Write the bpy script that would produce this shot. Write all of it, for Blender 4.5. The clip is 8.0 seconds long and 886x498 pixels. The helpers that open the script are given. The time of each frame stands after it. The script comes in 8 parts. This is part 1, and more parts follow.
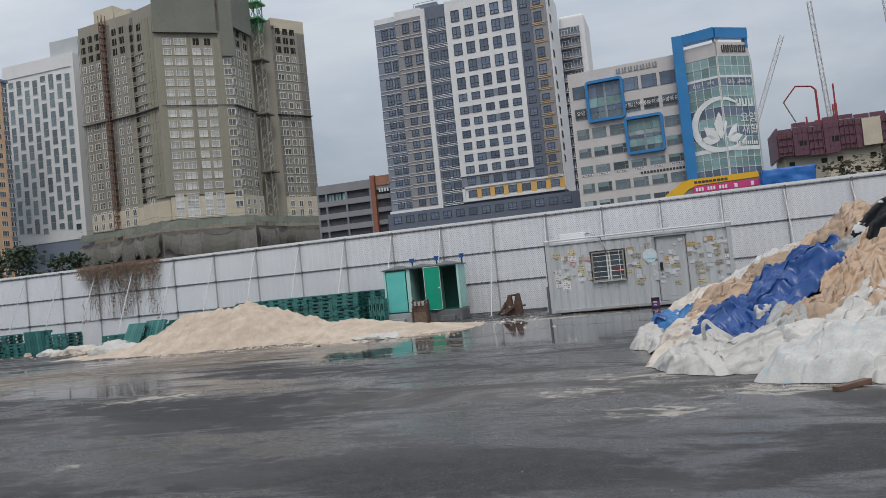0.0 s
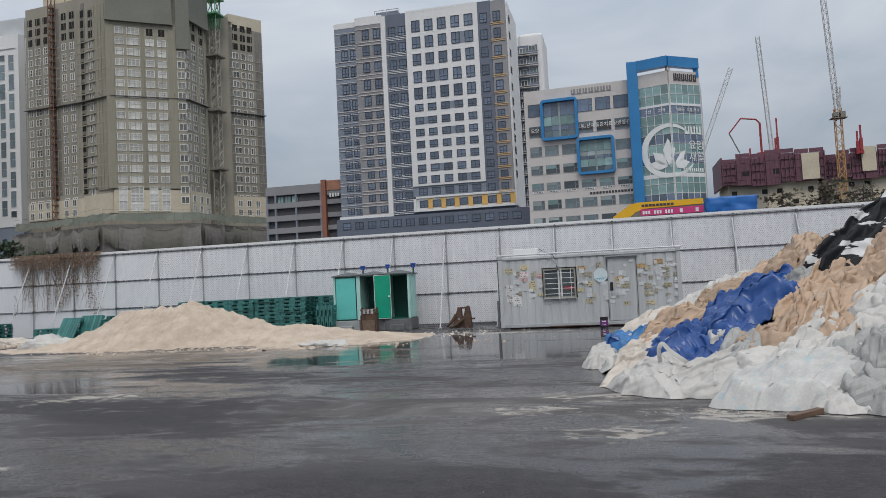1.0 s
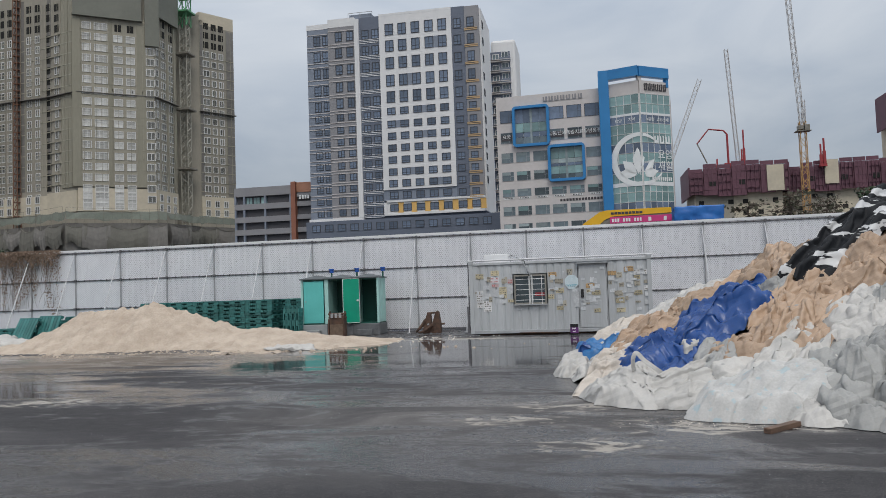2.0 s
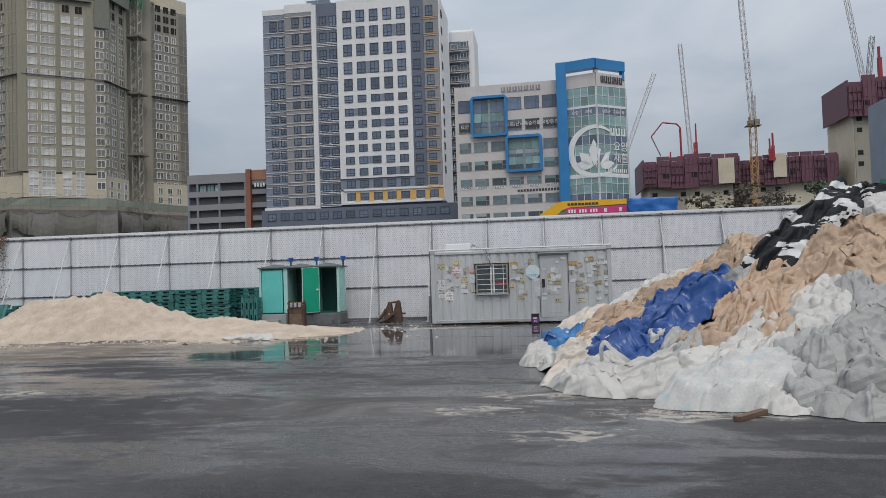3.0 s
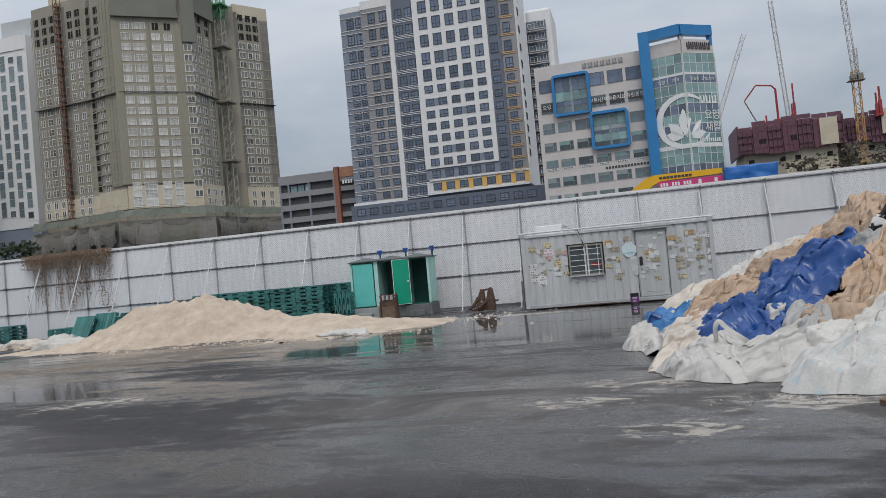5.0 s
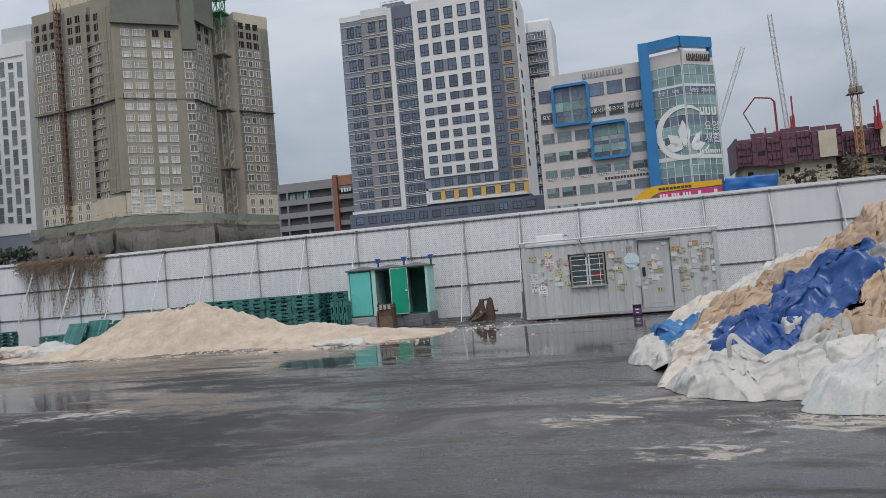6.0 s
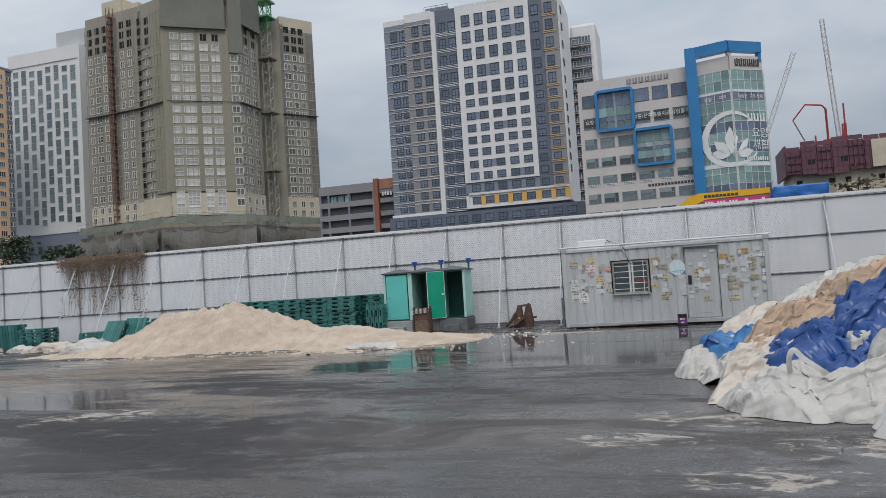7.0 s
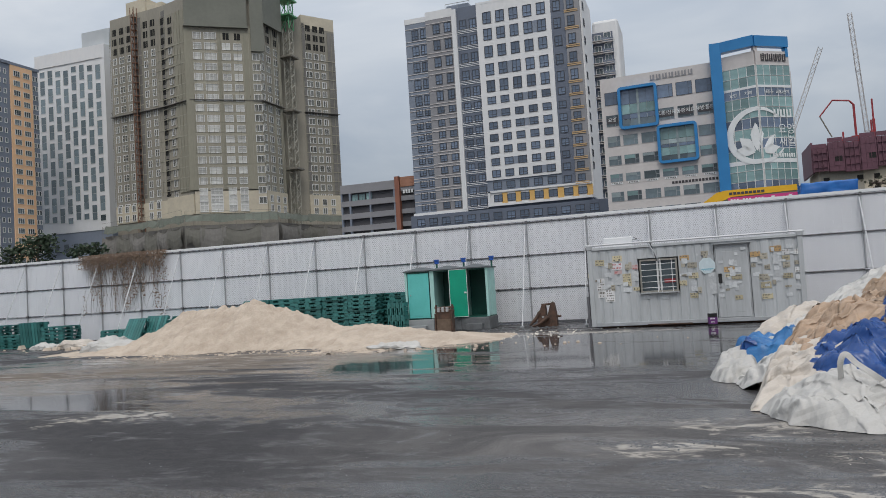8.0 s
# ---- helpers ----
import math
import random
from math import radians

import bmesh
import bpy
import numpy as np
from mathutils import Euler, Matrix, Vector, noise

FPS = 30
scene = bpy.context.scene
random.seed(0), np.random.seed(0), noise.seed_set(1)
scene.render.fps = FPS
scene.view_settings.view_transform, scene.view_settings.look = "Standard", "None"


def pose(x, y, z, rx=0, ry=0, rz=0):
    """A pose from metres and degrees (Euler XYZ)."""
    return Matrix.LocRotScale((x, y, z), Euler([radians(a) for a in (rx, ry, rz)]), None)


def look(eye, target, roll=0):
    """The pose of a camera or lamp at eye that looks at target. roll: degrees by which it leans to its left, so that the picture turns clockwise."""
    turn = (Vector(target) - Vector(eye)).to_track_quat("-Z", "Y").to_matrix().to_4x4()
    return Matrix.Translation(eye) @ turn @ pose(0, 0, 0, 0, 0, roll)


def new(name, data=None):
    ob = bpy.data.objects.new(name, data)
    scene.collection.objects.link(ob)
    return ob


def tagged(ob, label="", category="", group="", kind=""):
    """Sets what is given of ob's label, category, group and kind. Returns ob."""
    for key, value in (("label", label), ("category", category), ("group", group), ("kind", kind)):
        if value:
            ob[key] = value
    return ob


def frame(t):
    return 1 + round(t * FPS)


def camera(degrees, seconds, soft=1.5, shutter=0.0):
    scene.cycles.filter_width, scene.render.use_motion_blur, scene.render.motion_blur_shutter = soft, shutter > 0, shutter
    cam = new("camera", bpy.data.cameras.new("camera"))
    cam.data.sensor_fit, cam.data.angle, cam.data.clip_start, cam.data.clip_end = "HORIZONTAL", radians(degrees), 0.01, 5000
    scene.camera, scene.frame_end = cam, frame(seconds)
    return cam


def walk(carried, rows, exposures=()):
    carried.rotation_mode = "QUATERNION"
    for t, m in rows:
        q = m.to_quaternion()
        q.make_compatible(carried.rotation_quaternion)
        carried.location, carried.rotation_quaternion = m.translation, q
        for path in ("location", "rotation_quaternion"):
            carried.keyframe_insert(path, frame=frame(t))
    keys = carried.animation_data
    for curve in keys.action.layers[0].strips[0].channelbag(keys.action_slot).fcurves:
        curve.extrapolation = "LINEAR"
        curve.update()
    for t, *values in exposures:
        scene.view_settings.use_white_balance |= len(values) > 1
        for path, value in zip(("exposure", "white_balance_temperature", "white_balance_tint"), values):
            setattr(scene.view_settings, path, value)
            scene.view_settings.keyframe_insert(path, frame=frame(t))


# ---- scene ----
cam = camera(60.9, 8.0, soft=0.6)
PATH = [
    (0, (5.012, -30.536, 1.64), (4.418, -28.628, 1.721), -5.7),
    (0.5, (4.907, -30.485, 1.654), (4.326, -28.574, 1.748), -5.1),
    (1, (4.771, -30.401, 1.663), (4.313, -28.457, 1.76), -2.8),
    (1.5, (4.763, -30.199, 1.667), (4.311, -28.253, 1.772), -2.4),
    (2.8, (4.493, -30.029, 1.681), (4.242, -28.048, 1.781), -1.8),
    (3, (4.478, -29.992, 1.666), (4.211, -28.011, 1.741), -1.8),
    (3.5, (4.474, -29.787, 1.664), (3.918, -27.867, 1.732), -3.4),
    (4, (4.494, -29.532, 1.666), (3.821, -27.65, 1.736), -5.0),
    (4.5, (4.443, -29.452, 1.646), (3.779, -27.566, 1.711), -5.3),
    (5, (4.377, -29.366, 1.664), (3.875, -27.43, 1.718), -5.2),
    (6.5, (4.17, -28.636, 1.653), (3.665, -26.703, 1.743), -4.4),
    (7, (4.134, -28.342, 1.632), (3.539, -26.435, 1.731), -3.6),
    (7.5, (4.11, -28.046, 1.639), (3.463, -26.156, 1.734), -3.4),
    (8, (3.946, -27.915, 1.642), (3.298, -26.026, 1.739), -3.5),
]
walk(cam, [(t, look(eye, target, roll)) for t, eye, target, roll in PATH])

# ---- light ----
world = bpy.data.worlds.new("overcast_sky")
scene.world = world
world.use_nodes = True
wn, wl = world.node_tree.nodes, world.node_tree.links
sky = wn.new("ShaderNodeTexSky")
sky.sky_type, sky.sun_disc = "NISHITA", False
sky.sun_elevation, sky.sun_rotation = radians(54), radians(161)
sky.air_density, sky.dust_density = 1.2, 3.0
wcoord = wn.new("ShaderNodeTexCoord")
wmap = wn.new("ShaderNodeMapping")
wmap.inputs["Scale"].default_value = (1.0, 1.0, 3.2)
wnoise = wn.new("ShaderNodeTexNoise")
wnoise.inputs["Scale"].default_value, wnoise.inputs["Detail"].default_value = 2.6, 7.0
wnoise.inputs["Roughness"].default_value, wnoise.inputs["Distortion"].default_value = 0.52, 0.5
wramp = wn.new("ShaderNodeValToRGB")
wramp.color_ramp.elements[0].position, wramp.color_ramp.elements[0].color = 0.33, (5.0, 5.65, 6.75, 1)
wramp.color_ramp.elements[1].position, wramp.color_ramp.elements[1].color = 0.72, (7.9, 8.2, 8.8, 1)
wmix = wn.new("ShaderNodeMixRGB")
wmix.inputs[0].default_value = 0.86
wl.new(wcoord.outputs["Generated"], wmap.inputs["Vector"])
wl.new(wmap.outputs["Vector"], wnoise.inputs["Vector"])
wl.new(wnoise.outputs["Fac"], wramp.inputs["Fac"])
wl.new(sky.outputs["Color"], wmix.inputs[1])
wl.new(wramp.outputs["Color"], wmix.inputs[2])
# an overcast dome is about three times as bright overhead as at the horizon
wsep, wup = wn.new("ShaderNodeSeparateXYZ"), wn.new("ShaderNodeMapRange")
wup.inputs["From Min"].default_value, wup.inputs["From Max"].default_value = 0.0, 1.0
wup.inputs["To Min"].default_value, wup.inputs["To Max"].default_value = 0.68, 2.75
wmul = wn.new("ShaderNodeVectorMath")
wmul.operation = "SCALE"
wl.new(wcoord.outputs["Generated"], wsep.inputs[0])
wl.new(wsep.outputs["Z"], wup.inputs["Value"])
wl.new(wmix.outputs["Color"], wmul.inputs[0])
wl.new(wup.outputs[0], wmul.inputs["Scale"])
# the cloud overhead is a little less blue than near the horizon
wtint, wwarm = wn.new("ShaderNodeMixRGB"), wn.new("ShaderNodeVectorMath")
wtint.inputs[1].default_value, wtint.inputs[2].default_value = (0.945, 1.0, 1.035, 1), (1.08, 1.0, 0.89, 1)
wwarm.operation = "MULTIPLY"
wl.new(wsep.outputs["Z"], wtint.inputs[0])
wl.new(wmul.outputs[0], wwarm.inputs[0])
wl.new(wtint.outputs["Color"], wwarm.inputs[1])
wl.new(wwarm.outputs[0], wn["Background"].inputs["Color"])
wn["Background"].inputs["Strength"].default_value = 0.07
sun = new("sun", bpy.data.lights.new("sun", "SUN"))
sun.data.energy, sun.data.angle, sun.data.color = 1.1, radians(25), (1.0, 0.97, 0.92)
sun.matrix_world = look((14, -40, 60), (0, 0, 0))
tagged(sun, kind="structure")

# ---- materials ----
def material(name, a, b=None, rough=0.7, metal=0.0, scale=3.0, fine=40.0, bump=0.2, spread=0.25, random_tint=0.0, detail=6.0, stretch=(1, 1, 1), spec=0.5, where="Object"):
    """Two colours mixed by coarse and fine noise, with relief and uneven gloss."""
    m = bpy.data.materials.new(name)
    m.use_nodes = True
    n, l = m.node_tree.nodes, m.node_tree.links
    p = n["Principled BSDF"]
    b = b or tuple(c * 0.75 for c in a)
    coord, mapping = n.new("ShaderNodeTexCoord"), n.new("ShaderNodeMapping")
    mapping.inputs["Scale"].default_value = stretch
    l.new(coord.outputs[where], mapping.inputs["Vector"])
    big, small = n.new("ShaderNodeTexNoise"), n.new("ShaderNodeTexNoise")
    big.inputs["Scale"].default_value, big.inputs["Detail"].default_value = scale, detail
    small.inputs["Scale"].default_value, small.inputs["Detail"].default_value = fine, 4.0
    for t in (big, small):
        l.new(mapping.outputs["Vector"], t.inputs["Vector"])
    mixed = n.new("ShaderNodeMath")
    mixed.operation = "MULTIPLY_ADD"
    mixed.inputs[1].default_value = 0.35
    l.new(small.outputs["Fac"], mixed.inputs[0])
    scaled = n.new("ShaderNodeMath")
    scaled.operation = "MULTIPLY"
    scaled.inputs[1].default_value = 0.65
    l.new(big.outputs["Fac"], scaled.inputs[0])
    l.new(scaled.outputs[0], mixed.inputs[2])
    ramp = n.new("ShaderNodeValToRGB")
    ramp.color_ramp.elements[0].position, ramp.color_ramp.elements[0].color = 0.5 - spread * 0.6, (*b, 1)
    ramp.color_ramp.elements[1].position, ramp.color_ramp.elements[1].color = 0.5 + spread * 0.6, (*a, 1)
    l.new(mixed.outputs[0], ramp.inputs["Fac"])
    colour = ramp.outputs["Color"]
    if random_tint:
        info, hsv, rng = n.new("ShaderNodeObjectInfo"), n.new("ShaderNodeHueSaturation"), n.new("ShaderNodeMapRange")
        rng.inputs["To Min"].default_value, rng.inputs["To Max"].default_value = 1 - random_tint, 1 + random_tint
        l.new(info.outputs["Random"], rng.inputs["Value"])
        l.new(rng.outputs[0], hsv.inputs["Value"])
        l.new(colour, hsv.inputs["Color"])
        colour = hsv.outputs["Color"]
    l.new(colour, p.inputs["Base Color"])
    rr = n.new("ShaderNodeMapRange")
    rr.inputs["To Min"].default_value, rr.inputs["To Max"].default_value = max(0.02, rough - 0.12), min(1.0, rough + 0.12)
    l.new(big.outputs["Fac"], rr.inputs["Value"])
    l.new(rr.outputs[0], p.inputs["Roughness"])
    p.inputs["Metallic"].default_value = metal
    p.inputs["Specular IOR Level"].default_value = spec
    if bump:
        bp = n.new("ShaderNodeBump")
        bp.inputs["Strength"].default_value, bp.inputs["Distance"].default_value = bump, 0.02
        l.new(mixed.outputs[0], bp.inputs["Height"])
        l.new(bp.outputs["Normal"], p.inputs["Normal"])
    return m


def wrinkled(m, size=0.75, depth=0.045, strength=0.55, seed=0):
    """Adds sharp crossing creases, like crumpled woven plastic, to a cloth material."""
    n, l = m.node_tree.nodes, m.node_tree.links
    co, total = n.new("ShaderNodeTexCoord"), None
    for k in range(5):
        mp, wave, mul = n.new("ShaderNodeMapping"), n.new("ShaderNodeTexWave"), n.new("ShaderNodeMath")
        mp.inputs["Rotation"].default_value = (radians(37 * k + seed), radians(61 * k + 20), radians(83 * k + 11 * seed))
        mp.inputs["Location"].default_value = (k * 3.1, k * 1.7, seed)
        wave.wave_profile = "TRI"
        wave.inputs["Scale"].default_value = 0.314 / size * (1.0, 1.4, 2.0, 2.9, 4.3)[k]
        wave.inputs["Distortion"].default_value, wave.inputs["Detail"].default_value, wave.inputs["Detail Scale"].default_value = 2.2, 0.6, 0.7
        l.new(co.outputs["Object"], mp.inputs["Vector"])
        l.new(mp.outputs["Vector"], wave.inputs["Vector"])
        mul.operation = "MULTIPLY_ADD"
        mul.inputs[1].default_value = (1.0, 0.75, 0.55, 0.42, 0.30)[k]
        l.new(wave.outputs["Fac"], mul.inputs[0])
        if total is not None:
            l.new(total, mul.inputs[2])
        total = mul.outputs[0]
    bp = n.new("ShaderNodeBump")
    bp.inputs["Strength"].default_value, bp.inputs["Distance"].default_value = strength, depth
    l.new(total, bp.inputs["Height"])
    p = n["Principled BSDF"]
    if p.inputs["Normal"].links:
        l.new(p.inputs["Normal"].links[0].from_socket, bp.inputs["Normal"])
    l.new(bp.outputs["Normal"], p.inputs["Normal"])
    return m


def glass_material(name, tint, rough=0.06, tints=0.35):
    return material(name, tint, tuple(c * 0.6 for c in tint), rough=rough, scale=0.25, fine=1.5, bump=0.0, random_tint=tints, spec=0.6)


FENCE = material("white_steel_sheet", (0.78, 0.79, 0.82), (0.66, 0.67, 0.71), rough=0.5, scale=0.5, fine=9, bump=0.06, stretch=(1, 1, 0.35))


def embossed(m, pitch=0.085, depth=0.24):
    """Darkens small punched dots in rows over an upright sheet."""
    n, l = m.node_tree.nodes, m.node_tree.links
    geo, sep = n.new("ShaderNodeNewGeometry"), n.new("ShaderNodeSeparateXYZ")
    l.new(geo.outputs["Position"], sep.inputs[0])
    waves = []
    for axis in ("X", "Z"):
        mul, wave = n.new("ShaderNodeMath"), n.new("ShaderNodeMath")
        mul.operation, wave.operation = "MULTIPLY", "SINE"
        mul.inputs[1].default_value = 6.2832 / pitch
        l.new(sep.outputs[axis], mul.inputs[0])
        l.new(mul.outputs[0], wave.inputs[0])
        waves.append(wave.outputs[0])
    both, rng, mx = n.new("ShaderNodeMath"), n.new("ShaderNodeMapRange"), n.new("ShaderNodeMixRGB")
    both.operation, mx.blend_type = "MULTIPLY", "MULTIPLY"
    l.new(waves[0], both.inputs[0])
    l.new(waves[1], both.inputs[1])
    rng.inputs["From Min"].default_value, rng.inputs["From Max"].default_value, rng.inputs["To Max"].default_value = 0.1, 0.6, depth * 2
    l.new(both.outputs[0], rng.inputs["Value"])
    p = n["Principled BSDF"]
    l.new(rng.outputs[0], mx.inputs[0])
    l.new(p.inputs["Base Color"].links[0].from_socket, mx.inputs[1])
    mx.inputs[2].default_value = (0.45, 0.46, 0.48, 1)
    l.new(mx.outputs["Color"], p.inputs["Base Color"])


embossed(FENCE)
FENCE_CAP = material("fence_cap_steel", (0.76, 0.77, 0.78), (0.66, 0.67, 0.68), rough=0.5, scale=1, bump=0.05)
GALV = material("galvanised_pipe", (0.42, 0.43, 0.44), (0.30, 0.31, 0.32), rough=0.45, metal=0.2, scale=5, bump=0.05)
DARK_RAIL = material("dark_wet_rail", (0.17, 0.17, 0.18), (0.09, 0.09, 0.10), rough=0.5, metal=0.3, scale=4, bump=0.05)
BRACE = material("pale_brace_pipe", (0.60, 0.61, 0.63), (0.44, 0.45, 0.47), rough=0.45, metal=0.1, scale=4, bump=0.05)
CONTAINER = material("grey_container_paint", (0.53, 0.555, 0.575), (0.37, 0.385, 0.395), rough=0.45, scale=1.6, fine=16, bump=0.08, stretch=(1, 1, 0.14), spread=0.35)
CONTAINER_EDGE = material("grey_container_rail", (0.42, 0.44, 0.46), (0.30, 0.31, 0.32), rough=0.5, scale=2)
RUST = material("rusted_steel", (0.135, 0.075, 0.05), (0.045, 0.03, 0.024), rough=0.75, scale=6, fine=50, bump=0.5)
BLACK = material("black_rubber", (0.02, 0.02, 0.022), (0.012, 0.012, 0.013), rough=0.5, scale=4)
TEAL = material("teal_plastic", (0.13, 0.55, 0.52), (0.095, 0.46, 0.43), rough=0.45, scale=1.5, bump=0.05)
GREEN_DOOR = material("green_plastic", (0.0, 0.33, 0.20), (0.0, 0.25, 0.16), rough=0.35, scale=1.5, bump=0.05)
DARK_GREEN = material("dark_green_plastic", (0.01, 0.10, 0.075), (0.006, 0.06, 0.05), rough=0.5, scale=2, bump=0.05)
PALE_TEAL = material("pale_teal_plastic", (0.40, 0.66, 0.62), (0.32, 0.55, 0.52), rough=0.4, scale=2, bump=0.05)
ROOF_GREY = material("grey_plastic_roof", (0.10, 0.12, 0.125), (0.06, 0.07, 0.08), rough=0.5, scale=3)
BASE_GREY = material("grey_concrete_base", (0.16, 0.17, 0.18), (0.09, 0.095, 0.10), rough=0.7, scale=3, bump=0.3)
BASE_PALE = material("pale_concrete_base", (0.33, 0.35, 0.36), (0.25, 0.27, 0.28), rough=0.7, scale=3, bump=0.3)
BLUE_CAP = material("blue_plastic", (0.02, 0.10, 0.42), (0.015, 0.07, 0.30), rough=0.35, scale=4)
SAND = material("de_icing_sand", (0.50, 0.425, 0.35), (0.36, 0.295, 0.235), rough=0.9, scale=1.9, fine=22, bump=1.0, spread=0.22)
SAND_WET = material("damp_sand_lumps", (0.54, 0.46, 0.38), (0.44, 0.37, 0.30), rough=0.8, scale=3, fine=30, bump=0.6)
PALLET = material("green_pallet_plastic", (0.050, 0.20, 0.19), (0.025, 0.125, 0.12), rough=0.5, scale=2, bump=0.1, random_tint=0.3)
CRATE = material("brown_weathered_board", (0.23, 0.15, 0.10), (0.12, 0.08, 0.055), rough=0.8, scale=3, stretch=(1, 6, 6), bump=0.3)
WHITE_BAG = material("white_woven_bag", (0.53, 0.52, 0.50), (0.40, 0.392, 0.378), rough=0.5, scale=2.2, fine=60, bump=0.25, spread=0.5, random_tint=0.08)
GREY_BAG = material("soiled_white_bag", (0.36, 0.365, 0.36), (0.24, 0.245, 0.24), rough=0.5, scale=2.0, fine=50, bump=0.25, spread=0.5, random_tint=0.1)
TAN_BAG = material("tan_woven_bag", (0.45, 0.325, 0.23), (0.32, 0.225, 0.155), rough=0.45, scale=1.8, fine=55, bump=0.25, spread=0.5, random_tint=0.12)
BROWN_BAG = material("brown_soiled_bag", (0.38, 0.28, 0.20), (0.24, 0.17, 0.115), rough=0.5, scale=2.2, fine=55, bump=0.3, spread=0.5, random_tint=0.15)
PEACH_BAG = material("cream_woven_bag", (0.56, 0.515, 0.465), (0.45, 0.40, 0.35), rough=0.5, scale=2.2, fine=55, bump=0.25, spread=0.5)
BLUE_TARP = material("blue_tarpaulin", (0.014, 0.080, 0.30), (0.007, 0.042, 0.175), rough=0.30, scale=2.5, fine=40, bump=0.08, spread=0.5)
SKY_TARP = material("light_blue_plastic", (0.04, 0.20, 0.46), (0.02, 0.11, 0.30), rough=0.35, scale=3, fine=40, bump=0.3)
STRAP = material("white_webbing", (0.62, 0.61, 0.59), (0.52, 0.51, 0.49), rough=0.7, scale=8)
WOOD = material("wet_wood", (0.17, 0.10, 0.065), (0.08, 0.05, 0.035), rough=0.6, scale=3, stretch=(1, 8, 8), bump=0.4)
PLASTER_CHIP = material("white_rubble", (0.72, 0.69, 0.64), (0.55, 0.50, 0.45), rough=0.9, scale=9, bump=0.5)
VINE = material("dry_vine_leaf", (0.27, 0.19, 0.135), (0.14, 0.095, 0.07), rough=0.8, scale=4, spread=0.5)
TREE_LEAF = material("dark_pine_leaf", (0.055, 0.085, 0.045), (0.025, 0.045, 0.025), rough=0.7, scale=0.8, spread=0.5)
BARK = material("grey_bark", (0.14, 0.11, 0.09), (0.07, 0.055, 0.045), rough=0.9, scale=5)
for cloth in (WHITE_BAG, GREY_BAG, TAN_BAG, BROWN_BAG, PEACH_BAG):
    wrinkled(cloth, 0.30, 0.03, 0.55)
for cloth in (BLUE_TARP, SKY_TARP):
    wrinkled(cloth, 0.75, 0.04, 0.45)
# far buildings
WHITE_WALL = material("white_render_wall", (0.74, 0.74, 0.74), (0.66, 0.67, 0.68), rough=0.75, scale=0.12, fine=1.3, bump=0.03, stretch=(1, 1, 0.4))
SLATE = material("slate_grey_wall", (0.135, 0.16, 0.21), (0.11, 0.13, 0.175), rough=0.6, scale=0.15, fine=1.5, bump=0.03)
MID_GREY = material("mid_grey_wall", (0.22, 0.255, 0.315), (0.185, 0.215, 0.27), rough=0.65, scale=0.15, fine=1.5, bump=0.03)
BROWN_GREY = material("brown_grey_wall", (0.275, 0.275, 0.29), (0.235, 0.235, 0.25), rough=0.65, scale=0.15, fine=1.5, bump=0.03)
ORANGE_PANEL = material("orange_panel", (0.72, 0.45, 0.15), (0.64, 0.39, 0.12), rough=0.6, scale=0.5)
OCHRE_LINE = material("ochre_balcony_band", (0.52, 0.36, 0.20), (0.42, 0.29, 0.16), rough=0.6, scale=0.5)
STONE = material("beige_stone_panel", (0.60, 0.565, 0.55), (0.52, 0.49, 0.475), rough=0.55, scale=0.2, fine=1.6, bump=0.03)
BLUE_METAL = material("blue_aluminium_panel", (0.03, 0.22, 0.50), (0.022, 0.18, 0.43), rough=0.35, scale=0.3, bump=0.02)
CONCRETE = material("raw_concrete_behind_net", (0.37, 0.345, 0.285), (0.245, 0.23, 0.195), rough=0.85, scale=0.14, fine=2.6, bump=0.1, stretch=(1, 1, 0.3), spread=0.4)
NET_OLIVE = material("olive_safety_net", (0.33, 0.315, 0.25), (0.22, 0.21, 0.165), rough=0.85, scale=0.2, fine=2.4, bump=0.1, stretch=(1, 1, 0.25), spread=0.4)
NET_TAN = material("tan_safety_net", (0.41, 0.385, 0.31), (0.28, 0.265, 0.215), rough=0.85, scale=0.16, fine=2.4, bump=0.1, stretch=(1, 1, 0.25), spread=0.4)
CREAM = material("cream_primer_wall", (0.60, 0.54, 0.42), (0.48, 0.43, 0.34), rough=0.8, scale=0.2, fine=1.2, bump=0.05)
PANEL_DARK = material("grey_green_form_panel", (0.19, 0.195, 0.165), (0.15, 0.155, 0.13), rough=0.7, scale=0.15, fine=1.0, bump=0.05)
# this colour also serves the painted recess shade on the unfinished tower
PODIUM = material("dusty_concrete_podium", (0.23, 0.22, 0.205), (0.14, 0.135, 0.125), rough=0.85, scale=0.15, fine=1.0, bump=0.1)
NET_DARK = material("dusty_dark_net", (0.19, 0.185, 0.16), (0.11, 0.108, 0.095), rough=0.85, scale=0.3, fine=2.2, bump=0.1, spread=0.5)
NET_GREEN = material("grey_green_debris_net", (0.20, 0.225, 0.19), (0.12, 0.135, 0.115), rough=0.85, scale=0.5, fine=2, bump=0.1, spread=0.5)
MAROON = material("maroon_form_panel", (0.15, 0.062, 0.09), (0.10, 0.042, 0.062), rough=0.6, scale=0.2, fine=1.5, bump=0.05)
RIB = material("dull_purple_rib", (0.17, 0.078, 0.105), (0.115, 0.05, 0.07), rough=0.6, scale=0.3)
YELLOW = material("yellow_paint", (0.80, 0.46, 0.02), (0.72, 0.40, 0.015), rough=0.4, scale=1)
PINK = material("magenta_banner", (0.62, 0.05, 0.22), (0.55, 0.04, 0.19), rough=0.5, scale=1)
RED = material("red_steel", (0.36, 0.035, 0.045), (0.24, 0.025, 0.03), rough=0.5, scale=1)
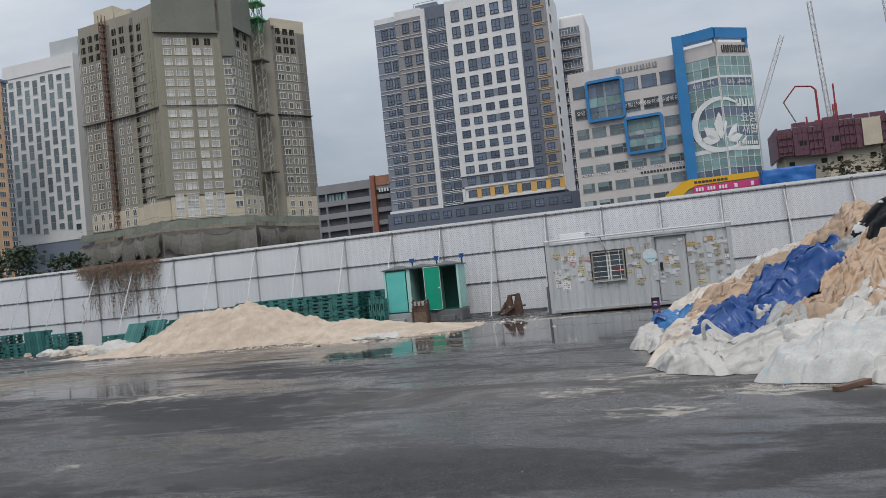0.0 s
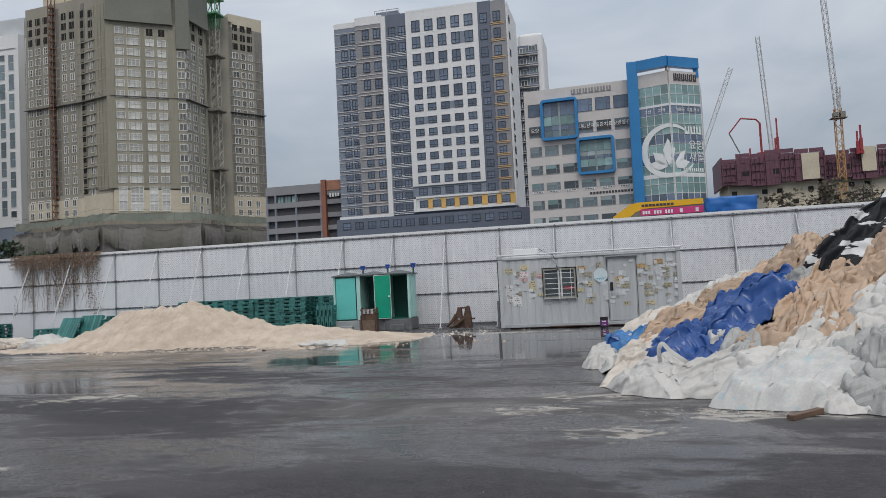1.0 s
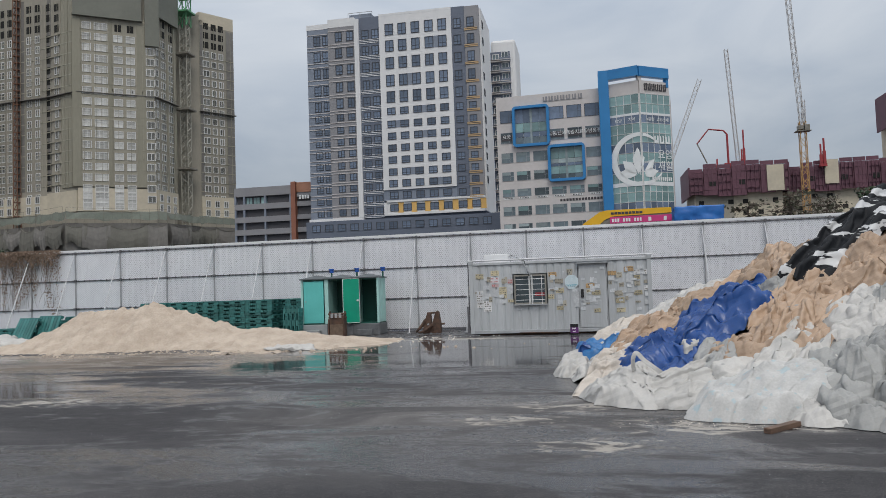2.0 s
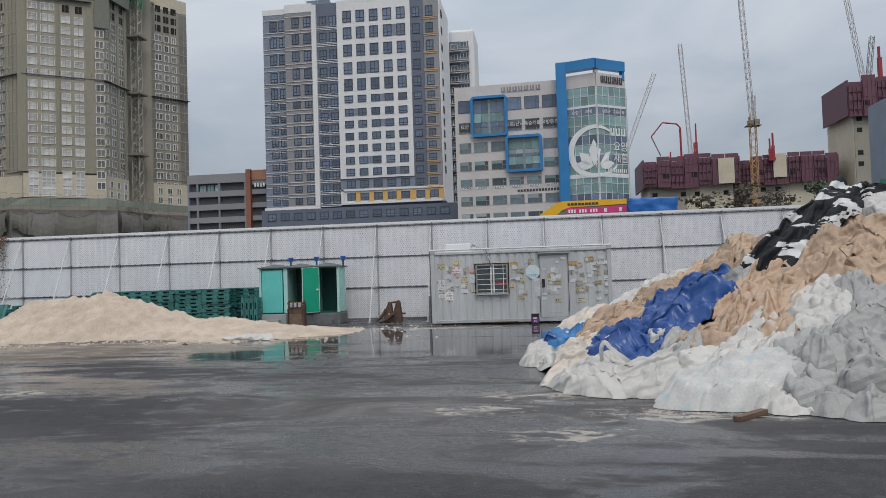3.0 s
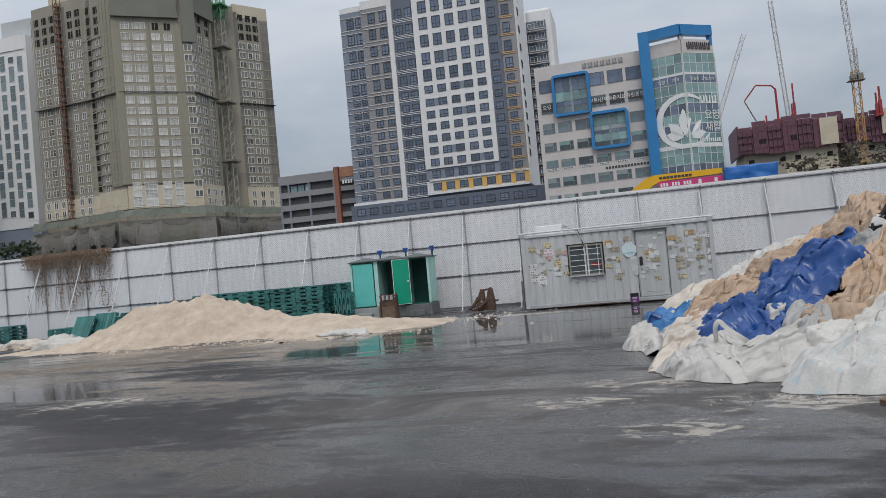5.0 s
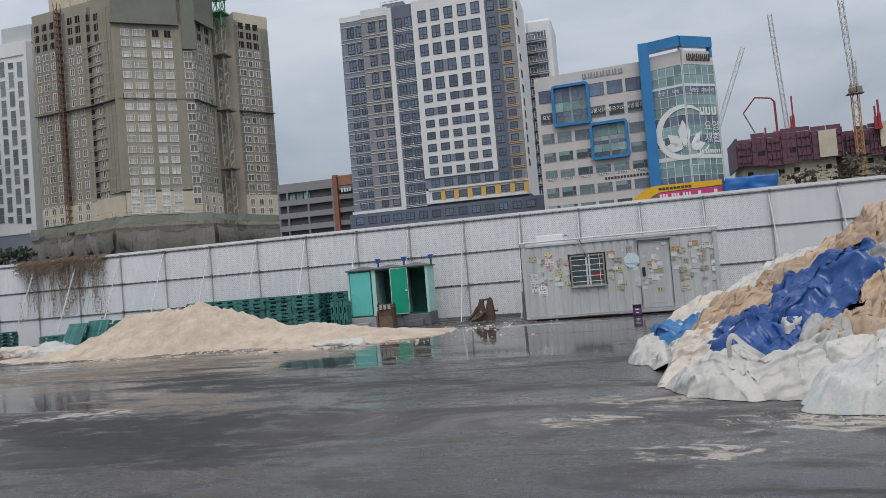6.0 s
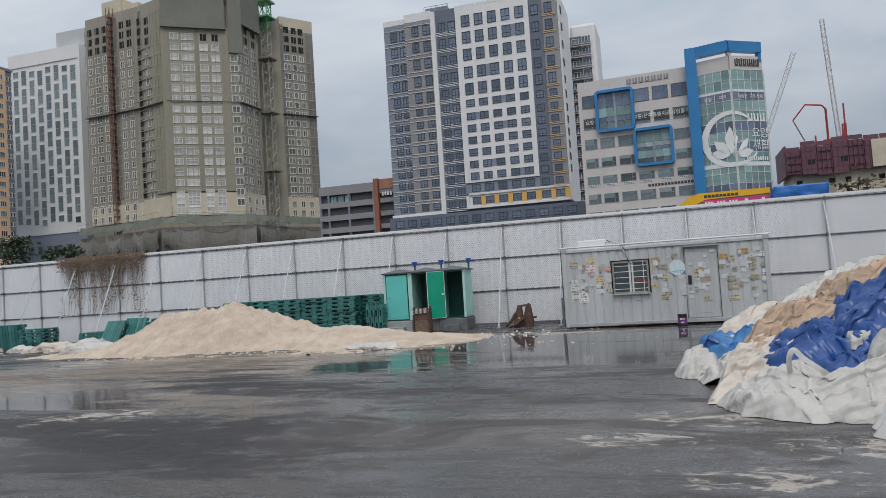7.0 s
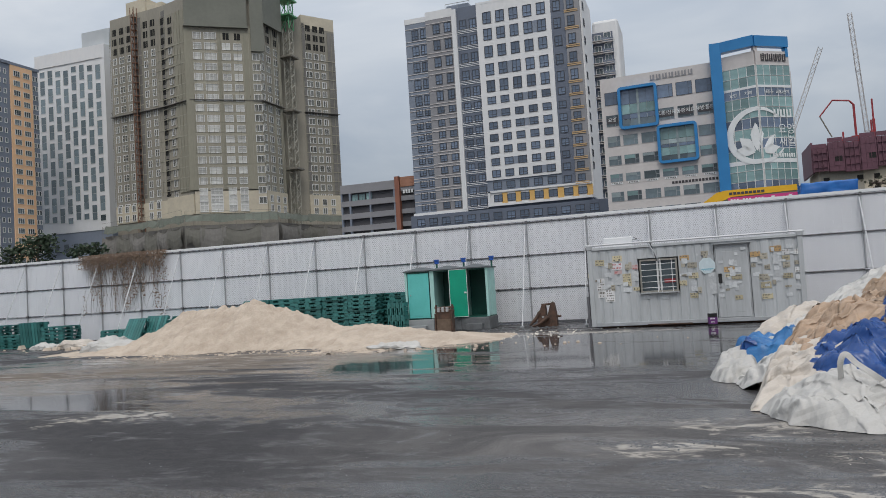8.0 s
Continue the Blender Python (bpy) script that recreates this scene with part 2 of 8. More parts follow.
CRANE_PALE = material("pale_crane_steel", (0.55, 0.53, 0.52), (0.42, 0.41, 0.40), rough=0.5, scale=1)
CRANE_ORANGE = material("orange_crane_steel", (0.50, 0.30, 0.12), (0.40, 0.23, 0.09), rough=0.5, scale=1)
CRANE_GREEN = material("green_crane_steel", (0.12, 0.36, 0.18), (0.08, 0.27, 0.13), rough=0.5, scale=1)
MAST_GREY = material("grey_mast_steel", (0.24, 0.225, 0.19), (0.15, 0.14, 0.12), rough=0.6, scale=1)
MAST_PALE = material("weathered_mast_steel", (0.40, 0.39, 0.33), (0.28, 0.27, 0.23), rough=0.6, scale=1)
HOIST_RUST = material("rust_red_hoist", (0.20, 0.10, 0.06), (0.13, 0.065, 0.04), rough=0.7, scale=1)
FRAME_DARK = material("dark_window_frame", (0.055, 0.06, 0.075), (0.045, 0.05, 0.06), rough=0.5, scale=1)
FRAME_WHITE = material("white_window_frame", (0.74, 0.74, 0.73), (0.64, 0.64, 0.63), rough=0.5, scale=1)
GLASS_DARK = glass_material("dark_window_glass", (0.165, 0.215, 0.30), rough=0.10)
GLASS_TEAL = glass_material("teal_curtain_glass", (0.27, 0.42, 0.42), rough=0.10, tints=0.3)
GLASS_SLATE = glass_material("teal_grey_window_glass", (0.20, 0.255, 0.28), rough=0.12, tints=0.3)
# whitish base colour paints the bright sky reflected in the centre windows
GLASS_SKY_BRIGHT = glass_material("sky_bright_window_glass", (0.60, 0.60, 0.57), rough=0.3, tints=0.3)
GLASS_DUSK = glass_material("unlit_window_glass", (0.20, 0.205, 0.19), rough=0.15, tints=0.5)
GLASS_PALE = glass_material("pale_grey_window_glass", (0.36, 0.43, 0.44), rough=0.15, tints=0.3)
FRAME_MID = material("grey_window_frame", (0.30, 0.31, 0.33), (0.24, 0.25, 0.27), rough=0.5, scale=1)
GLASS_GREY = glass_material("grey_green_window_glass", (0.14, 0.18, 0.20), rough=0.12, tints=0.55)
# near-black for flat sheets that stand in for the shade inside openings
OPENING_SHADE = material("painted_opening_shade", (0.018, 0.018, 0.017), (0.012, 0.012, 0.011), rough=0.9, scale=1)
WHITE_FILM = material("white_vinyl_film", (0.80, 0.82, 0.82), (0.72, 0.74, 0.74), rough=0.5, scale=1)
INK = material("dark_ink", (0.06, 0.055, 0.06), (0.045, 0.04, 0.045), rough=0.6, scale=5)


# ---- mesh building ----
class Geo:
    """Collects boxes, bars and sheets, and makes one mesh of them."""

    def __init__(self):
        self.v, self.f, self.m = [], [], []

    def face(self, pts, m=0):
        k = len(self.v)
        self.v += [tuple(p) for p in pts]
        self.f.append(tuple(range(k, k + len(pts))))
        self.m.append(m)
        return self

    def box(self, x0, x1, y0, y1, z0, z1, m=0, turn=None):
        k = len(self.v)
        pts = [(x, y, z) for z in (z0, z1) for x, y in ((x0, y0), (x1, y0), (x1, y1), (x0, y1))]
        if turn is not None:
            pts = [tuple(turn @ Vector(p)) for p in pts]
        self.v += pts
        for q in ((3, 2, 1, 0), (4, 5, 6, 7), (0, 1, 5, 4), (1, 2, 6, 5), (2, 3, 7, 6), (3, 0, 4, 7)):
            self.f.append(tuple(k + i for i in q))
            self.m.append(m)
        return self

    def bar(self, a, b, r, n=6, m=0, r2=None):
        a, b = Vector(a), Vector(b)
        d = (b - a).normalized()
        s = d.cross(Vector((0, 0, 1)) if abs(d.z) < 0.9 else Vector((1, 0, 0))).normalized()
        u = d.cross(s)
        k = len(self.v)
        r2 = r if r2 is None else r2
        for p, rad in ((a, r), (b, r2)):
            for i in range(n):
                t = 2 * math.pi * i / n
                self.v.append(tuple(p + s * (rad * math.cos(t)) + u * (rad * math.sin(t))))
        for i in range(n):
            j = (i + 1) % n
            self.f.append((k + i, k + j, k + n + j, k + n + i))
            self.m.append(m)
        self.f += [tuple(range(k + n - 1, k - 1, -1)), tuple(range(k + n, k + 2 * n))]
        self.m += [m, m]
        return self

    def prism(self, outline, z0, z1, m=0):
        """An upright prism on an outline given counter-clockwise."""
        n, k = len(outline), len(self.v)
        self.v += [(x, y, z0) for x, y in outline] + [(x, y, z1) for x, y in outline]
        for i in range(n):
            j = (i + 1) % n
            self.f.append((k + i, k + j, k + n + j, k + n + i))
            self.m.append(m)
        self.f += [tuple(range(k + n - 1, k - 1, -1)), tuple(range(k + n, k + 2 * n))]
        self.m += [m, m]
        return self

    def mesh(self, name, mats, smooth=False):
        me = bpy.data.meshes.new(name)
        me.from_pydata(self.v, [], self.f)
        for m in mats:
            me.materials.append(m)
        me.polygons.foreach_set("material_index", self.m)
        if smooth:
            me.polygons.foreach_set("use_smooth", [True] * len(self.f))
        me.update()
        return me

    def part(self, name, mats, parent=None, label="", smooth=False, bevel=0.0):
        ob = new(name, self.mesh(name, mats if isinstance(mats, (list, tuple)) else [mats], smooth))
        if parent is not None:
            ob.parent = parent
        if bevel:
            mod = ob.modifiers.new("bevel", "BEVEL")
            mod.width, mod.segments, mod.limit_method = bevel, 2, "ANGLE"
        return tagged(ob, label)


def empty(name, x, y, z, label, category, group="", kind="", rz=0):
    ob = new(name)
    ob.matrix_world = pose(x, y, z, 0, 0, rz)
    return tagged(ob, label, category, group, kind)


def put(name, mesh, parent, m, label=""):
    """One more object on a shared mesh, under a parent, at a local pose."""
    inner = None
    if isinstance(mesh, tuple):
        mesh, inner = mesh
    ob = new(name, mesh)
    ob.parent = parent
    ob.matrix_local = m
    if inner is not None:
        pane = new("pane", inner)
        pane.parent = ob
    return tagged(ob, label)

# ---- ground ----
def ground_material():
    m = bpy.data.materials.new("wet_asphalt")
    m.use_nodes = True
    n, l = m.node_tree.nodes, m.node_tree.links
    p = n["Principled BSDF"]
    geo = n.new("ShaderNodeNewGeometry")

    def node(kind, **inputs):
        q = n.new(kind)
        for k, v in inputs.items():
            q.inputs[k].default_value = v
        return q

    def maths(op, a, b=None, c=None, clamp=False):
        q = n.new("ShaderNodeMath")
        q.operation, q.use_clamp = op, clamp
        for i, v in enumerate((a, b, c)):
            if v is None:
                continue
            if isinstance(v, (int, float)):
                q.inputs[i].default_value = v
            else:
                l.new(v, q.inputs[i])
        return q.outputs[0]

    def noise_tex(scale, detail, stretch=(1, 1, 1), rot=0.0, rough=0.55, distort=0.0):
        mp = n.new("ShaderNodeMapping")
        mp.inputs["Scale"].default_value, mp.inputs["Rotation"].default_value = stretch, (0, 0, radians(rot))
        l.new(geo.outputs["Position"], mp.inputs["Vector"])
        t = node("ShaderNodeTexNoise", Scale=scale, Detail=detail, Roughness=rough, Distortion=distort)
        l.new(mp.outputs["Vector"], t.inputs["Vector"])
        return t.outputs["Fac"]

    def blob(cx, cy, rx, ry, rot=0.0):
        """1 at the middle of an ellipse, 0 at its edge, negative outside."""
        mp = n.new("ShaderNodeMapping")
        mp.vector_type = "TEXTURE"
        mp.inputs["Location"].default_value, mp.inputs["Rotation"].default_value = (cx, cy, 0), (0, 0, radians(rot))
        mp.inputs["Scale"].default_value = (rx, ry, 1)
        l.new(geo.outputs["Position"], mp.inputs["Vector"])
        ln = n.new("ShaderNodeVectorMath")
        ln.operation = "LENGTH"
        l.new(mp.outputs["Vector"], ln.inputs[0])
        return maths("SUBTRACT", 1.0, ln.outputs["Value"])

    def most(values):
        out = values[0]
        for v in values[1:]:
            out = maths("MAXIMUM", out, v)
        return out

    def step(value, low, high):
        q = node("ShaderNodeMapRange")
        q.interpolation_type = "SMOOTHSTEP"
        q.inputs["From Min"].default_value, q.inputs["From Max"].default_value = low, high
        l.new(value, q.inputs["Value"])
        return q.outputs[0]

    def mix(fac, a, b):
        q = n.new("ShaderNodeMixRGB")
        for i, v in enumerate((fac, a, b)):
            if isinstance(v, tuple):
                q.inputs[i].default_value = (*v, 1)
            else:
                l.new(v, q.inputs[i])
        return q.outputs["Color"]

    patches = noise_tex(0.55, 7, (0.6, 1.2, 1), 14, 0.62, 0.9)
    broad = noise_tex(0.22, 5, (0.55, 1.5, 1), 10, 0.6, 0.5)
    streak = noise_tex(0.8, 5, (0.28, 1.7, 1), 10, 0.6, 0.8)
    grit = noise_tex(48, 4, rough=0.7)
    coarse = noise_tex(16, 5, rough=0.65)
    fine = noise_tex(5, 6, rough=0.65)
    # standing water
    pool = most([blob(-1.5, -8.2, 7.5, 4.6, -8), blob(3.5, -7.0, 4.5, 3.4), blob(-13.5, -10.8, 5.0, 2.6, 10), blob(1.8, -11.5, 4.4, 4.2, 20), blob(-2.6, -12.3, 3.4, 3.6, 0), blob(-8.2, -16.2, 4.6, 2.4, -22)])
    pool = maths("ADD", pool, maths("MULTIPLY", maths("SUBTRACT", streak, 0.5), 1.9))
    water = step(pool, 0.02, 0.42)
    # damp film in soft patches
    film = step(maths("ADD", maths("MULTIPLY", patches, 0.6), maths("ADD", maths("MULTIPLY", broad, 0.55), maths("ADD", maths("MULTIPLY", maths("MAXIMUM", blob(3.5, -18.5, 4.5, 4.5), 0.0), 0.06), maths("MULTIPLY", maths("SUBTRACT", noise_tex(1.5, 6, (0.6, 1.3, 1), 8, 0.62, 0.6), 0.5), 0.34)))), 0.535, 0.635)
    # sandy run-off, its beige also painting the sand heap's reflection in the wet
    silt_and_reflection = most([blob(-9.5, -11.5, 9.0, 4.6, 6), blob(-11.0, -15.0, 6.0, 3.0, 10)])
    silt_and_reflection = step(maths("ADD", silt_and_reflection, maths("MULTIPLY", maths("SUBTRACT", streak, 0.5), 4.0)), 0.02, 0.6)
    # dried white residue
    lime = most([blob(4.35, -19.45, 0.9, 0.7), blob(4.6, -22.1, 0.9, 0.6), blob(6.2, -20.9, 1.9, 0.7), blob(-4.4, -18.9, 1.5, 0.8, 20), blob(3.6, -20.6, 1.0, 0.45, 10), blob(-1.6, -23.8, 0.4, 0.22), blob(0.7, -5.4, 4.5, 1.0)])
    lime = step(maths("ADD", lime, maths("MULTIPLY", maths("SUBTRACT", noise_tex(3.0, 7, (0.8, 1.35, 1), 5, 0.72, 1.2), 0.545), 5.2)), 0.2, 0.8)
    base = mix(step(broad, 0.40, 0.62), (0.029, 0.029, 0.033), (0.072, 0.071, 0.075))
    base = mix(maths("MULTIPLY", step(fine, 0.42, 0.6), 0.25), base, (0.085, 0.084, 0.086))
    # wet sheen beside the bags, partly painted as a paler base colour
    pale_sheen = maths("MULTIPLY", maths("MAXIMUM", blob(3.6, -19.8, 4.6, 3.6), 0.0), maths("ADD", 0.35, step(patches, 0.40, 0.58)), clamp=True)
    base = mix(maths("MULTIPLY", pale_sheen, 0.75), base, (0.20, 0.19, 0.182))
    base = mix(maths("MULTIPLY", film, 0.55), base, (0.030, 0.030, 0.034))
    base = mix(maths("MULTIPLY", step(coarse, 0.53, 0.66), 0.22), base, (0.12, 0.117, 0.117))
    base = mix(maths("MULTIPLY", step(grit, 0.55, 0.64), 0.42), base, (0.22, 0.195, 0.19))
    base = mix(maths("MULTIPLY", step(maths("SUBTRACT", 1.0, grit), 0.55, 0.64), 0.6), base, (0.02, 0.02, 0.022))
    base = mix(maths("MULTIPLY", silt_and_reflection, 0.50), base, (0.27, 0.225, 0.18))
    base = mix(maths("MULTIPLY", lime, 0.85), base, (0.40, 0.375, 0.34))
    l.new(base, p.inputs["Base Color"])
    rough = maths("SUBTRACT", 0.76, maths("ADD", maths("MULTIPLY", film, 0.56), maths("MULTIPLY", pale_sheen, 0.16)))
    rough = maths("ADD", rough, maths("MULTIPLY", maths("SUBTRACT", coarse, 0.5), 0.22))
    rough = maths("ADD", rough, maths("MULTIPLY", maths("SUBTRACT", noise_tex(0.35, 6, (0.22, 1.3, 1), 24, 0.6, 0.6), 0.5), 0.7))
    rough = maths("MULTIPLY", rough, maths("SUBTRACT", 1.0, maths("MULTIPLY", water, 0.93)), clamp=True)
    rough = maths("ADD", rough, maths("MULTIPLY", maths("MAXIMUM", lime, maths("MULTIPLY", silt_and_reflection, 0.5)), 0.35), clamp=True)
    wet = maths("MAXIMUM", film, maths("MAXIMUM", water, maths("MULTIPLY", pale_sheen, 0.6)))
    l.new(maths("SUBTRACT", maths("ADD", 0.26, maths("MULTIPLY", wet, 0.26)), maths("MULTIPLY", maths("MAXIMUM", lime, maths("MULTIPLY", silt_and_reflection, 0.8)), 0.2)), p.inputs["Specular IOR Level"])
    l.new(rough, p.inputs["Roughness"])
    height = maths("MULTIPLY", maths("ADD", maths("MULTIPLY", grit, 0.8), coarse), maths("SUBTRACT", 1.0, maths("MAXIMUM", maths("MULTIPLY", water, 0.985), maths("MULTIPLY", film, 0.7))))
    bp = n.new("ShaderNodeBump")
    bp.inputs["Strength"].default_value, bp.inputs["Distance"].default_value = 0.7, 0.015
    l.new(height, bp.inputs["Height"])
    l.new(bp.outputs["Normal"], p.inputs["Normal"])
    return m


g = Geo()
g.face([(-2500, -2500, 0), (2500, -2500, 0), (2500, 2500, 0), (-2500, 2500, 0)])
tagged(g.part("ground", ground_material()), "dark wet asphalt yard with puddles and sandy run-off", "ground", kind="structure")

# ---- fence ----
POST = 2.25
FENCE_TOP = 3.98
fence = empty("fence", 0, 0, 0, "tall white steel sheet site fence with pipe posts and braces", "fence", kind="structure")


def fence_sheet():
    """One bay: eight shallow ribs, with rows of small pressed dimples between them."""
    s = Geo()
    w, ribs = POST, 8
    step = w / ribs
    for i in range(ribs):
        x = i * step
        s.box(x + 0.012, x + step - 0.012, 0.052, 0.066, 0.10, FENCE_TOP - 0.10)
        s.box(x - 0.012, x + 0.012, 0.046, 0.062, 0.10, FENCE_TOP - 0.10)
    return s.mesh("sheet", [FENCE])


def fence_dimples():
    s = Geo()
    step = POST / 8
    for i in range(8):
        for r in range(46):
            for c in range(3):
                x = i * step + 0.07 + c * 0.075 + (0.037 if r % 2 else 0)
                z = 0.16 + r * 0.081
                if x < (i + 1) * step - 0.03:
                    s.face([(x - 0.014, 0.0505, z), (x, 0.0505, z - 0.022), (x + 0.014, 0.0505, z), (x, 0.0505, z + 0.022)])
    return s.mesh("dimples", [GALV])


sheet_mesh, dimple_mesh = fence_sheet(), fence_dimples()
post_mesh = Geo().bar((0, 0, 0), (0, 0, 3.9), 0.028, 8).box(-0.05, 0.05, -0.05, 0.05, 0, 0.012).mesh("post", [GALV])
brace_mesh = Geo().bar((0, -0.03, 3.72), (0, -1.72, 0.03), 0.026, 8).box(-0.06, 0.06, -1.80, -1.64, 0, 0.03).bar((0, -1.11, 1.35), (0, -0.02, 1.35), 0.020, 6).mesh("brace", [BRACE])
clamp_mesh = Geo().box(-0.04, 0.04, -0.05, 0.05, -0.05, 0.05).mesh("clamp", [DARK_RAIL])
FIRST, LAST = -17, 12
for i in range(FIRST, LAST):
    x = i * POST
    put("sheet", sheet_mesh, fence, pose(x, 0, 0))
    if i > -8:
        put("dimples", dimple_mesh, fence, pose(x, 0, 0))
    put("post", post_mesh, fence, pose(x, 0, 0))
    put("brace", brace_mesh, fence, pose(x - 0.05, 0, 0, 0, 0, random.uniform(-2, 2)))
    for z in (3.83, 2.59, 1.345):
        put("clamp", clamp_mesh, fence, pose(x, 0, z))
for z in (3.83, 2.59, 1.345, 0.09):
    for i in range(FIRST, LAST, 3):
        r = Geo().bar((i * POST, 0.025, z), (min(i + 3, LAST) * POST - 0.01, 0.025, z), 0.024, 6)
        for k in range(0, 24):
            xx = i * POST + 0.14 + k * 0.2812
            if xx < LAST * POST:
                r.box(xx - 0.015, xx + 0.015, 0.0, 0.05, z - 0.035, z + 0.035)
        r.part("rail", DARK_RAIL, fence)
Geo().box(FIRST * POST, LAST * POST, 0.03, 0.10, FENCE_TOP - 0.10, FENCE_TOP).part("cap", FENCE_CAP, fence)
# the other sides of the yard, never in view
for nm, box in (("wall_east", (27.0, 27.1, -70, 0)), ("wall_west", (-40, -39.9, -70, 0)), ("wall_south", (-40, 27, -70.1, -70))):
    tagged(Geo().box(*box, 0, 3.0).part(nm, FENCE), "plain white steel sheet fence closing the yard", "fence", kind="structure")

# ---- office container ----
def corrugated(s, x0, x1, z0, z1, y, n, depth, m=0):
    """Upright trapezoid corrugation facing -y."""
    w = (x1 - x0) / n
    xs = []
    for i in range(n):
        a = x0 + i * w
        xs += [(a, 0), (a + 0.60 * w, 0), (a + 0.72 * w, depth), (a + 0.88 * w, depth)]
    xs.append((x1, 0))
    for (xa, da), (xb, db) in zip(xs, xs[1:]):
        s.face([(xa, y + da, z0), (xb, y + db, z0), (xb, y + db, z1), (xa, y + da, z1)], m)


CX0, CX1, CY, CZ = 0.52, 6.70, -4.0, 2.56
office = empty("container_office", CX0, CY, 0, "grey steel container office plastered with peeling stickers", "container")
L = CX1 - CX0
s = Geo()
corrugated(s, 0.14, 1.52, 0.16, 2.44, 0.03, 5, 0.024)
corrugated(s, 1.52, 2.72, 0.16, 1.02, 0.03, 4, 0.024)
corrugated(s, 1.52, 2.72, 2.10, 2.44, 0.03, 4, 0.024)
corrugated(s, 2.72, 3.74, 0.16, 2.44, 0.03, 4, 0.024)
corrugated(s, 4.74, L - 0.14, 0.16, 2.44, 0.03, 4, 0.024)
s.box(3.74, 4.74, 0.03, 0.06, 2.38, 2.44)
s.part("front_panel", CONTAINER, office)
s = Geo()
s.box(0.05, L - 0.05, 2.36, 2.40, 0.16, 2.44).box(0.02, 0.06, 0.1, 2.36, 0.16, 2.44).box(L - 0.06, L - 0.02, 0.1, 2.36, 0.16, 2.44)
s.part("side_panel", CONTAINER, office)
Geo().box(0.02, L - 0.02, 0.02, 2.4, 2.44, 2.50).part("roof_panel", CONTAINER_EDGE, office)
for x in (0.0, L - 0.14):
    Geo().box(x, x + 0.14, 0.0, 0.12, 0.06, 2.50).part("corner_post", CONTAINER, office, bevel=0.01)
    Geo().box(x - 0.02, x + 0.16, -0.02, 0.14, 2.46, 2.60).part("corner_casting", CONTAINER_EDGE, office, bevel=0.015)
Geo().box(0.14, L - 0.14, -0.01, 0.08, 2.44, 2.53).part("top_rail", CONTAINER, office, bevel=0.01)
Geo().bar((-0.05, 0.02, 2.60), (L + 0.05, 0.02, 2.60), 0.028, 8).part("roof_pipe", BRACE, office, "pale pipe along the roof edge")
Geo().box(0.14, L - 0.14, -0.01, 0.10, 0.06, 0.17).part("bottom_rail", CONTAINER_EDGE, office, bevel=0.01)
Geo().box(0.3, L - 0.3, 0.15, 2.2, 0.0, 0.07).part("skid", RUST, office)
Geo().box(1.7, 3.0, -0.05, 0.02, 0.055, 0.085).part("rusted_sill", RUST, office)
# door
Geo().box(3.76, 4.72, 0.0, 0.05, 0.17, 2.38).part("door_frame", CONTAINER_EDGE, office)
door = Geo().box(3.80, 4.68, -0.012, 0.03, 0.20, 2.30).part("door", CONTAINER, office, "grey steel door with stickers", bevel=0.006)
Geo().box(3.98, 4.5, -0.018, -0.010, 1.25, 2.14).box(3.98, 4.5, -0.018, -0.010, 0.34, 1.1).part("inset_panel", CONTAINER, door, bevel=0.004)
Geo().box(3.83, 3.93, -0.05, -0.012, 1.22, 1.50).part("lock_box", BLACK, door, bevel=0.01)
Geo().bar((3.88, -0.07, 1.12), (3.88, -0.012, 1.12), 0.03, 10).part("door_knob", GALV, door)
Geo().box(3.70, 4.78, -0.12, 0.02, 2.37, 2.395).part("door_canopy", CONTAINER_EDGE, office)
for z in (0.45, 2.0):
    Geo().bar((4.69, -0.02, z), (4.69, -0.02, z + 0.12), 0.014, 8).part("hinge", CONTAINER_EDGE, door)
# barred window
wx0, wx1, wz0, wz1 = 1.57, 2.68, 1.05, 2.06
win = Geo()
for a in ((wx0, wx1, wz0, wz0 + 0.05), (wx0, wx1, wz1 - 0.05, wz1), (wx0, wx0 + 0.05, wz0 + 0.05, wz1 - 0.05), (wx1 - 0.05, wx1, wz0 + 0.05, wz1 - 0.05)):
    win.box(a[0], a[1], -0.06, 0.06, a[2], a[3])
win = win.part("window", material("tan_window_frame", (0.30, 0.29, 0.26), (0.22, 0.21, 0.19), rough=0.5, scale=4), office, "barred sliding window with dusty panes")
for a in (wx0 + 0.05, (wx0 + wx1) / 2 + 0.01):
    Geo().box(a, a + 0.48, 0.030, 0.036, wz0 + 0.05, wz1 - 0.05).part("pane", GLASS_GREY, win)
for x in (wx0 + 0.50, wx0 + 0.585):
    Geo().box(x, x + 0.055, 0.0, 0.03, wz0 + 0.05, wz1 - 0.05).part("sash", FRAME_WHITE, win)
for k in range(5):
    z = wz0 + 0.14 + k * 0.18
    Geo().bar((wx0 + 0.02, -0.045, z), (wx1 - 0.02, -0.045, z), 0.010, 6).part("bar", FENCE_CAP, win)
for x in (wx0 + 0.52, wx0 + 0.62, wx1 - 0.16):
    Geo().bar((x, -0.055, wz0), (x, -0.055, wz1), 0.010, 6).part("bar", FENCE_CAP, win)
Geo().box(2.28, 2.60, 0.020, 0.026, 1.32, 1.44).part("notice", RED, win, "red notice behind the glass")
Geo().box(wx0 - 0.03, wx1 + 0.03, -0.09, 0.0, wz0 - 0.035, wz0).part("sill", CONTAINER_EDGE, win)
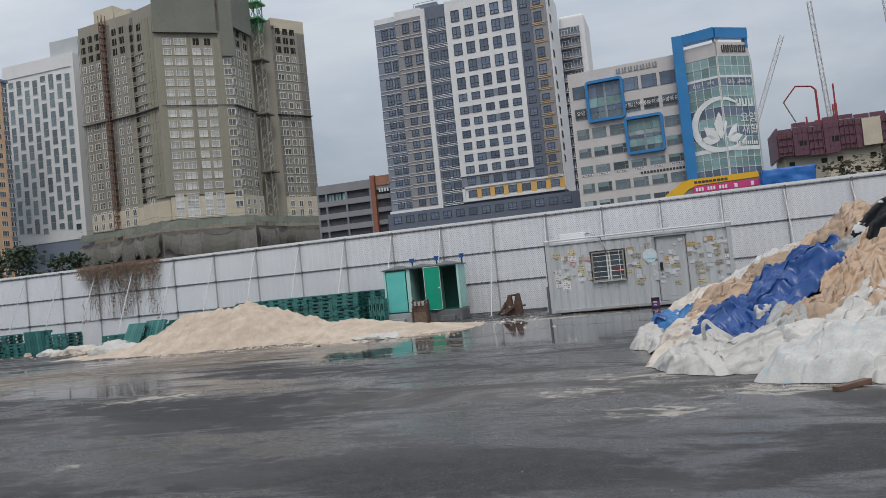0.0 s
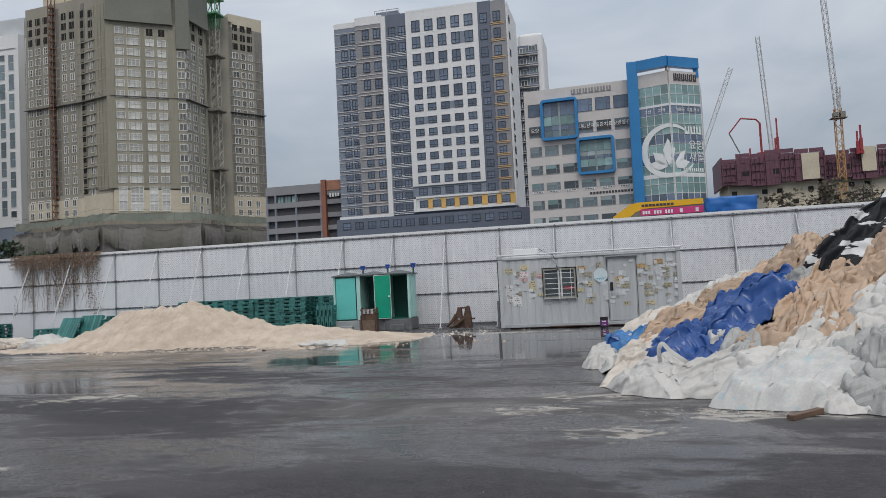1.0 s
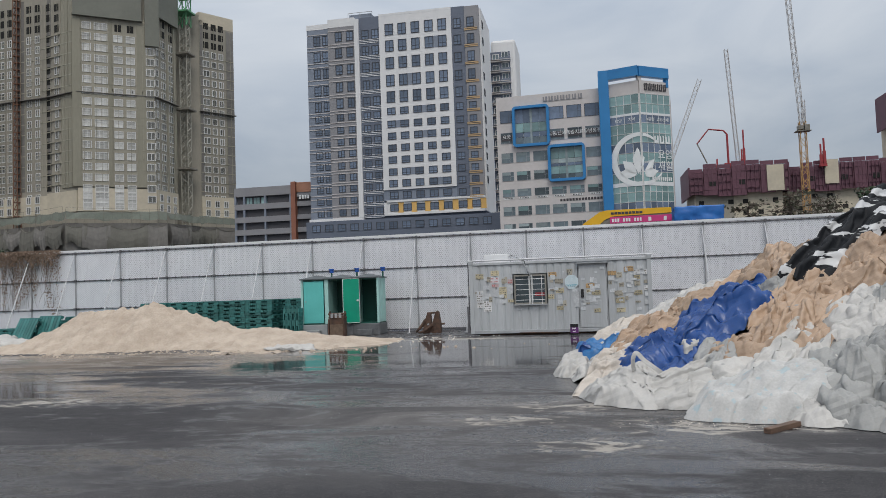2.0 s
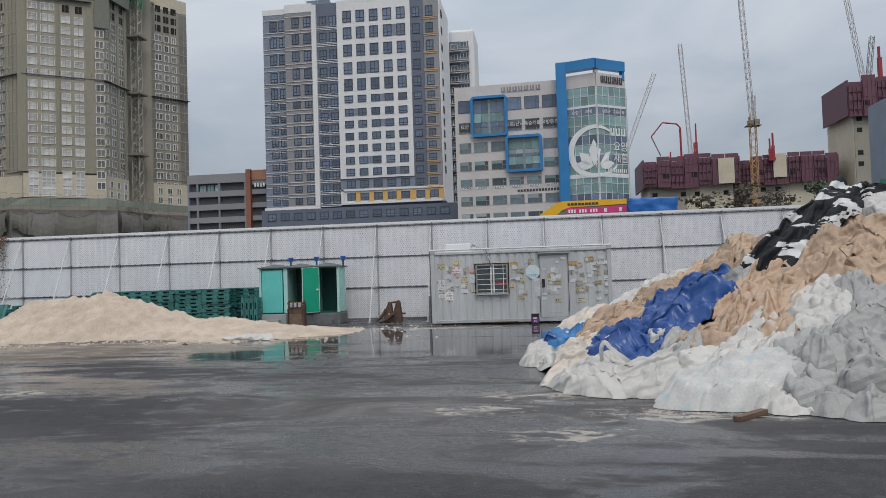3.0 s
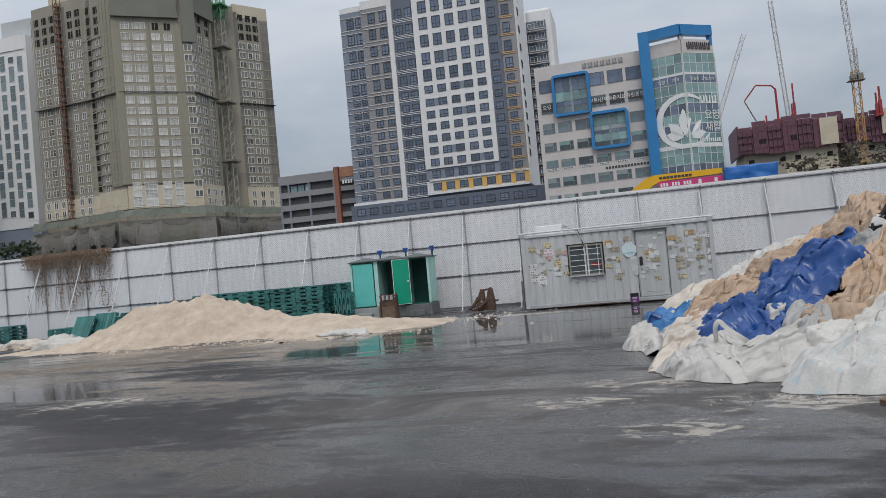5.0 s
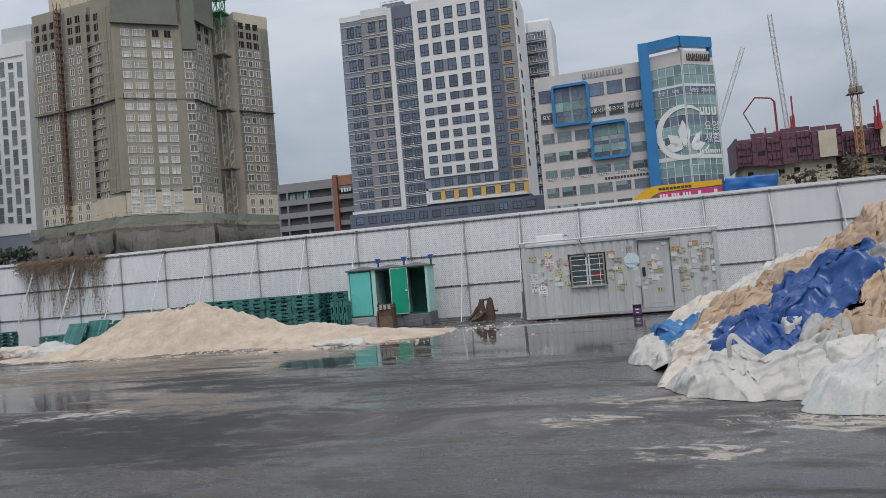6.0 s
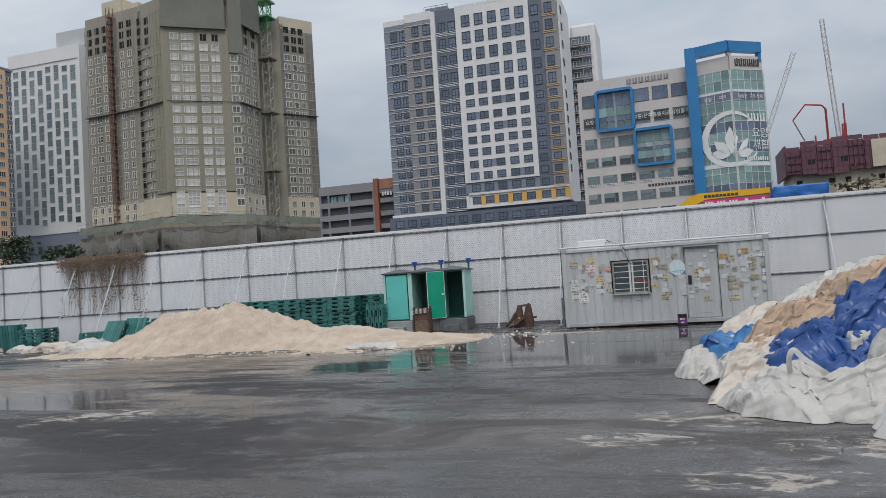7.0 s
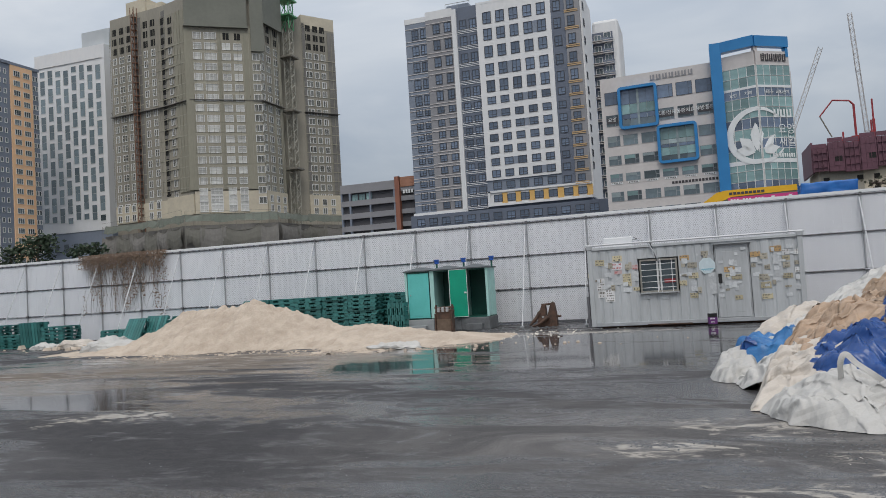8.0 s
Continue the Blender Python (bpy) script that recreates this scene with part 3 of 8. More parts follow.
# air conditioner box on the roof, with pipes
ac = empty("air_conditioner", 1.42, -3.15, 2.5, "white air conditioner unit lying on the container roof", "appliance")
Geo().box(-0.45, 0.45, -0.2, 0.2, 0, 0.34).part("body", FENCE_CAP, ac, bevel=0.02)
Geo().box(-0.38, 0.20, -0.205, -0.2, 0.05, 0.29).part("grille", FENCE_CAP, ac)
Geo().bar((0.45, -0.1, 0.25), (0.62, -0.3, 0.22), 0.018).bar((0.62, -0.3, 0.22), (0.95, -0.83, 0.07), 0.018).bar((0.95, -0.83, 0.07), (1.12, -0.94, -0.2), 0.018).bar((1.12, -0.94, -0.2), (1.26, -0.90, -0.52), 0.018).part("pipe", CONTAINER_EDGE, ac)
Geo().bar((0.5, -0.1, 0.30), (0.7, -0.35, 0.20), 0.012).bar((0.7, -0.35, 0.20), (1.05, -0.88, 0.04), 0.012).bar((1.05, -0.88, 0.04), (1.20, -0.93, -0.50), 0.012).part("cable", BLACK, ac)

# ---- portable toilets ----
def toilet(x, door_state, base, cap=True):
    t = empty("portable_toilet", x, -2.0, 0, {"closed": "teal plastic portable toilet with closed door on a pale base", "none": "teal portable toilet standing open with a dark interior", "open": "teal portable toilet with its green door swung open"}[door_state], "toilet", "row of portable toilets")
    w, d, z0, z1 = 0.49, 1.12, 0.47, 2.24
    b = Geo()
    b.prism([(-w - 0.04, -0.03), (w + 0.04, -0.03), (w + 0.04, d + 0.03), (-w - 0.04, d + 0.03)], 0, z0 - 0.02)
    b.part("base", base, t, bevel=0.03)
    Geo().box(-0.3, 0.3, -0.28, -0.03, 0, 0.24).part("step", base, t, bevel=0.02)
    Geo().box(-w, w, 0, d, z0 - 0.02, z0 + 0.02).part("floor_tray", DARK_GREEN, t)
    for sx in (-1, 1):
        Geo().box(min(sx * w, sx * (w - 0.03)), max(sx * w, sx * (w - 0.03)), 0.05, d, z0, z1).part("side_wall", [PALE_TEAL, DARK_GREEN], t)
        Geo().box(min(sx * w, sx * (w - 0.028)) + (-0.03 if sx < 0 else -0.03), max(sx * w, sx * (w - 0.028)) - 0.03, 0.06, d - 0.02, z0 + 0.02, z1 - 0.01).part("lining", DARK_GREEN, t)
        for k in range(4):
            yy = 0.2 + k * 0.24
            Geo().box(sx * w - (0.0 if sx > 0 else 0.012), sx * w + (0.012 if sx > 0 else 0.0), yy, yy + 0.08, z0 + 0.1, z1 - 0.1).part("rib", PALE_TEAL, t)
        Geo().box(sx * w - 0.045, sx * w + 0.045, -0.02, 0.06, z0, z1).part("corner_post", PALE_TEAL, t, bevel=0.01)
    Geo().box(-w + 0.02, w - 0.02, d - 0.03, d, z0, z1).part("back_wall", DARK_GREEN, t)
    Geo().box(-w + 0.05, w - 0.05, -0.01, 0.05, z1 - 0.09, z1).part("lintel", DARK_GREEN, t)
    r = Geo()
    e, top = 0.56, 2.37
    a, bq, c, dd = (-e, -0.1, z1), (e, -0.1, z1), (e, d + 0.08, z1), (-e, d + 0.08, z1)
    r0, r1 = (0, 0.25, top), (0, d - 0.2, top)
    r.face([a, bq, r0]).face([bq, c, r1, r0]).face([c, dd, r1]).face([dd, a, r0, r1])
    r.box(-e, e, -0.1, d + 0.08, z1 - 0.04, z1)
    r.part("roof", ROOF_GREY, t)
    if cap:
        cp = Geo().bar((0.56, d * 0.5, 2.2), (0.56, d * 0.5, 2.48), 0.035, 10).part("vent_pipe", DARK_GREEN, t)
        Geo().bar((0.56, d * 0.5, 2.46), (0.56, d * 0.5, 2.58), 0.085, 12).bar((0.56, d * 0.5, 2.58), (0.56, d * 0.5, 2.62), 0.11, 12).part("vent_cap", BLUE_CAP, cp)
    if door_state == "closed":
        dr = Geo().box(-0.41, 0.41, -0.035, 0.0, z0 + 0.03, z1 - 0.10).part("door", TEAL, t, bevel=0.008)
        Geo().box(-0.34, 0.34, -0.042, -0.034, z0 + 0.10, z1 - 0.17).part("door_skin", TEAL, dr, bevel=0.005)
        Geo().bar((-0.31, -0.09, 1.35), (-0.31, -0.03, 1.35), 0.022, 8).part("door_knob", GALV, dr)
    if door_state == "open":
        swing = pose(-0.24, -0.05, 0, 0, 0, 192)
        Geo().box(-w + 0.03, -0.25, 0.0, 0.04, z0, z1).part("fixed_panel", PALE_TEAL, t)
        dr = new("door", Geo().box(0, 0.62, -0.02, 0.02, z0 + 0.03, z1 - 0.06).mesh("door", [GREEN_DOOR]))
        dr.parent, dr.matrix_local = t, swing
        Geo().box(-0.015, 0.0, -0.025, 0.025, z0 + 0.02, z1 - 0.05).box(0.62, 0.64, -0.025, 0.025, z0 + 0.02, z1 - 0.05).box(0, 0.62, -0.025, 0.025, z0 + 0.015, z0 + 0.03).box(0, 0.62, -0.025, 0.025, z1 - 0.06, z1 - 0.045).part("door_edge", FRAME_WHITE, dr)
        Geo().box(0.02, 0.10, 0.02, 0.06, 1.32, 1.38).part("door_latch", FRAME_WHITE, dr)
    if door_state == "none":
        Geo().box(0.25, w - 0.03, 0.0, 0.04, z0, z1).part("fixed_panel", DARK_GREEN, t)
        Geo().box(-0.02, 0.03, d - 0.06, d - 0.03, z0, z1).part("seam", PALE_TEAL, t)
        Geo().box(-0.25, 0.25, 0.55, d - 0.05, z0, z0 + 0.42).part("seat_box", DARK_GREEN, t, bevel=0.03)
    return t


toilet(-5.98, "closed", BASE_PALE)
toilet(-4.93, "none", BASE_GREY)
toilet(-3.87, "open", BASE_GREY)

# ---- far buildings ----
def window_mesh(name, w, h, frame_mat, glass_mat, cols=2, rows=1, rim=0.12, proud=0.12, low=0.0):
    """A window facing -y, centred: frame, bars and panes set back in it."""
    s = Geo()
    x, z = w / 2, h / 2
    a, b = x - rim, z - rim
    for y in (-proud, 0.02):
        s.v += [(-x, y, -z), (x, y, -z), (x, y, z), (-x, y, z), (-a, y, -b), (a, y, -b), (a, y, b), (-a, y, b)]
    for i in range(4):
        k = (i + 1) % 4
        s.f += [(i, k, 4 + k, 4 + i), (8 + i, 12 + i, 12 + k, 8 + k), (i, 8 + i, 8 + k, k), (4 + i, 4 + k, 12 + k, 12 + i)]
        s.m += [0] * 4
    for i in range(1, cols):
        c = -x + w * i / cols
        s.box(c - rim * 0.35, c + rim * 0.35, -proud + 0.01, 0.02, -z + rim, z - rim)
    for i in range(1, rows):
        c = -z + h * i / rows
        s.box(-x + rim, x - rim, -proud + 0.015, 0.02, c - rim * 0.3, c + rim * 0.3)
    if low:
        s.box(-x + rim, x - rim, -proud + 0.015, 0.02, -z + h * low - rim * 0.3, -z + h * low + rim * 0.3)
    pane = Geo().face([(-x + rim, -0.03, -z + rim), (x - rim, -0.03, -z + rim), (x - rim, -0.03, z - rim), (-x + rim, -0.03, z - rim)])
    return s.mesh(name, [frame_mat]), pane.mesh("pane", [glass_mat])


def facet_pose(a, b):
    """The pose at a whose x axis runs to b; its -y faces out."""
    return pose(a[0], a[1], 0, 0, 0, math.degrees(math.atan2(b[1] - a[1], b[0] - a[0])))


# officetel tower with the white grid
def officetel():
    X, Y = -66.6, 157.0
    t = empty("officetel_tower", X, Y, 0, "tall white and slate grey officetel tower with gridded windows", "building")
    W, D, H = 46.4, 18.0, 73.0
    body = Geo().box(0, W, 0.5, D, 0, H - 0.6).part("core_wall", SLATE, t)
    # wall fields: x0, x1, z0, z1, depth in front, material
    Geo().box(0.2, 6.2, 0.0, 0.5, 20.6, 71.4).part("grey_wall", MID_GREY, t)
    Geo().box(6.2, 13.5, -0.5, 0.5, 20.6, 71.4).part("brown_wall", BROWN_GREY, t)
    Geo().box(13.5, 14.7, -0.8, 0.5, 20.8, 73).part("pilaster", WHITE_WALL, t)
    Geo().box(14.7, 20.2, -0.1, 0.5, 20.6, 73.4).part("slate_wall", SLATE, t)
    white = Geo().box(20.2, 39.3, -0.6, 0.5, 27.5, H).part("white_wall", WHITE_WALL, t)
    Geo().box(20.2, 20.9, -0.62, 0.5, 20.9, 24.3).part("pilaster", WHITE_WALL, t)
    Geo().box(20.2, 39.3, -0.3, 0.5, 24.8, 27.5).part("slate_wall", MID_GREY, t)
    Geo().box(39.3, 42.7, -0.3, 0.5, 24.8, H + 0.6).part("slate_wall", SLATE, t)
    Geo().box(42.7, 46.4, -0.5, 0.5, 24.8, H + 0.4).part("brown_wall", BROWN_GREY, t)
    Geo().box(W, W + 0.4, 0.5, D, 21, H).part("side_wall", WHITE_WALL, t)
    Geo().box(20.9, W, -0.65, 0.5, 24.3, 24.8).box(20.9, W, -0.65, 0.5, 20.9, 21.4).part("white_band", WHITE_WALL, t)
    Geo().box(20.9, W, -0.35, 0.5, 21.4, 24.3).part("white_wall", WHITE_WALL, t)
    Geo().box(-0.1, 14.7, -0.75, 0.5, 20.2, 20.9).part("white_band", WHITE_WALL, t)
    Geo().box(-0.8, W + 8, -1.2, D, 0, 20.2).part("podium", SLATE, t)
    Geo().box(0.1, 6.2, -0.05, 3, 71.4, H - 0.2).box(6.2, 13.5, -0.55, 3, 71.4, H + 0.6).box(20.2, 39.3, -0.62, 3, H, H + 0.6).part("parapet", WHITE_WALL, t)
    Geo().box(11.5, 17.5, 2, 8, 73, 75.2).part("roof_house", MID_GREY, t)
    Geo().bar((11.3, 1.5, 75.5), (17.9, 1.5, 75.5), 0.08).bar((11.3, 1.5, 73.5), (11.3, 1.5, 75.5), 0.06).bar((17.9, 1.5, 73.5), (17.9, 1.5, 75.5), 0.06).bar((14.6, 1.5, 73.5), (14.6, 1.5, 75.5), 0.06).part("roof_rail", GALV, t)
    tall = [69.3, 65.0, 60.5, 55.9, 51.6]
    low = [47.9, 44.5, 41.4, 38.3, 35.2, 32.1, 29.1]
    big = window_mesh("window", 2.25, 3.0, FRAME_DARK, GLASS_DARK, 2, 1, low=0.35, rim=0.16)
    small = window_mesh("window", 2.25, 1.85, FRAME_DARK, GLASS_DARK, 2, 1, low=0.35, rim=0.14)
    slim_big = window_mesh("window", 1.9, 2.6, FRAME_DARK, GLASS_DARK, 2, 1, low=0.35, rim=0.16)
    slim = window_mesh("window", 1.9, 1.8, FRAME_DARK, GLASS_DARK, 2, 1, low=0.35, rim=0.14)
    blank = Geo().box(-0.62, 0.62, -0.03, 0.02, -0.92, 0.92).mesh("slate_infill", [MID_GREY])
    blank_tall = Geo().box(-0.62, 0.62, -0.03, 0.02, -1.5, 1.5).mesh("slate_infill", [MID_GREY])
    for k, z in enumerate(tall + low):
        up = k < 5
        for c, x in enumerate((22.9, 26.35, 29.85, 33.4, 36.9)):
            put("window", big if up else small, t, pose(x, -0.62, z))
        if k in (1, 11):
            put("infill", blank_tall if up else blank, t, pose(35.15, -0.61, z))
        if k in (3, 5, 7):
            put("infill", blank_tall if up else blank, t, pose(28.1 if k == 3 else 31.6, -0.61, z))
        if k in (6, 10):
            put("infill", blank_tall if up else blank, t, pose(24.6 if k == 6 else 28.1, -0.61, z))
    for k, z in enumerate(tall + low + [26.0, 22.9]):
        up = k < 5
        for x, y in ((2.95, 0.0), (5.4, 0.0), (9.1, -0.5), (12.2, -0.5), (16.3, -0.1), (18.95, -0.1)):
            put("window", slim_big if up else slim, t, pose(x, y - 0.02, z - (1.0 if up and x < 7 else 0.55)))
        if z > 24:
            put("window", slim_big if up else slim, t, pose(40.75, -0.32, z))
            put("window", slim_big if up else slim, t, pose(44.2, -0.52, z))
    for z in (26.1,):
        for x in (22.9, 26.35, 29.85, 33.4, 36.9):
            put("window", small, t, pose(x, -0.32, z))
    panel = Geo().box(-0.75, 0.75, -0.05, 0.02, -1.3, 1.3).mesh("orange_panel", [ORANGE_PANEL])
    for x in (22.9, 26.35, 29.85, 33.4, 36.9, 40.75, 44.2):
        put("window", small, t, pose(x, -0.37, 22.85))
    for x in (24.6, 28.1, 31.6, 35.15, 38.8, 42.5, 45.9):
        put("orange_panel", panel, t, pose(x, -0.36, 22.85), "orange wall panel")
    for x in [2.0 + 3.45 * i for i in range(14)]:
        put("window", small, t, pose(x, -1.22, 18.4))
    # balcony bands
    pale = Geo().box(0, 7.2, -0.12, 0.0, 0, 0.17).mesh("band", [STONE])
    short_pale = Geo().box(0, 5.9, -0.12, 0.0, 0, 0.17).mesh("band", [STONE])
    dark_pale = Geo().box(0, 5.4, -0.10, 0.0, 0, 0.14).mesh("band", [WHITE_WALL])
    ochre = Geo().box(0, 3.4, -0.16, 0.0, 0, 0.22).mesh("band", [OCHRE_LINE])
    for k, z in enumerate(tall + low + [26.0, 22.9]):
        dz = 2.05 if k < 5 else 1.45
        drop = 0.55
        put("band", pale, t, pose(6.25, -0.5, z - dz - drop))
        put("band", pale, t, pose(6.25, -0.5, z + dz - drop - 0.55))
        for q in (0, 0.42, 0.84):
            put("band", dark_pale, t, pose(14.75, -0.1, z - dz + q - drop - 0.25))
        if z > 24:
            for q in (0, 0.40):
                put("band", ochre, t, pose(42.6, -0.5, z - dz + q - 0.1), "ochre balcony band")
        put("band", short_pale, t, pose(0.25, 0.0, z - dz - drop - 0.2))
        put("band", short_pale, t, pose(0.25, 0.0, z + dz - drop - 0.9))
    # small side windows
    for k, z in enumerate(low + tall):
        put("window", slim, t, pose(W + 0.42, 3.0, z, 0, 0, 90))


officetel()


def back_tower():
    t = empty("apartment_tower", -20.0, 178.0, 0, "pale apartment tower with rounded balconies behind the officetel", "building")
    Geo().box(0, 7.0, 0, 14, 0, 71.0).part("wall", WHITE_WALL, t, bevel=0.8)
    Geo().box(-0.05, 5.4, -0.25, 0, 10, 67.5).part("window_strip", SLATE, t)
    win = window_mesh("window", 1.9, 1.7, FRAME_WHITE, GLASS_GREY, 2)
    bal = Geo().box(-1.3, 1.5, -0.9, 0, 0, 0.8).box(-1.35, 1.55, -0.98, 0, 0.8, 0.98).box(-1.35, 1.55, -0.98, 0, -0.15, 0).mesh("balcony", [MID_GREY])
    rail = Geo().box(-3.9, 1.55, -1.0, 0, 0, 0.16).box(-3.9, 1.55, -1.0, 0, 0.5, 0.62).mesh("band", [STONE])
    for k in range(18):
        z = 66 - k * 3.05
        put("window", win, t, pose(1.4, -0.27, z))
        put("balcony", bal, t, pose(4.0, -0.25, z - 1.3))
        put("band", rail, t, pose(3.9, -0.3, z - 1.5))
        put("window", win, t, pose(4.0, -0.27, z + 0.55))


back_tower()


# clinic building with the blue frame
def clinic():
    X, Y = -13.2, 126.5
    t = empty("clinic_building", X, Y, 0, "beige stone clinic building with blue frames and teal glass corner", "building")
    c0, c1, c2 = (28.9, -4.55), (34.9, -0.3), (37.2, 16.0)
    Geo().prism([(0, 0), (21.4, -1.2), (21.4, 0.5), (23.0, -1.0), c0, c1, c2, (0, 20)][:1] + [(21.6, -1.4), (23.2, -2.3), c0, c1, c2, (0, 20)], 0, 41.4).part("wall", STONE, t)
    slope = math.degrees(math.atan2(-1.4, 21.6))

    def on_front(u, out=0.03):
        return pose(u, u * (-1.4 / 21.6) - out, 0, 0, 0, slope)
    rows = [37.2, 32.7, 28.5, 24.6, 21.1, 17.3, 13.6]
    spans = [(0.8, 3.25), (3.85, 6.75), (7.45, 10.4), (11.0, 14.0), (14.65, 17.6), (18.25, 21.15)]
    meshes = {}
    blinds = random.Random(8)
    for r, z in enumerate(rows):
        h = (2.6, 2.3, 2.1, 1.9, 1.6, 1.9, 2.1)[r]
        for a, b in spans:
            w = round(b - a, 1)
            if (w, h) not in meshes:
                s = Geo()
                x, q, e = w / 2, h / 2, 0.07
                s.box(-x, x, -0.06, 0.02, q - e, q).box(-x, x, -0.06, 0.02, -q, -q + e).box(-x, -x + e, -0.06, 0.02, -q + e, q - e).box(x - e, x, -0.06, 0.02, -q + e, q - e)
                s.box(x - 0.75, x - 0.69, -0.05, 0.02, -q + e, q - e).box(x - 0.69, x - e, -0.05, 0.02, -0.03, 0.03)
                pane = Geo().face([(-x + e, -0.02, -q + e), (x - e, -0.02, -q + e), (x - e, -0.02, q - e), (-x + e, -0.02, q - e)])
                meshes[(w, h)] = s.mesh("window", [FRAME_MID if r else FRAME_DARK]), pane.mesh("pane", [GLASS_DARK if r == 0 else GLASS_GREY])
            wn_ob = put("window", meshes[(w, h)], t, on_front((a + b) / 2) @ pose(0, 0, z))
            if r not in (0, 1) and blinds.random() < 0.75:
                d = blinds.uniform(0.3, 0.6) * h
                Geo().box(-w / 2 + 0.08, w / 2 - 0.78, -0.034, -0.024, h / 2 - d, h / 2 - 0.08).part("blind", GLASS_PALE if blinds.random() < 0.6 else GLASS_TEAL, wn_ob)
    # lettered band under the sixth floor windows, and short notices
    for (a, b), words in zip(spans, ("요양", "치매재활", "뇌졸중", "교통/산재", "통증치료", "유방통증")):
        film = put("window_film", Geo().box(-(b - a) / 2 + 0.15, (b - a) / 2 - 0.15, -0.02, 0, -0.8, 0.35).mesh("window_film", [INK]), t, on_front((a + b) / 2, 0.10) @ pose(0, 0, 32.9))
        write(words, 0.95, WHITE_FILM, film, pose(0, -0.03, -0.35, 90, 0, 0))
    notice = Geo().box(-1.1, 1.1, -0.02, 0, -0.18, 0.18).mesh("notice", [WHITE_FILM])
    ink = Geo()
    for k in range(6):
        ink.box(-0.95 + k * 0.33, -0.74 + k * 0.33, -0.035, -0.02, -0.1, 0.1)
    ink = ink.mesh("lettering", [INK])
    for z in (20.0,):
        for a, b in spans:
            nt = put("notice", notice, t, on_front((a + b) / 2, 0.08) @ pose(0, 0, z))
            tagged(put("lettering", ink, nt, pose(0, 0, 0)), kind="stuff")
    big_ink = Geo()
    for k in range(7):
        big_ink.box(k * 1.2, k * 1.2 + 0.85, -0.12, 0, 0, 0.25).box(k * 1.2, k * 1.2 + 0.25, -0.12, 0, 0.25, 1.0).box(k * 1.2 + 0.5, k * 1.2 + 0.85, -0.12, 0, 0.25, 1.05)
    put("roof_lettering", big_ink.mesh("roof_lettering", [BROWN_GREY]), t, on_front(9.9, 0.02) @ pose(0, 0, 39.7))
    band = Geo()
    for k in range(14):
        band.box(k * 0.62, k * 0.62 + 0.45, -0.05, 0, 0, 0.5)
    tagged(put("lettering", band.mesh("lettering", [INK]), t, on_front(12.6, 0.02) @ pose(0, 0, 18.75)), kind="stuff")
    # two blue square frames
    for x0, z0, w, h, tiers in ((3.45, 30.55, 7.65, 8.5, ((0.0, 0.20, GLASS_GREY), (0.20, 0.34, GLASS_DARK), (0.34, 0.60, GLASS_TEAL), (0.60, 1.0, GLASS_DARK))),
                                (10.5, 22.85, 7.55, 7.6, ((0.0, 0.16, GLASS_GREY), (0.16, 0.40, GLASS_TEAL), (0.40, 0.50, GLASS_DARK), (0.50, 0.64, GLASS_PALE), (0.64, 1.0, GLASS_TEAL)))):
        d, n = 0.62, 6
        ring = []
        for cx, cz, a0 in ((w - 0.8, h - 0.8, 0), (0.8, h - 0.8, 90), (0.8, 0.8, 180), (w - 0.8, 0.8, 270)):
            for k in range(n + 1):
                g2 = radians(a0 + 90 * k / n)
                ring.append(((cx + 0.8 * math.cos(g2), cz + 0.8 * math.sin(g2)), (cx + 0.25 * math.cos(g2), cz + 0.25 * math.sin(g2))))
        f = Geo()
        for (o0, i0), (o1, i1) in zip(ring, ring[1:] + ring[:1]):
            f.face([(o0[0], -0.9, o0[1]), (i0[0], -0.9, i0[1]), (i1[0], -0.9, i1[1]), (o1[0], -0.9, o1[1])])
            f.face([(o0[0], 0, o0[1]), (o0[0], -0.9, o0[1]), (o1[0], -0.9, o1[1]), (o1[0], 0, o1[1])])
            f.face([(i0[0], -0.9, i0[1]), (i0[0], 0, i0[1]), (i1[0], 0, i1[1]), (i1[0], -0.9, i1[1])])
        fr = put("blue_frame", f.mesh("blue_frame", [BLUE_METAL]), t, on_front(x0, 0.05) @ pose(0, 0, z0), "bright blue projecting square frame")
        iw, ih = w - 2 * d + 0.2, h - 2 * d + 0.2
        for lo, hi, glaze in tiers:
            for i in range(4):
                put("curtain_glass", Geo().box(d - 0.1 + i * iw / 4 + 0.03, d - 0.1 + (i + 1) * iw / 4 - 0.03, -0.16, -0.02, d - 0.1 + lo * ih + 0.03, d - 0.1 + hi * ih - 0.03).mesh("curtain_glass", [glaze]), fr, pose(0, 0, 0))
        put("mullion", Geo().box(w / 2 - 0.22, w / 2 + 0.22, -0.3, 0, d, h - d).mesh("mullion", [GLASS_PALE]), fr, pose(0, 0, 0))
    # blue column and roof beam
    Geo().box(21.2, 23.2, -3.6, -0.6, 0, 44.3).part("blue_column", BLUE_METAL, t, "bright blue full-height column")
    front, side = facet_pose((23.2, -2.6), c0), facet_pose(c0, c1)
    lf = math.hypot(c0[0] - 23.2, c0[1] + 2.6)
    ls = math.hypot(c1[0] - c0[0], c1[1] - c0[1])
    put("blue_beam", Geo().box(-0.2, lf + 0.2, -1.0, 0.6, 42.3, 44.3).mesh("blue_beam", [BLUE_METAL]), t, front, "bright blue roof beam")
    put("blue_beam", Geo().box(-0.2, ls - 0.1, -0.6, 0.6, 42.3, 44.3).box(ls - 0.7, ls - 0.1, -0.4, 0.5, 40.5, 42.3).mesh("blue_beam", [BLUE_METAL]), t, side, "bright blue roof beam")
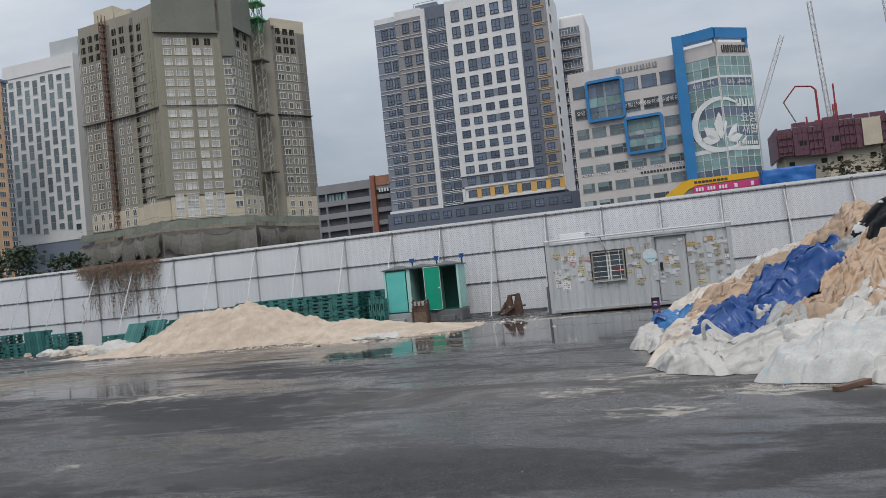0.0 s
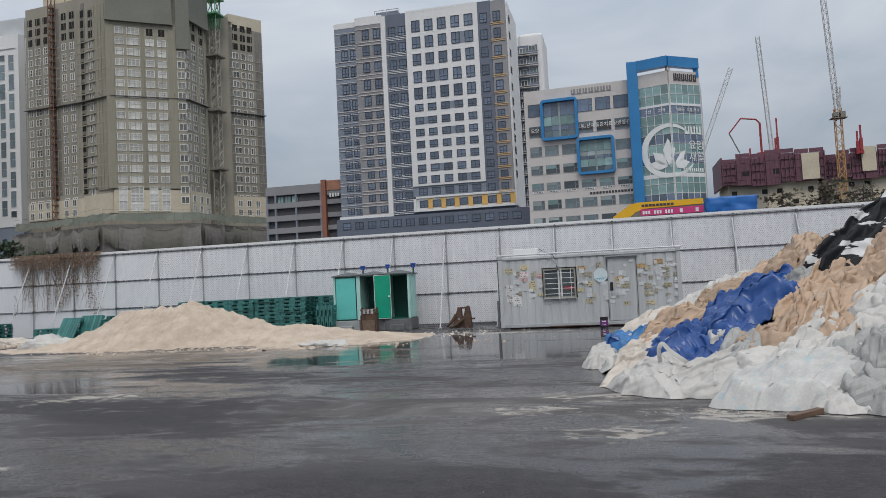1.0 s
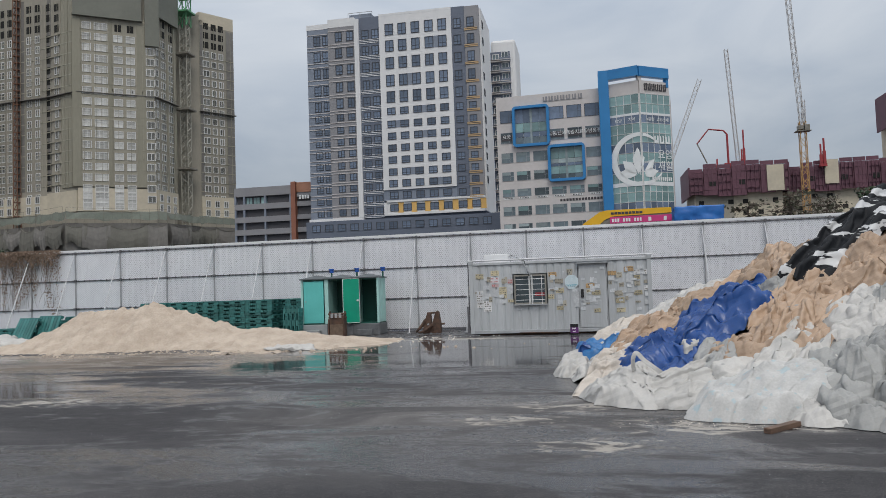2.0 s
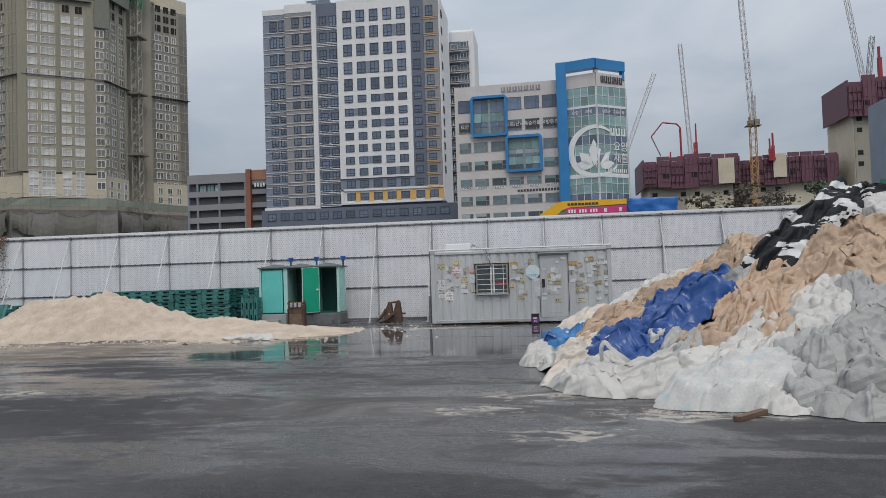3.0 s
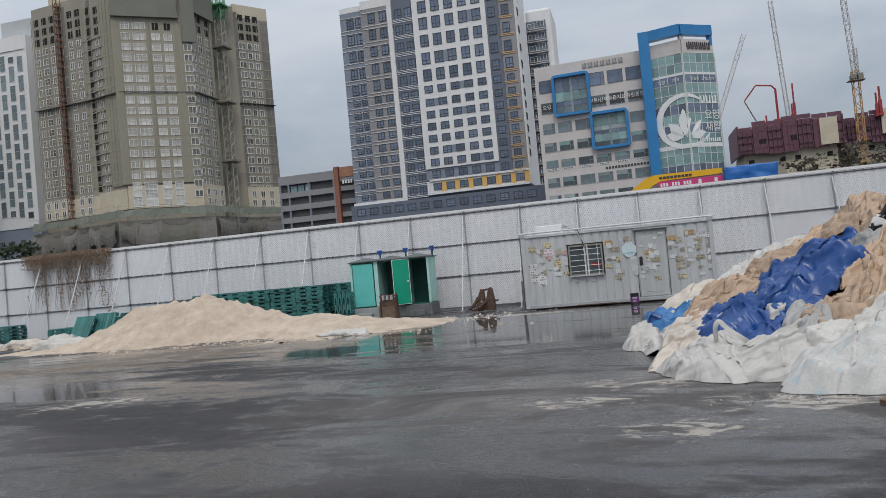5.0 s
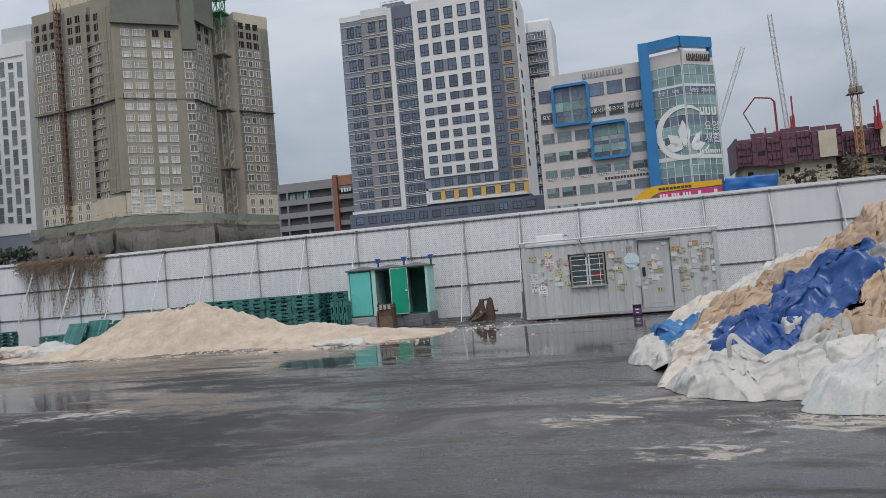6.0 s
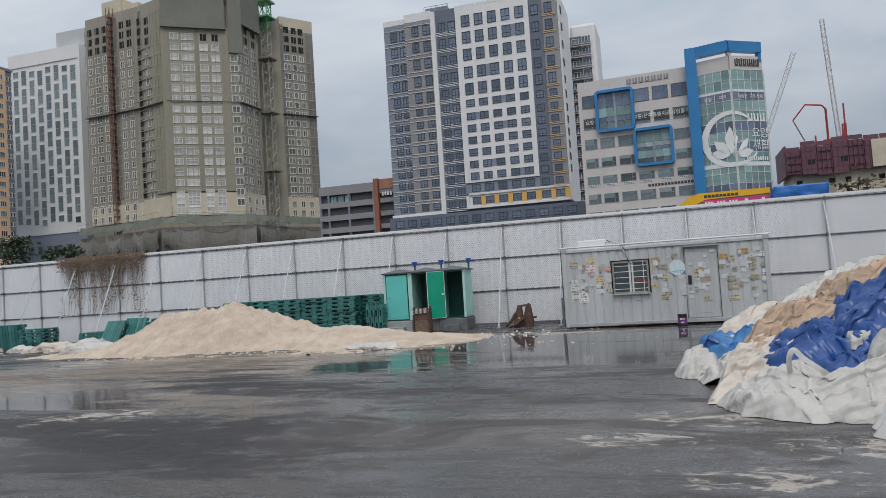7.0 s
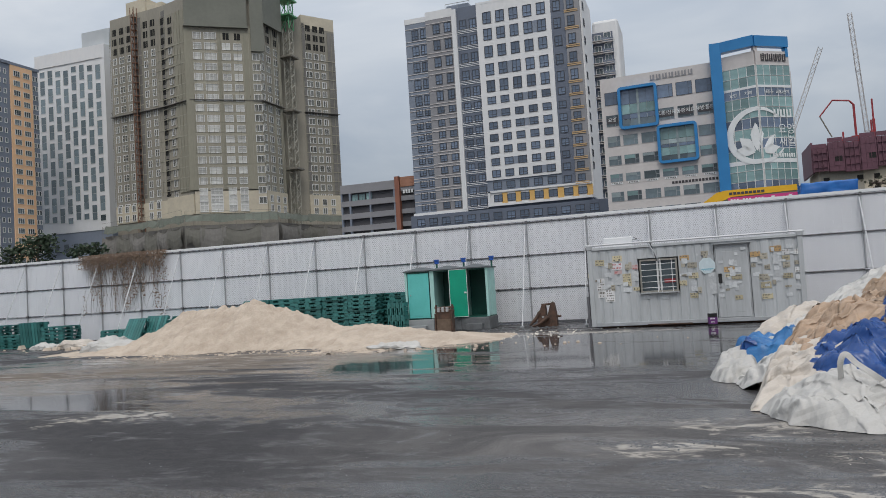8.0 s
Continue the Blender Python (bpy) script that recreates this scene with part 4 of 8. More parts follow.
    put("parapet", Geo().box(0, lf, -0.3, 0.3, 38.9, 41.5).mesh("parapet", [STONE]), t, front)
    put("parapet", Geo().box(0, ls, -0.3, 0.3, 38.9, 41.5).box(-0.3, 0.5, -0.3, 0.3, 41.5, 42.3).mesh("parapet", [STONE]), t, side)
    # glass corner: panes as pieces, floor bands between
    for f, ln, nx in ((front, lf, 4), (side, ls, 5)):
        pane = Geo().box(0.04, ln / nx - 0.04, -0.30, -0.1, 0.05, 1.85).mesh("pane", [GLASS_TEAL])
        pane_dark = Geo().box(0.04, ln / nx - 0.04, -0.30, -0.1, 0.05, 1.85).mesh("pane", [GLASS_DARK])
        for i in range(nx):
            for j in range(13):
                z = 38.9 - (j + 1) * 1.95
                put("pane", pane_dark if j in (2, 5, 7, 11, 12) else pane, t, f @ pose(i * ln / nx, 0, z))
        put("mullion", sum_bars(ln, nx).mesh("mullion", [FRAME_WHITE]), t, f)
        put("floor_band", Geo().box(0, ln, -0.36, -0.05, 34.65, 35.1).mesh("floor_band", [FENCE_CAP]), t, f)
        put("floor_band", Geo().box(0, ln, -0.36, -0.05, 20.6, 21.3).mesh("floor_band", [FENCE_CAP]), t, f)
        for words, part_x in ((("요양", 0.3), ("치매", 0.75)) if f is front else (("뇌졸중", 0.3), ("교통/산재", 0.72))):
            write(words, 0.78, WHITE_FILM, t, f @ pose(ln * part_x, -0.42, 33.55, 90, 0, 0))
    sign = Geo()
    for k in range(6):
        x = 1.1 + k * 0.95
        sign.box(x, x + 0.7, -0.45, -0.3, 39.6, 39.85).box(x, x + 0.2, -0.45, -0.3, 39.85, 40.9).box(x + 0.45, x + 0.7, -0.45, -0.3, 39.85, 41.0)
    put("name_sign", sign.mesh("name_sign", [INK]), t, side)
    # white crescent with a three-leafed sprig, wrapped round the corner
    def bend(u, z):
        if u < 0:
            return front @ Vector((lf + u, -0.42, z))
        return side @ Vector((u * 1.2, -0.42, z))
    s = Geo()
    N = 40
    for k in range(N):
        a0, a1 = radians(40 + 290 * k / N), radians(40 + 290 * (k + 1) / N)
        th0, th1 = 0.25 + 1.0 * math.sin(math.pi * k / N), 0.25 + 1.0 * math.sin(math.pi * (k + 1) / N)
        s.face([bend(5.3 * math.cos(a0) - 0.7, 25.8 + 5.3 * math.sin(a0)), bend(5.3 * math.cos(a1) - 0.7, 25.8 + 5.3 * math.sin(a1)),
                bend((5.3 - th1) * math.cos(a1) - 0.7, 25.8 + (5.3 - th1) * math.sin(a1)), bend((5.3 - th0) * math.cos(a0) - 0.7, 25.8 + (5.3 - th0) * math.sin(a0))])
    for a, ln in ((90, 5.6), (47, 4.4), (133, 4.4), (14, 3.9), (166, 3.9)):
        d = Vector((math.cos(radians(a)), math.sin(radians(a))))
        e = Vector((-d.y, d.x))
        o = Vector((-0.7, 22.6))
        pts = [o + d * 0.3, o + d * ln * 0.35 + e * 0.7, o + d * ln * 0.62 + e * 1.0, o + d * ln, o + d * ln * 0.62 - e * 1.0, o + d * ln * 0.35 - e * 0.7]
        s.face([bend(p.x, p.y) for p in pts])
    put("window_film", s.mesh("window_film", [WHITE_FILM]), t, pose(0, 0, 0), "white leaf emblem on the glass")
    s = Geo()
    for k in range(3):
        a, z = 2.5 + k * 1.15, 29.0
        s.face([bend(a, z), bend(a + 0.9, z), bend(a + 0.9, z + 0.35), bend(a, z + 0.35)])
        s.face([bend(a, z + 0.35), bend(a + 0.3, z + 0.35), bend(a + 0.3, z + 1.5), bend(a, z + 1.5)])
        s.face([bend(a + 0.6, z + 0.35), bend(a + 0.9, z + 0.35), bend(a + 0.9, z + 1.6), bend(a + 0.6, z + 1.6)])
    for words, z in (("요양", 26.1), ("재활", 23.8)):
        write(words, 2.1, WHITE_FILM, t, side @ pose(5.5, -0.45, z, 90, 0, 0))
    for k in range(10):
        s.face([bend(1.7 + k * 0.42, 21.6), bend(1.98 + k * 0.42, 21.6), bend(1.98 + k * 0.42, 22.3), bend(1.7 + k * 0.42, 22.3)])
    tagged(put("lettering", s.mesh("lettering", [WHITE_FILM]), t, pose(0, 0, 0)), kind="stuff")


def sum_bars(ln, nx):
    s = Geo()
    for i in range(nx + 1):
        s.box(i * ln / nx - 0.05, i * ln / nx + 0.05, -0.34, -0.1, 13, 38.9)
    for j in range(14):
        s.box(0, ln, -0.33, -0.1, 38.9 - j * 1.95 - 0.04, 38.9 - j * 1.95 + 0.04)
    return s


def write(words, size, mat, parent, m):
    cu = bpy.data.curves.new("lettering", "FONT")
    cu.body, cu.size, cu.align_x, cu.extrude = words, size, "CENTER", 0.01
    cu.materials.append(mat)
    ob = new("lettering", cu)
    ob.parent = parent
    ob.matrix_local = m
    return ob


clinic()


# tower block under construction, wrapped in nets
def shell_tower():
    pts = [(-163.7, 156.8), (-142.7, 154.5), (-131.0, 151.3), (-114.9, 163.2), (-114.8, 174.2), (-117.5, 178.0), (-111.3, 182.1), (-104.6, 191.6)]
    X, Y = -140.0, 165.0
    t = empty("unfinished_tower", X, Y, 0, "unfinished concrete apartment tower wrapped in tan safety nets", "building")
    loc = [(x - X, y - Y) for x, y in pts]
    A, B, C, E, F, R, G, H = loc
    back = [(H[0] - 14, H[1] + 18), (A[0] + 6, A[1] + 30)]
    Geo().prism([A, B, C, E, F, R, G, H] + back, 0, 89.6).part("wall", CONCRETE, t)
    win_d = window_mesh("window", 2.3, 2.1, FRAME_WHITE, GLASS_DUSK, 2, rim=0.19)
    win_n = window_mesh("window", 1.6, 2.1, FRAME_WHITE, GLASS_DUSK, 2, rim=0.18)
    win_f = window_mesh("window", 2.3, 2.0, FRAME_WHITE, GLASS_SKY_BRIGHT, 2, 1, rim=0.15, low=0.62)
    win_w = window_mesh("window", 3.4, 2.0, FRAME_WHITE, GLASS_SKY_BRIGHT, 3, 1, rim=0.15, low=0.62)
    # no hole is cut: thin black sheets carry the shade of unglazed openings
    hole = Geo().box(-0.85, 0.85, -0.05, 0.0, -1.0, 1.0).mesh("opening_shade", [OPENING_SHADE])
    hole_w = Geo().box(-1.5, 1.5, -0.05, 0.0, -1.0, 1.0).mesh("opening_shade", [OPENING_SHADE])
    floors = [78.0 - 3.02 * k for k in range(17)]
    fAB, fBC, fCE, fEF, fGH = facet_pose(A, B), facet_pose(B, C), facet_pose(C, E), facet_pose(E, F), facet_pose(G, H)
    for k, z in enumerate([84.0, 81.0] + floors):
        raw = z > 76
        for u, me in ((1.7, win_n), (4.7, win_d), (7.6, win_n), (14.6, win_n), (17.6, win_n)):
            put("window", hole if raw else me, t, fAB @ pose(u, -0.03, z + 1.3))
        put("opening_shade", hole_w, t, fBC @ pose(-0.2, -0.03, z + 0.9))
        put("window", hole if raw else win_n, t, fBC @ pose(3.9, -0.03, z + 0.3))
        if z < 79:
            for u, me in ((2.4, win_f), (6.0, win_w), (10.4, win_f), (13.6, win_f)):
                put("window", hole if k == 2 and u > 9 else me, t, fCE @ pose(u, -0.62, z - 0.2))
        if z < 73:
            put("window", win_d, t, fCE @ pose(18.8, -0.62, z))
        if z < 82:
            for u, me in ((0.9, win_n), (4.2, win_d), (8.2, win_d)):
                put("window", hole if raw else me, t, fEF @ pose(u, -0.03, z + 0.6))
        for u, me in ((2.2, win_d), (4.8, win_n), (7.2, win_n)):
            put("window", hole if raw else me, t, fGH @ pose(u, -0.03, z + 2.4))
    # net bays, pilasters and slab edges
    L = math.hypot(E[0] - C[0], E[1] - C[1])
    put("net", Geo().box(0.2, L - 0.2, -0.6, 0, 33, 81).mesh("net", [NET_TAN]), t, fCE)
    put("net", Geo().box(-1.2, 0.9, -0.9, 0, 33, 81).box(15.2, 17.4, -0.9, 0, 33, 79).box(8.0, 8.9, -0.75, 0, 33, 81).mesh("net", [NET_OLIVE]), t, fCE, "tan safety net")
    put("net", Geo().box(6.0, 12.3, -0.3, 0, 33, 86).mesh("net", [NET_OLIVE]), t, fBC, "tan safety net")
    put("net", Geo().box(9.6, 10.8, -0.25, 0, 33, 84).box(5.9, 6.9, -0.2, 0, 33, 86).mesh("net", [NET_TAN]), t, fEF, "tan safety net")
    for f, ln, z0 in ((fAB, 21.1, 31.5), (fBC, 12.1, 32), (fCE, L, 32.6), (fEF, 10.9, 32.6), (fGH, 11.6, 32.6)):
        put("cream_wall", Geo().box(0, ln, -0.35 if f is not fCE else -0.64, 0, 26.2, z0).mesh("cream_wall", [CREAM]), t, f, "cream primed lower storeys")
        put("catwalk", Geo().box(-0.3, ln + 0.3, -1.05, -0.95, 59.0, 59.15).box(-0.3, ln + 0.3, -1.0, 0, 59.0, 59.04).mesh("catwalk", [PODIUM]), t, f)
        slab = Geo()
        for z in [76.4 - 3.02 * k for k in range(15)]:
            slab.box(0, ln, -0.36 if f is fBC else -0.12, 0, z - 0.12, z + 0.12)
        put("slab_edge", slab.mesh("slab_edge", [NET_TAN]), t, f)
        for q in range(int(ln / 1.5) + 1):
            u = min(q * 1.5 + 0.2 * math.sin(q * 7.0), ln)
            out = 0.98 if f is fCE else 0.42
            put("net_seam", Geo().box(u - 0.05, u + 0.05, -out, -out + 0.08, 33, 80 if f is fCE else 86).mesh("net_seam", [NET_TAN if q % 3 else NET_OLIVE]), t, f)
        rods = Geo()
        for q in range(int(ln / 2.6)):
            rods.bar((1 + q * 2.6, 0, 59.3), (1 + q * 2.6, -1.7, 60.2), 0.05, 4)
        put("strut", rods.mesh("strut", [MAST_GREY]), t, f)
    # darker strips laid on the flat wall, painting the shade of upright recesses
    put("recess_shade", Geo().box(9.0, 12.8, -0.06, 0, 33, 88).mesh("recess_shade", [PODIUM]), t, fAB)
    put("recess_shade", Geo().box(-1.9, 1.5, -0.02, 0.0, 33, 88).mesh("recess_shade", [PODIUM]), t, fBC)
    put("recess_shade", Geo().box(0.0, 1.2, -0.05, 0, 33, 88).box(9.0, 11.6, -0.05, 0, 33, 86).mesh("recess_shade", [PODIUM]), t, fGH)
    # windows in the cream storeys
    for z in (30.4, 27.6):
        for f, us in ((fAB, (1.7, 4.7, 7.6, 14.6, 17.6)), (fEF, (2, 5.5, 9)), (fGH, (2, 5, 8))):
            for u in us:
                put("window", win_n, t, f @ pose(u, -0.37, z))
        for u, me in ((2.4, win_f), (6.0, win_w), (10.4, win_f), (13.6, win_f)):
            put("window", me, t, fCE @ pose(u, -0.66, z))
    # form panels at the top
    put("form_panel", Geo().box(-1.0, L - 3.5, -1.6, -0.9, 80.5, 96).box(-1.2, L - 3.3, -1.7, -0.8, 80.2, 80.7).mesh("form_panel", [PANEL_DARK]), t, fCE, "grey green formwork panels")
    put("form_panel", Geo().box(L - 2.6, L + 1.2, -1.3, -0.6, 73.5, 96).mesh("form_panel", [PANEL_DARK]), t, fCE, "grey green formwork panels")
    put("form_panel", Geo().box(0.3, 10.6, -1.3, -0.6, 82.5, 96).mesh("form_panel", [PANEL_DARK]), t, fEF, "grey green formwork panels")
    put("cream_wall", Geo().box(6.0, 14.0, 1, 6, 89, 94).box(14.6, 20.6, 1, 6, 89, 91.5).mesh("cream_wall", [CREAM]), t, fAB)
    put("cream_wall", Geo().box(0.0, 11.6, -0.05, 5, 86.5, 90.5).mesh("cream_wall", [CREAM]), t, fGH)
    put("crown", Geo().prism([C, E, F, (F[0] - 12, F[1] + 6), (C[0] + 2, C[1] + 14)], 88, 97).mesh("crown", [CONCRETE]), t, pose(0, 0, 0))
    # hoist mast
    hoist = Geo()
    for z in range(20, 90, 2):
        hoist.box(10.2, 11.6, -1.4, -0.2, z, z + 0.25)
        hoist.bar((10.2, -1.3, z), (11.6, -1.3, z + 2), 0.12, 4)
    for u, v in ((10.2, -1.4), (11.6, -1.4), (10.2, -0.2), (11.6, -0.2)):
        hoist.bar((u, v, 18), (u, v, 91), 0.16, 4)
    put("hoist_mast", hoist.mesh("hoist_mast", [HOIST_RUST]), t, fAB, "rust red builder's hoist mast")
    # podium with nets and scaffolding
    pod = [(A[0] - 3, A[1] - 2), (B[0], B[1] - 4), (C[0], C[1] - 5), (E[0] + 5, E[1] - 3), (F[0] + 7, F[1]), (H[0] + 6, H[1] - 3), (H[0] + 12, H[1] + 20), (A[0] - 3, A[1] + 30)]
    Geo().prism(pod, 0, 22.6).part("podium", PODIUM, t)
    swag_mats = (PODIUM, NET_DARK, PODIUM, NET_DARK)
    ring = [(x * 1.0, y * 1.0) for x, y in pod[:6]]
    for a, b in zip(ring, ring[1:]):
        f = facet_pose(a, b)
        ln = math.hypot(b[0] - a[0], b[1] - a[1])
        s = Geo()
        n = max(4, int(ln / 2.2))
        rnd = random.Random(int(ln * 10))
        tops = [25.6 + rnd.uniform(-0.3, 0.3) for _ in range(n + 1)]
        lows = [23.6 + rnd.uniform(-0.5, 0.3) for _ in range(n + 1)]
        outs = [-0.3 - rnd.uniform(0, 0.8) for _ in range(n + 1)]
        for i in range(n):
            s.face([(i * ln / n, outs[i], lows[i]), ((i + 1) * ln / n, outs[i + 1], lows[i + 1]), ((i + 1) * ln / n, 0.2, tops[i + 1]), (i * ln / n, 0.2, tops[i])])
        put("debris_net", s.mesh("debris_net", [NET_GREEN]), t, f, "sagging grey green debris net")
        s = Geo()
        for i in range(n + 1):
            s.bar((i * ln / n, -0.9, 20), (i * ln / n, -0.9, 26.2 + rnd.uniform(-1.2, 0.8)), 0.035, 4)
        for z in (23.6, 25.2, 26.6):
            s.bar((0, -0.9, z), (ln, -0.9, z + rnd.uniform(-0.4, 0.4)), 0.035, 4)
        put("scaffold", s.mesh("scaffold", [MAST_GREY]), t, f)
        # torn nets hung over the podium's edge in swags
        x0, q = 0.0, 0
        while x0 < ln - 2.0:
            w = min(rnd.uniform(5, 11), ln - x0)
            low, deep = rnd.uniform(14.5, 18.0), rnd.uniform(0.6, 1.8)
            s = Geo()
            m2 = 14
            for i in range(m2 + 1):
                a = i / m2
                sag = deep * 4 * a * (1 - a)
                x = x0 + w * a
                wob = 0.12 * math.sin(i * 2.1 + q)
                for k2 in range(5):
                    b = k2 / 4
                    s.v.append((x, -1.0 - 0.5 * math.sin(b * 3) - wob * b, (22.4 - sag) * (1 - b) + (low + 0.8 * math.sin(a * 7 + q)) * b))
            for i in range(m2):
                for k2 in range(4):
                    v0 = i * 5 + k2
                    s.f.append((v0, v0 + 1, v0 + 6, v0 + 5))
                    s.m.append(0)
            put("hung_net", s.mesh("hung_net", [swag_mats[(q + int(ln)) % 4]]), t, f, "torn debris net hung in swags")
            rope = Geo()
            for i in range(m2):
                p0, p1 = s.v[i * 5], s.v[i * 5 + 5]
                rope.bar((p0[0], p0[1] - 0.1, p0[2]), (p1[0], p1[1] - 0.1, p1[2]), 0.06, 4)
            put("rope", rope.mesh("rope", [MAST_GREY]), t, f)
            x0 += w * rnd.uniform(0.75, 1.0)
            q += 1


shell_tower()


def lattice(name, a, b, w, mat, label, category="crane", pitch=None, parent=None):
    """A square lattice boom or mast from a to b."""
    a, b = Vector(a), Vector(b)
    d = (b - a)
    ln = d.length
    d.normalize()
    s = d.cross(Vector((0, 1, 0)) if abs(d.y) < 0.9 else Vector((1, 0, 0))).normalized()
    u = d.cross(s)
    g = Geo()
    r = w * 0.075
    cs = [s * (w / 2) * i + u * (w / 2) * j for i, j in ((-1, -1), (1, -1), (1, 1), (-1, 1))]
    for c in cs:
        g.bar(a + c, b + c, r, 4)
    n = max(2, int(ln / (pitch or w * 1.2)))
    for k in range(n):
        p, q = a + d * (ln * k / n), a + d * (ln * (k + 1) / n)
        for i in range(4):
            c0, c1 = cs[i], cs[(i + 1) % 4]
            if k % 2:
                c0, c1 = c1, c0
            g.bar(p + c0, q + c1, r * 0.75, 3)
    ob = g.part(name, mat, parent, label if parent else "")
    if parent is None:
        tagged(ob, label, category)
    return ob


# mast crane beside the unfinished tower
crane = empty("tower_crane", -113.0, 176.5, 0, "grey lattice tower crane mast with a green top", "crane")
lattice("mast", (0, 0, 0), (0, 0, 84), 2.2, MAST_PALE, "", pitch=1.7, parent=crane)
lattice("climbing_frame", (0, 0, 84), (0, 0, 97), 2.8, CRANE_GREEN, "green climbing frame", parent=crane)
Geo().box(-2.4, 2.4, -2.4, 2.4, 88, 88.5).box(-2.4, 2.4, -2.4, 2.4, 93, 93.5).part("platform", CRANE_GREEN, crane)
for z in (40, 58, 75):
    Geo().box(-2.3, 2.3, -2.3, 2.3, z, z + 0.5).part("tie_collar", MAST_GREY, crane)


# white block with staggered windows
def stagger_block():
    t = empty("white_block", -204.2, 166.2, 0, "white residential block with tall staggered grey windows", "building")
    W, H = 29.4, 87.0
    Geo().box(0, W, 0, 22, 26.4, H).part("wall", WHITE_WALL, t)
    Geo().box(0, W, -0.3, 0, 82.6, H).box(0, 1.0, -0.3, 0, 26.4, 82.6).box(W - 1.0, W, -0.3, 0, 26.4, 82.6).part("rim", WHITE_WALL, t)
    Geo().box(0.2, W + 0.3, 0.2, 22, 0, 26.4).part("lower_wall", MID_GREY, t)
    Geo().box(18.3, W + 0.3, 2, 16, H, 92.8).part("roof_house", material("pale_grey_plant_room", (0.50, 0.53, 0.55), (0.43, 0.46, 0.48), rough=0.7, scale=0.2), t)
    tall = window_mesh("window", 2.1, 5.0, FRAME_WHITE, GLASS_SLATE, 1, 2, rim=0.08)
    short = window_mesh("window", 2.25, 2.1, FRAME_WHITE, GLASS_GREY, 1, 1, rim=0.1)
    pitch = (W - 2.6) / 8
    for c in range(8):
        x = 1.3 + pitch * (c + 0.5)
        z = 81.6
        first = (2, 0, 3, 1, 2, 0, 3, 1)[c]
        k = 0
        if first in (2, 3):
            put("window", short, t, pose(x, -0.02, z - 1.2 - (0.0 if first == 2 else 0.6)))
            z -= 3.1 + (0.0 if first == 2 else 0.6)
        else:
            z -= 0.0 if first == 0 else 0.9
        while z > 33.0:
            put("window", tall, t, pose(x, -0.02, z - 2.6))
            z -= 6.15
        if z > 30.4:
            put("window", short, t, pose(x, -0.02, z - 1.2))
    low = window_mesh("window", 1.6, 2.4, FRAME_DARK, GLASS_GREY, 2)
    for k in range(7):
        put("window", low, t, pose(2.5 + k * 4.0, 0.18, 21.5))
    for k in range(16):
        put("window", short, t, pose(W + 0.02, 8, 80 - k * 3.1, 0, 0, 90))


stagger_block()


def orange_block():
    t = empty("apartment_block", -186.0, 118.0, 0, "grey and orange apartment block with paired white windows", "building", rz=0)
    Geo().box(-20, 0, 0, 32, 0, 75).part("wall", MID_GREY, t)
    Geo().box(-20, 0.35, 21.9, 29.6, 0, 75.5).part("orange_wall", material("orange_render", (0.88, 0.58, 0.36), (0.78, 0.50, 0.30), rough=0.75, scale=0.2, fine=1.2, bump=0.03), t, "orange rendered bay")
    Geo().box(-20, 0.3, 12.5, 17.0, 0, 62).part("white_wall", WHITE_WALL, t, "white rendered bay")
    Geo().box(0.0, 0.4, -0.2, 32.2, 75, 75.8).part("parapet", MID_GREY, t)
    win = window_mesh("window", 2.3, 1.7, FRAME_WHITE, GLASS_GREY, 3)
    nar = window_mesh("window", 0.9, 1.5, FRAME_WHITE, GLASS_GREY, 1)
    for k in range(23):
        z = 72.6 - k * 2.95
        for y, me, out in ((24.0, win, 0.37), (27.4, win, 0.37), (18.4, nar, 0.02), (20.2, nar, 0.02), (30.4, nar, 0.02), (31.4, nar, 0.02)):
            put("window", me, t, pose(out, y, z, 0, 0, 90))
        if z < 60:
            put("window", win, t, pose(0.32, 14.8, z, 0, 0, 90))


orange_block()


def parking_block():
    t = empty("parking_garage", -91.6, 164.0, 0, "low grey parking garage with a rust orange pier", "building")
    W, H = 23.0, 31.6
    # solid box behind the parapets; the decks' shade is put into its dark colour
    Geo().box(0.3, W - 0.3, 0.8, 18, 0, H - 0.5).part("deck_shade", material("shaded_parking_deck", (0.085, 0.085, 0.095), (0.06, 0.06, 0.068), rough=0.8, scale=0.3), t)
    for k, z in enumerate((31.6, 27.0, 23.4, 19.9, 16.4)):
        Geo().box(0, 17.0, 0, 0.8, z - 1.55 - (0.9 if k == 0 else 0), z).part("parapet_band", BROWN_GREY, t)
        Geo().box(18.4, W, 0.1, 0.8, z - 1.3 - (2.0 if k == 0 else 0), z).part("parapet_band", BROWN_GREY, t)
    Geo().box(17.0, 18.3, -0.8, 1.5, 0, 32.4).part("orange_pier", material("rust_orange_panel", (0.30, 0.125, 0.08), (0.25, 0.10, 0.065), rough=0.6, scale=0.4), t, "rust orange full-height pier")
    Geo().box(18.4, W, -0.1, 0.7, 29.5, 32.2).part("orange_head", material("rust_orange_fascia", (0.40, 0.20, 0.13), (0.33, 0.16, 0.10), rough=0.6, scale=0.4), t)
    for x in (0, 2.6, 8.8, 16.2, 22.4):
        Geo().box(x, x + 0.5, 0.02, 0.9, 0, 30).part("pier", MID_GREY, t)
    win = window_mesh("window", 2.0, 2.0, FRAME_DARK, GLASS_TEAL, 2)
    for k in range(3):
        put("window", win, t, pose(4.2 + 2.2 * k, 0.72, 27.9))
    s = Geo()
    for k in range(4):
        s.box(19.2 + k * 0.8, 19.7 + k * 0.8, -0.25, -0.1, 27.6, 28.6)
    s.part("sign", WHITE_FILM, t)


parking_block()
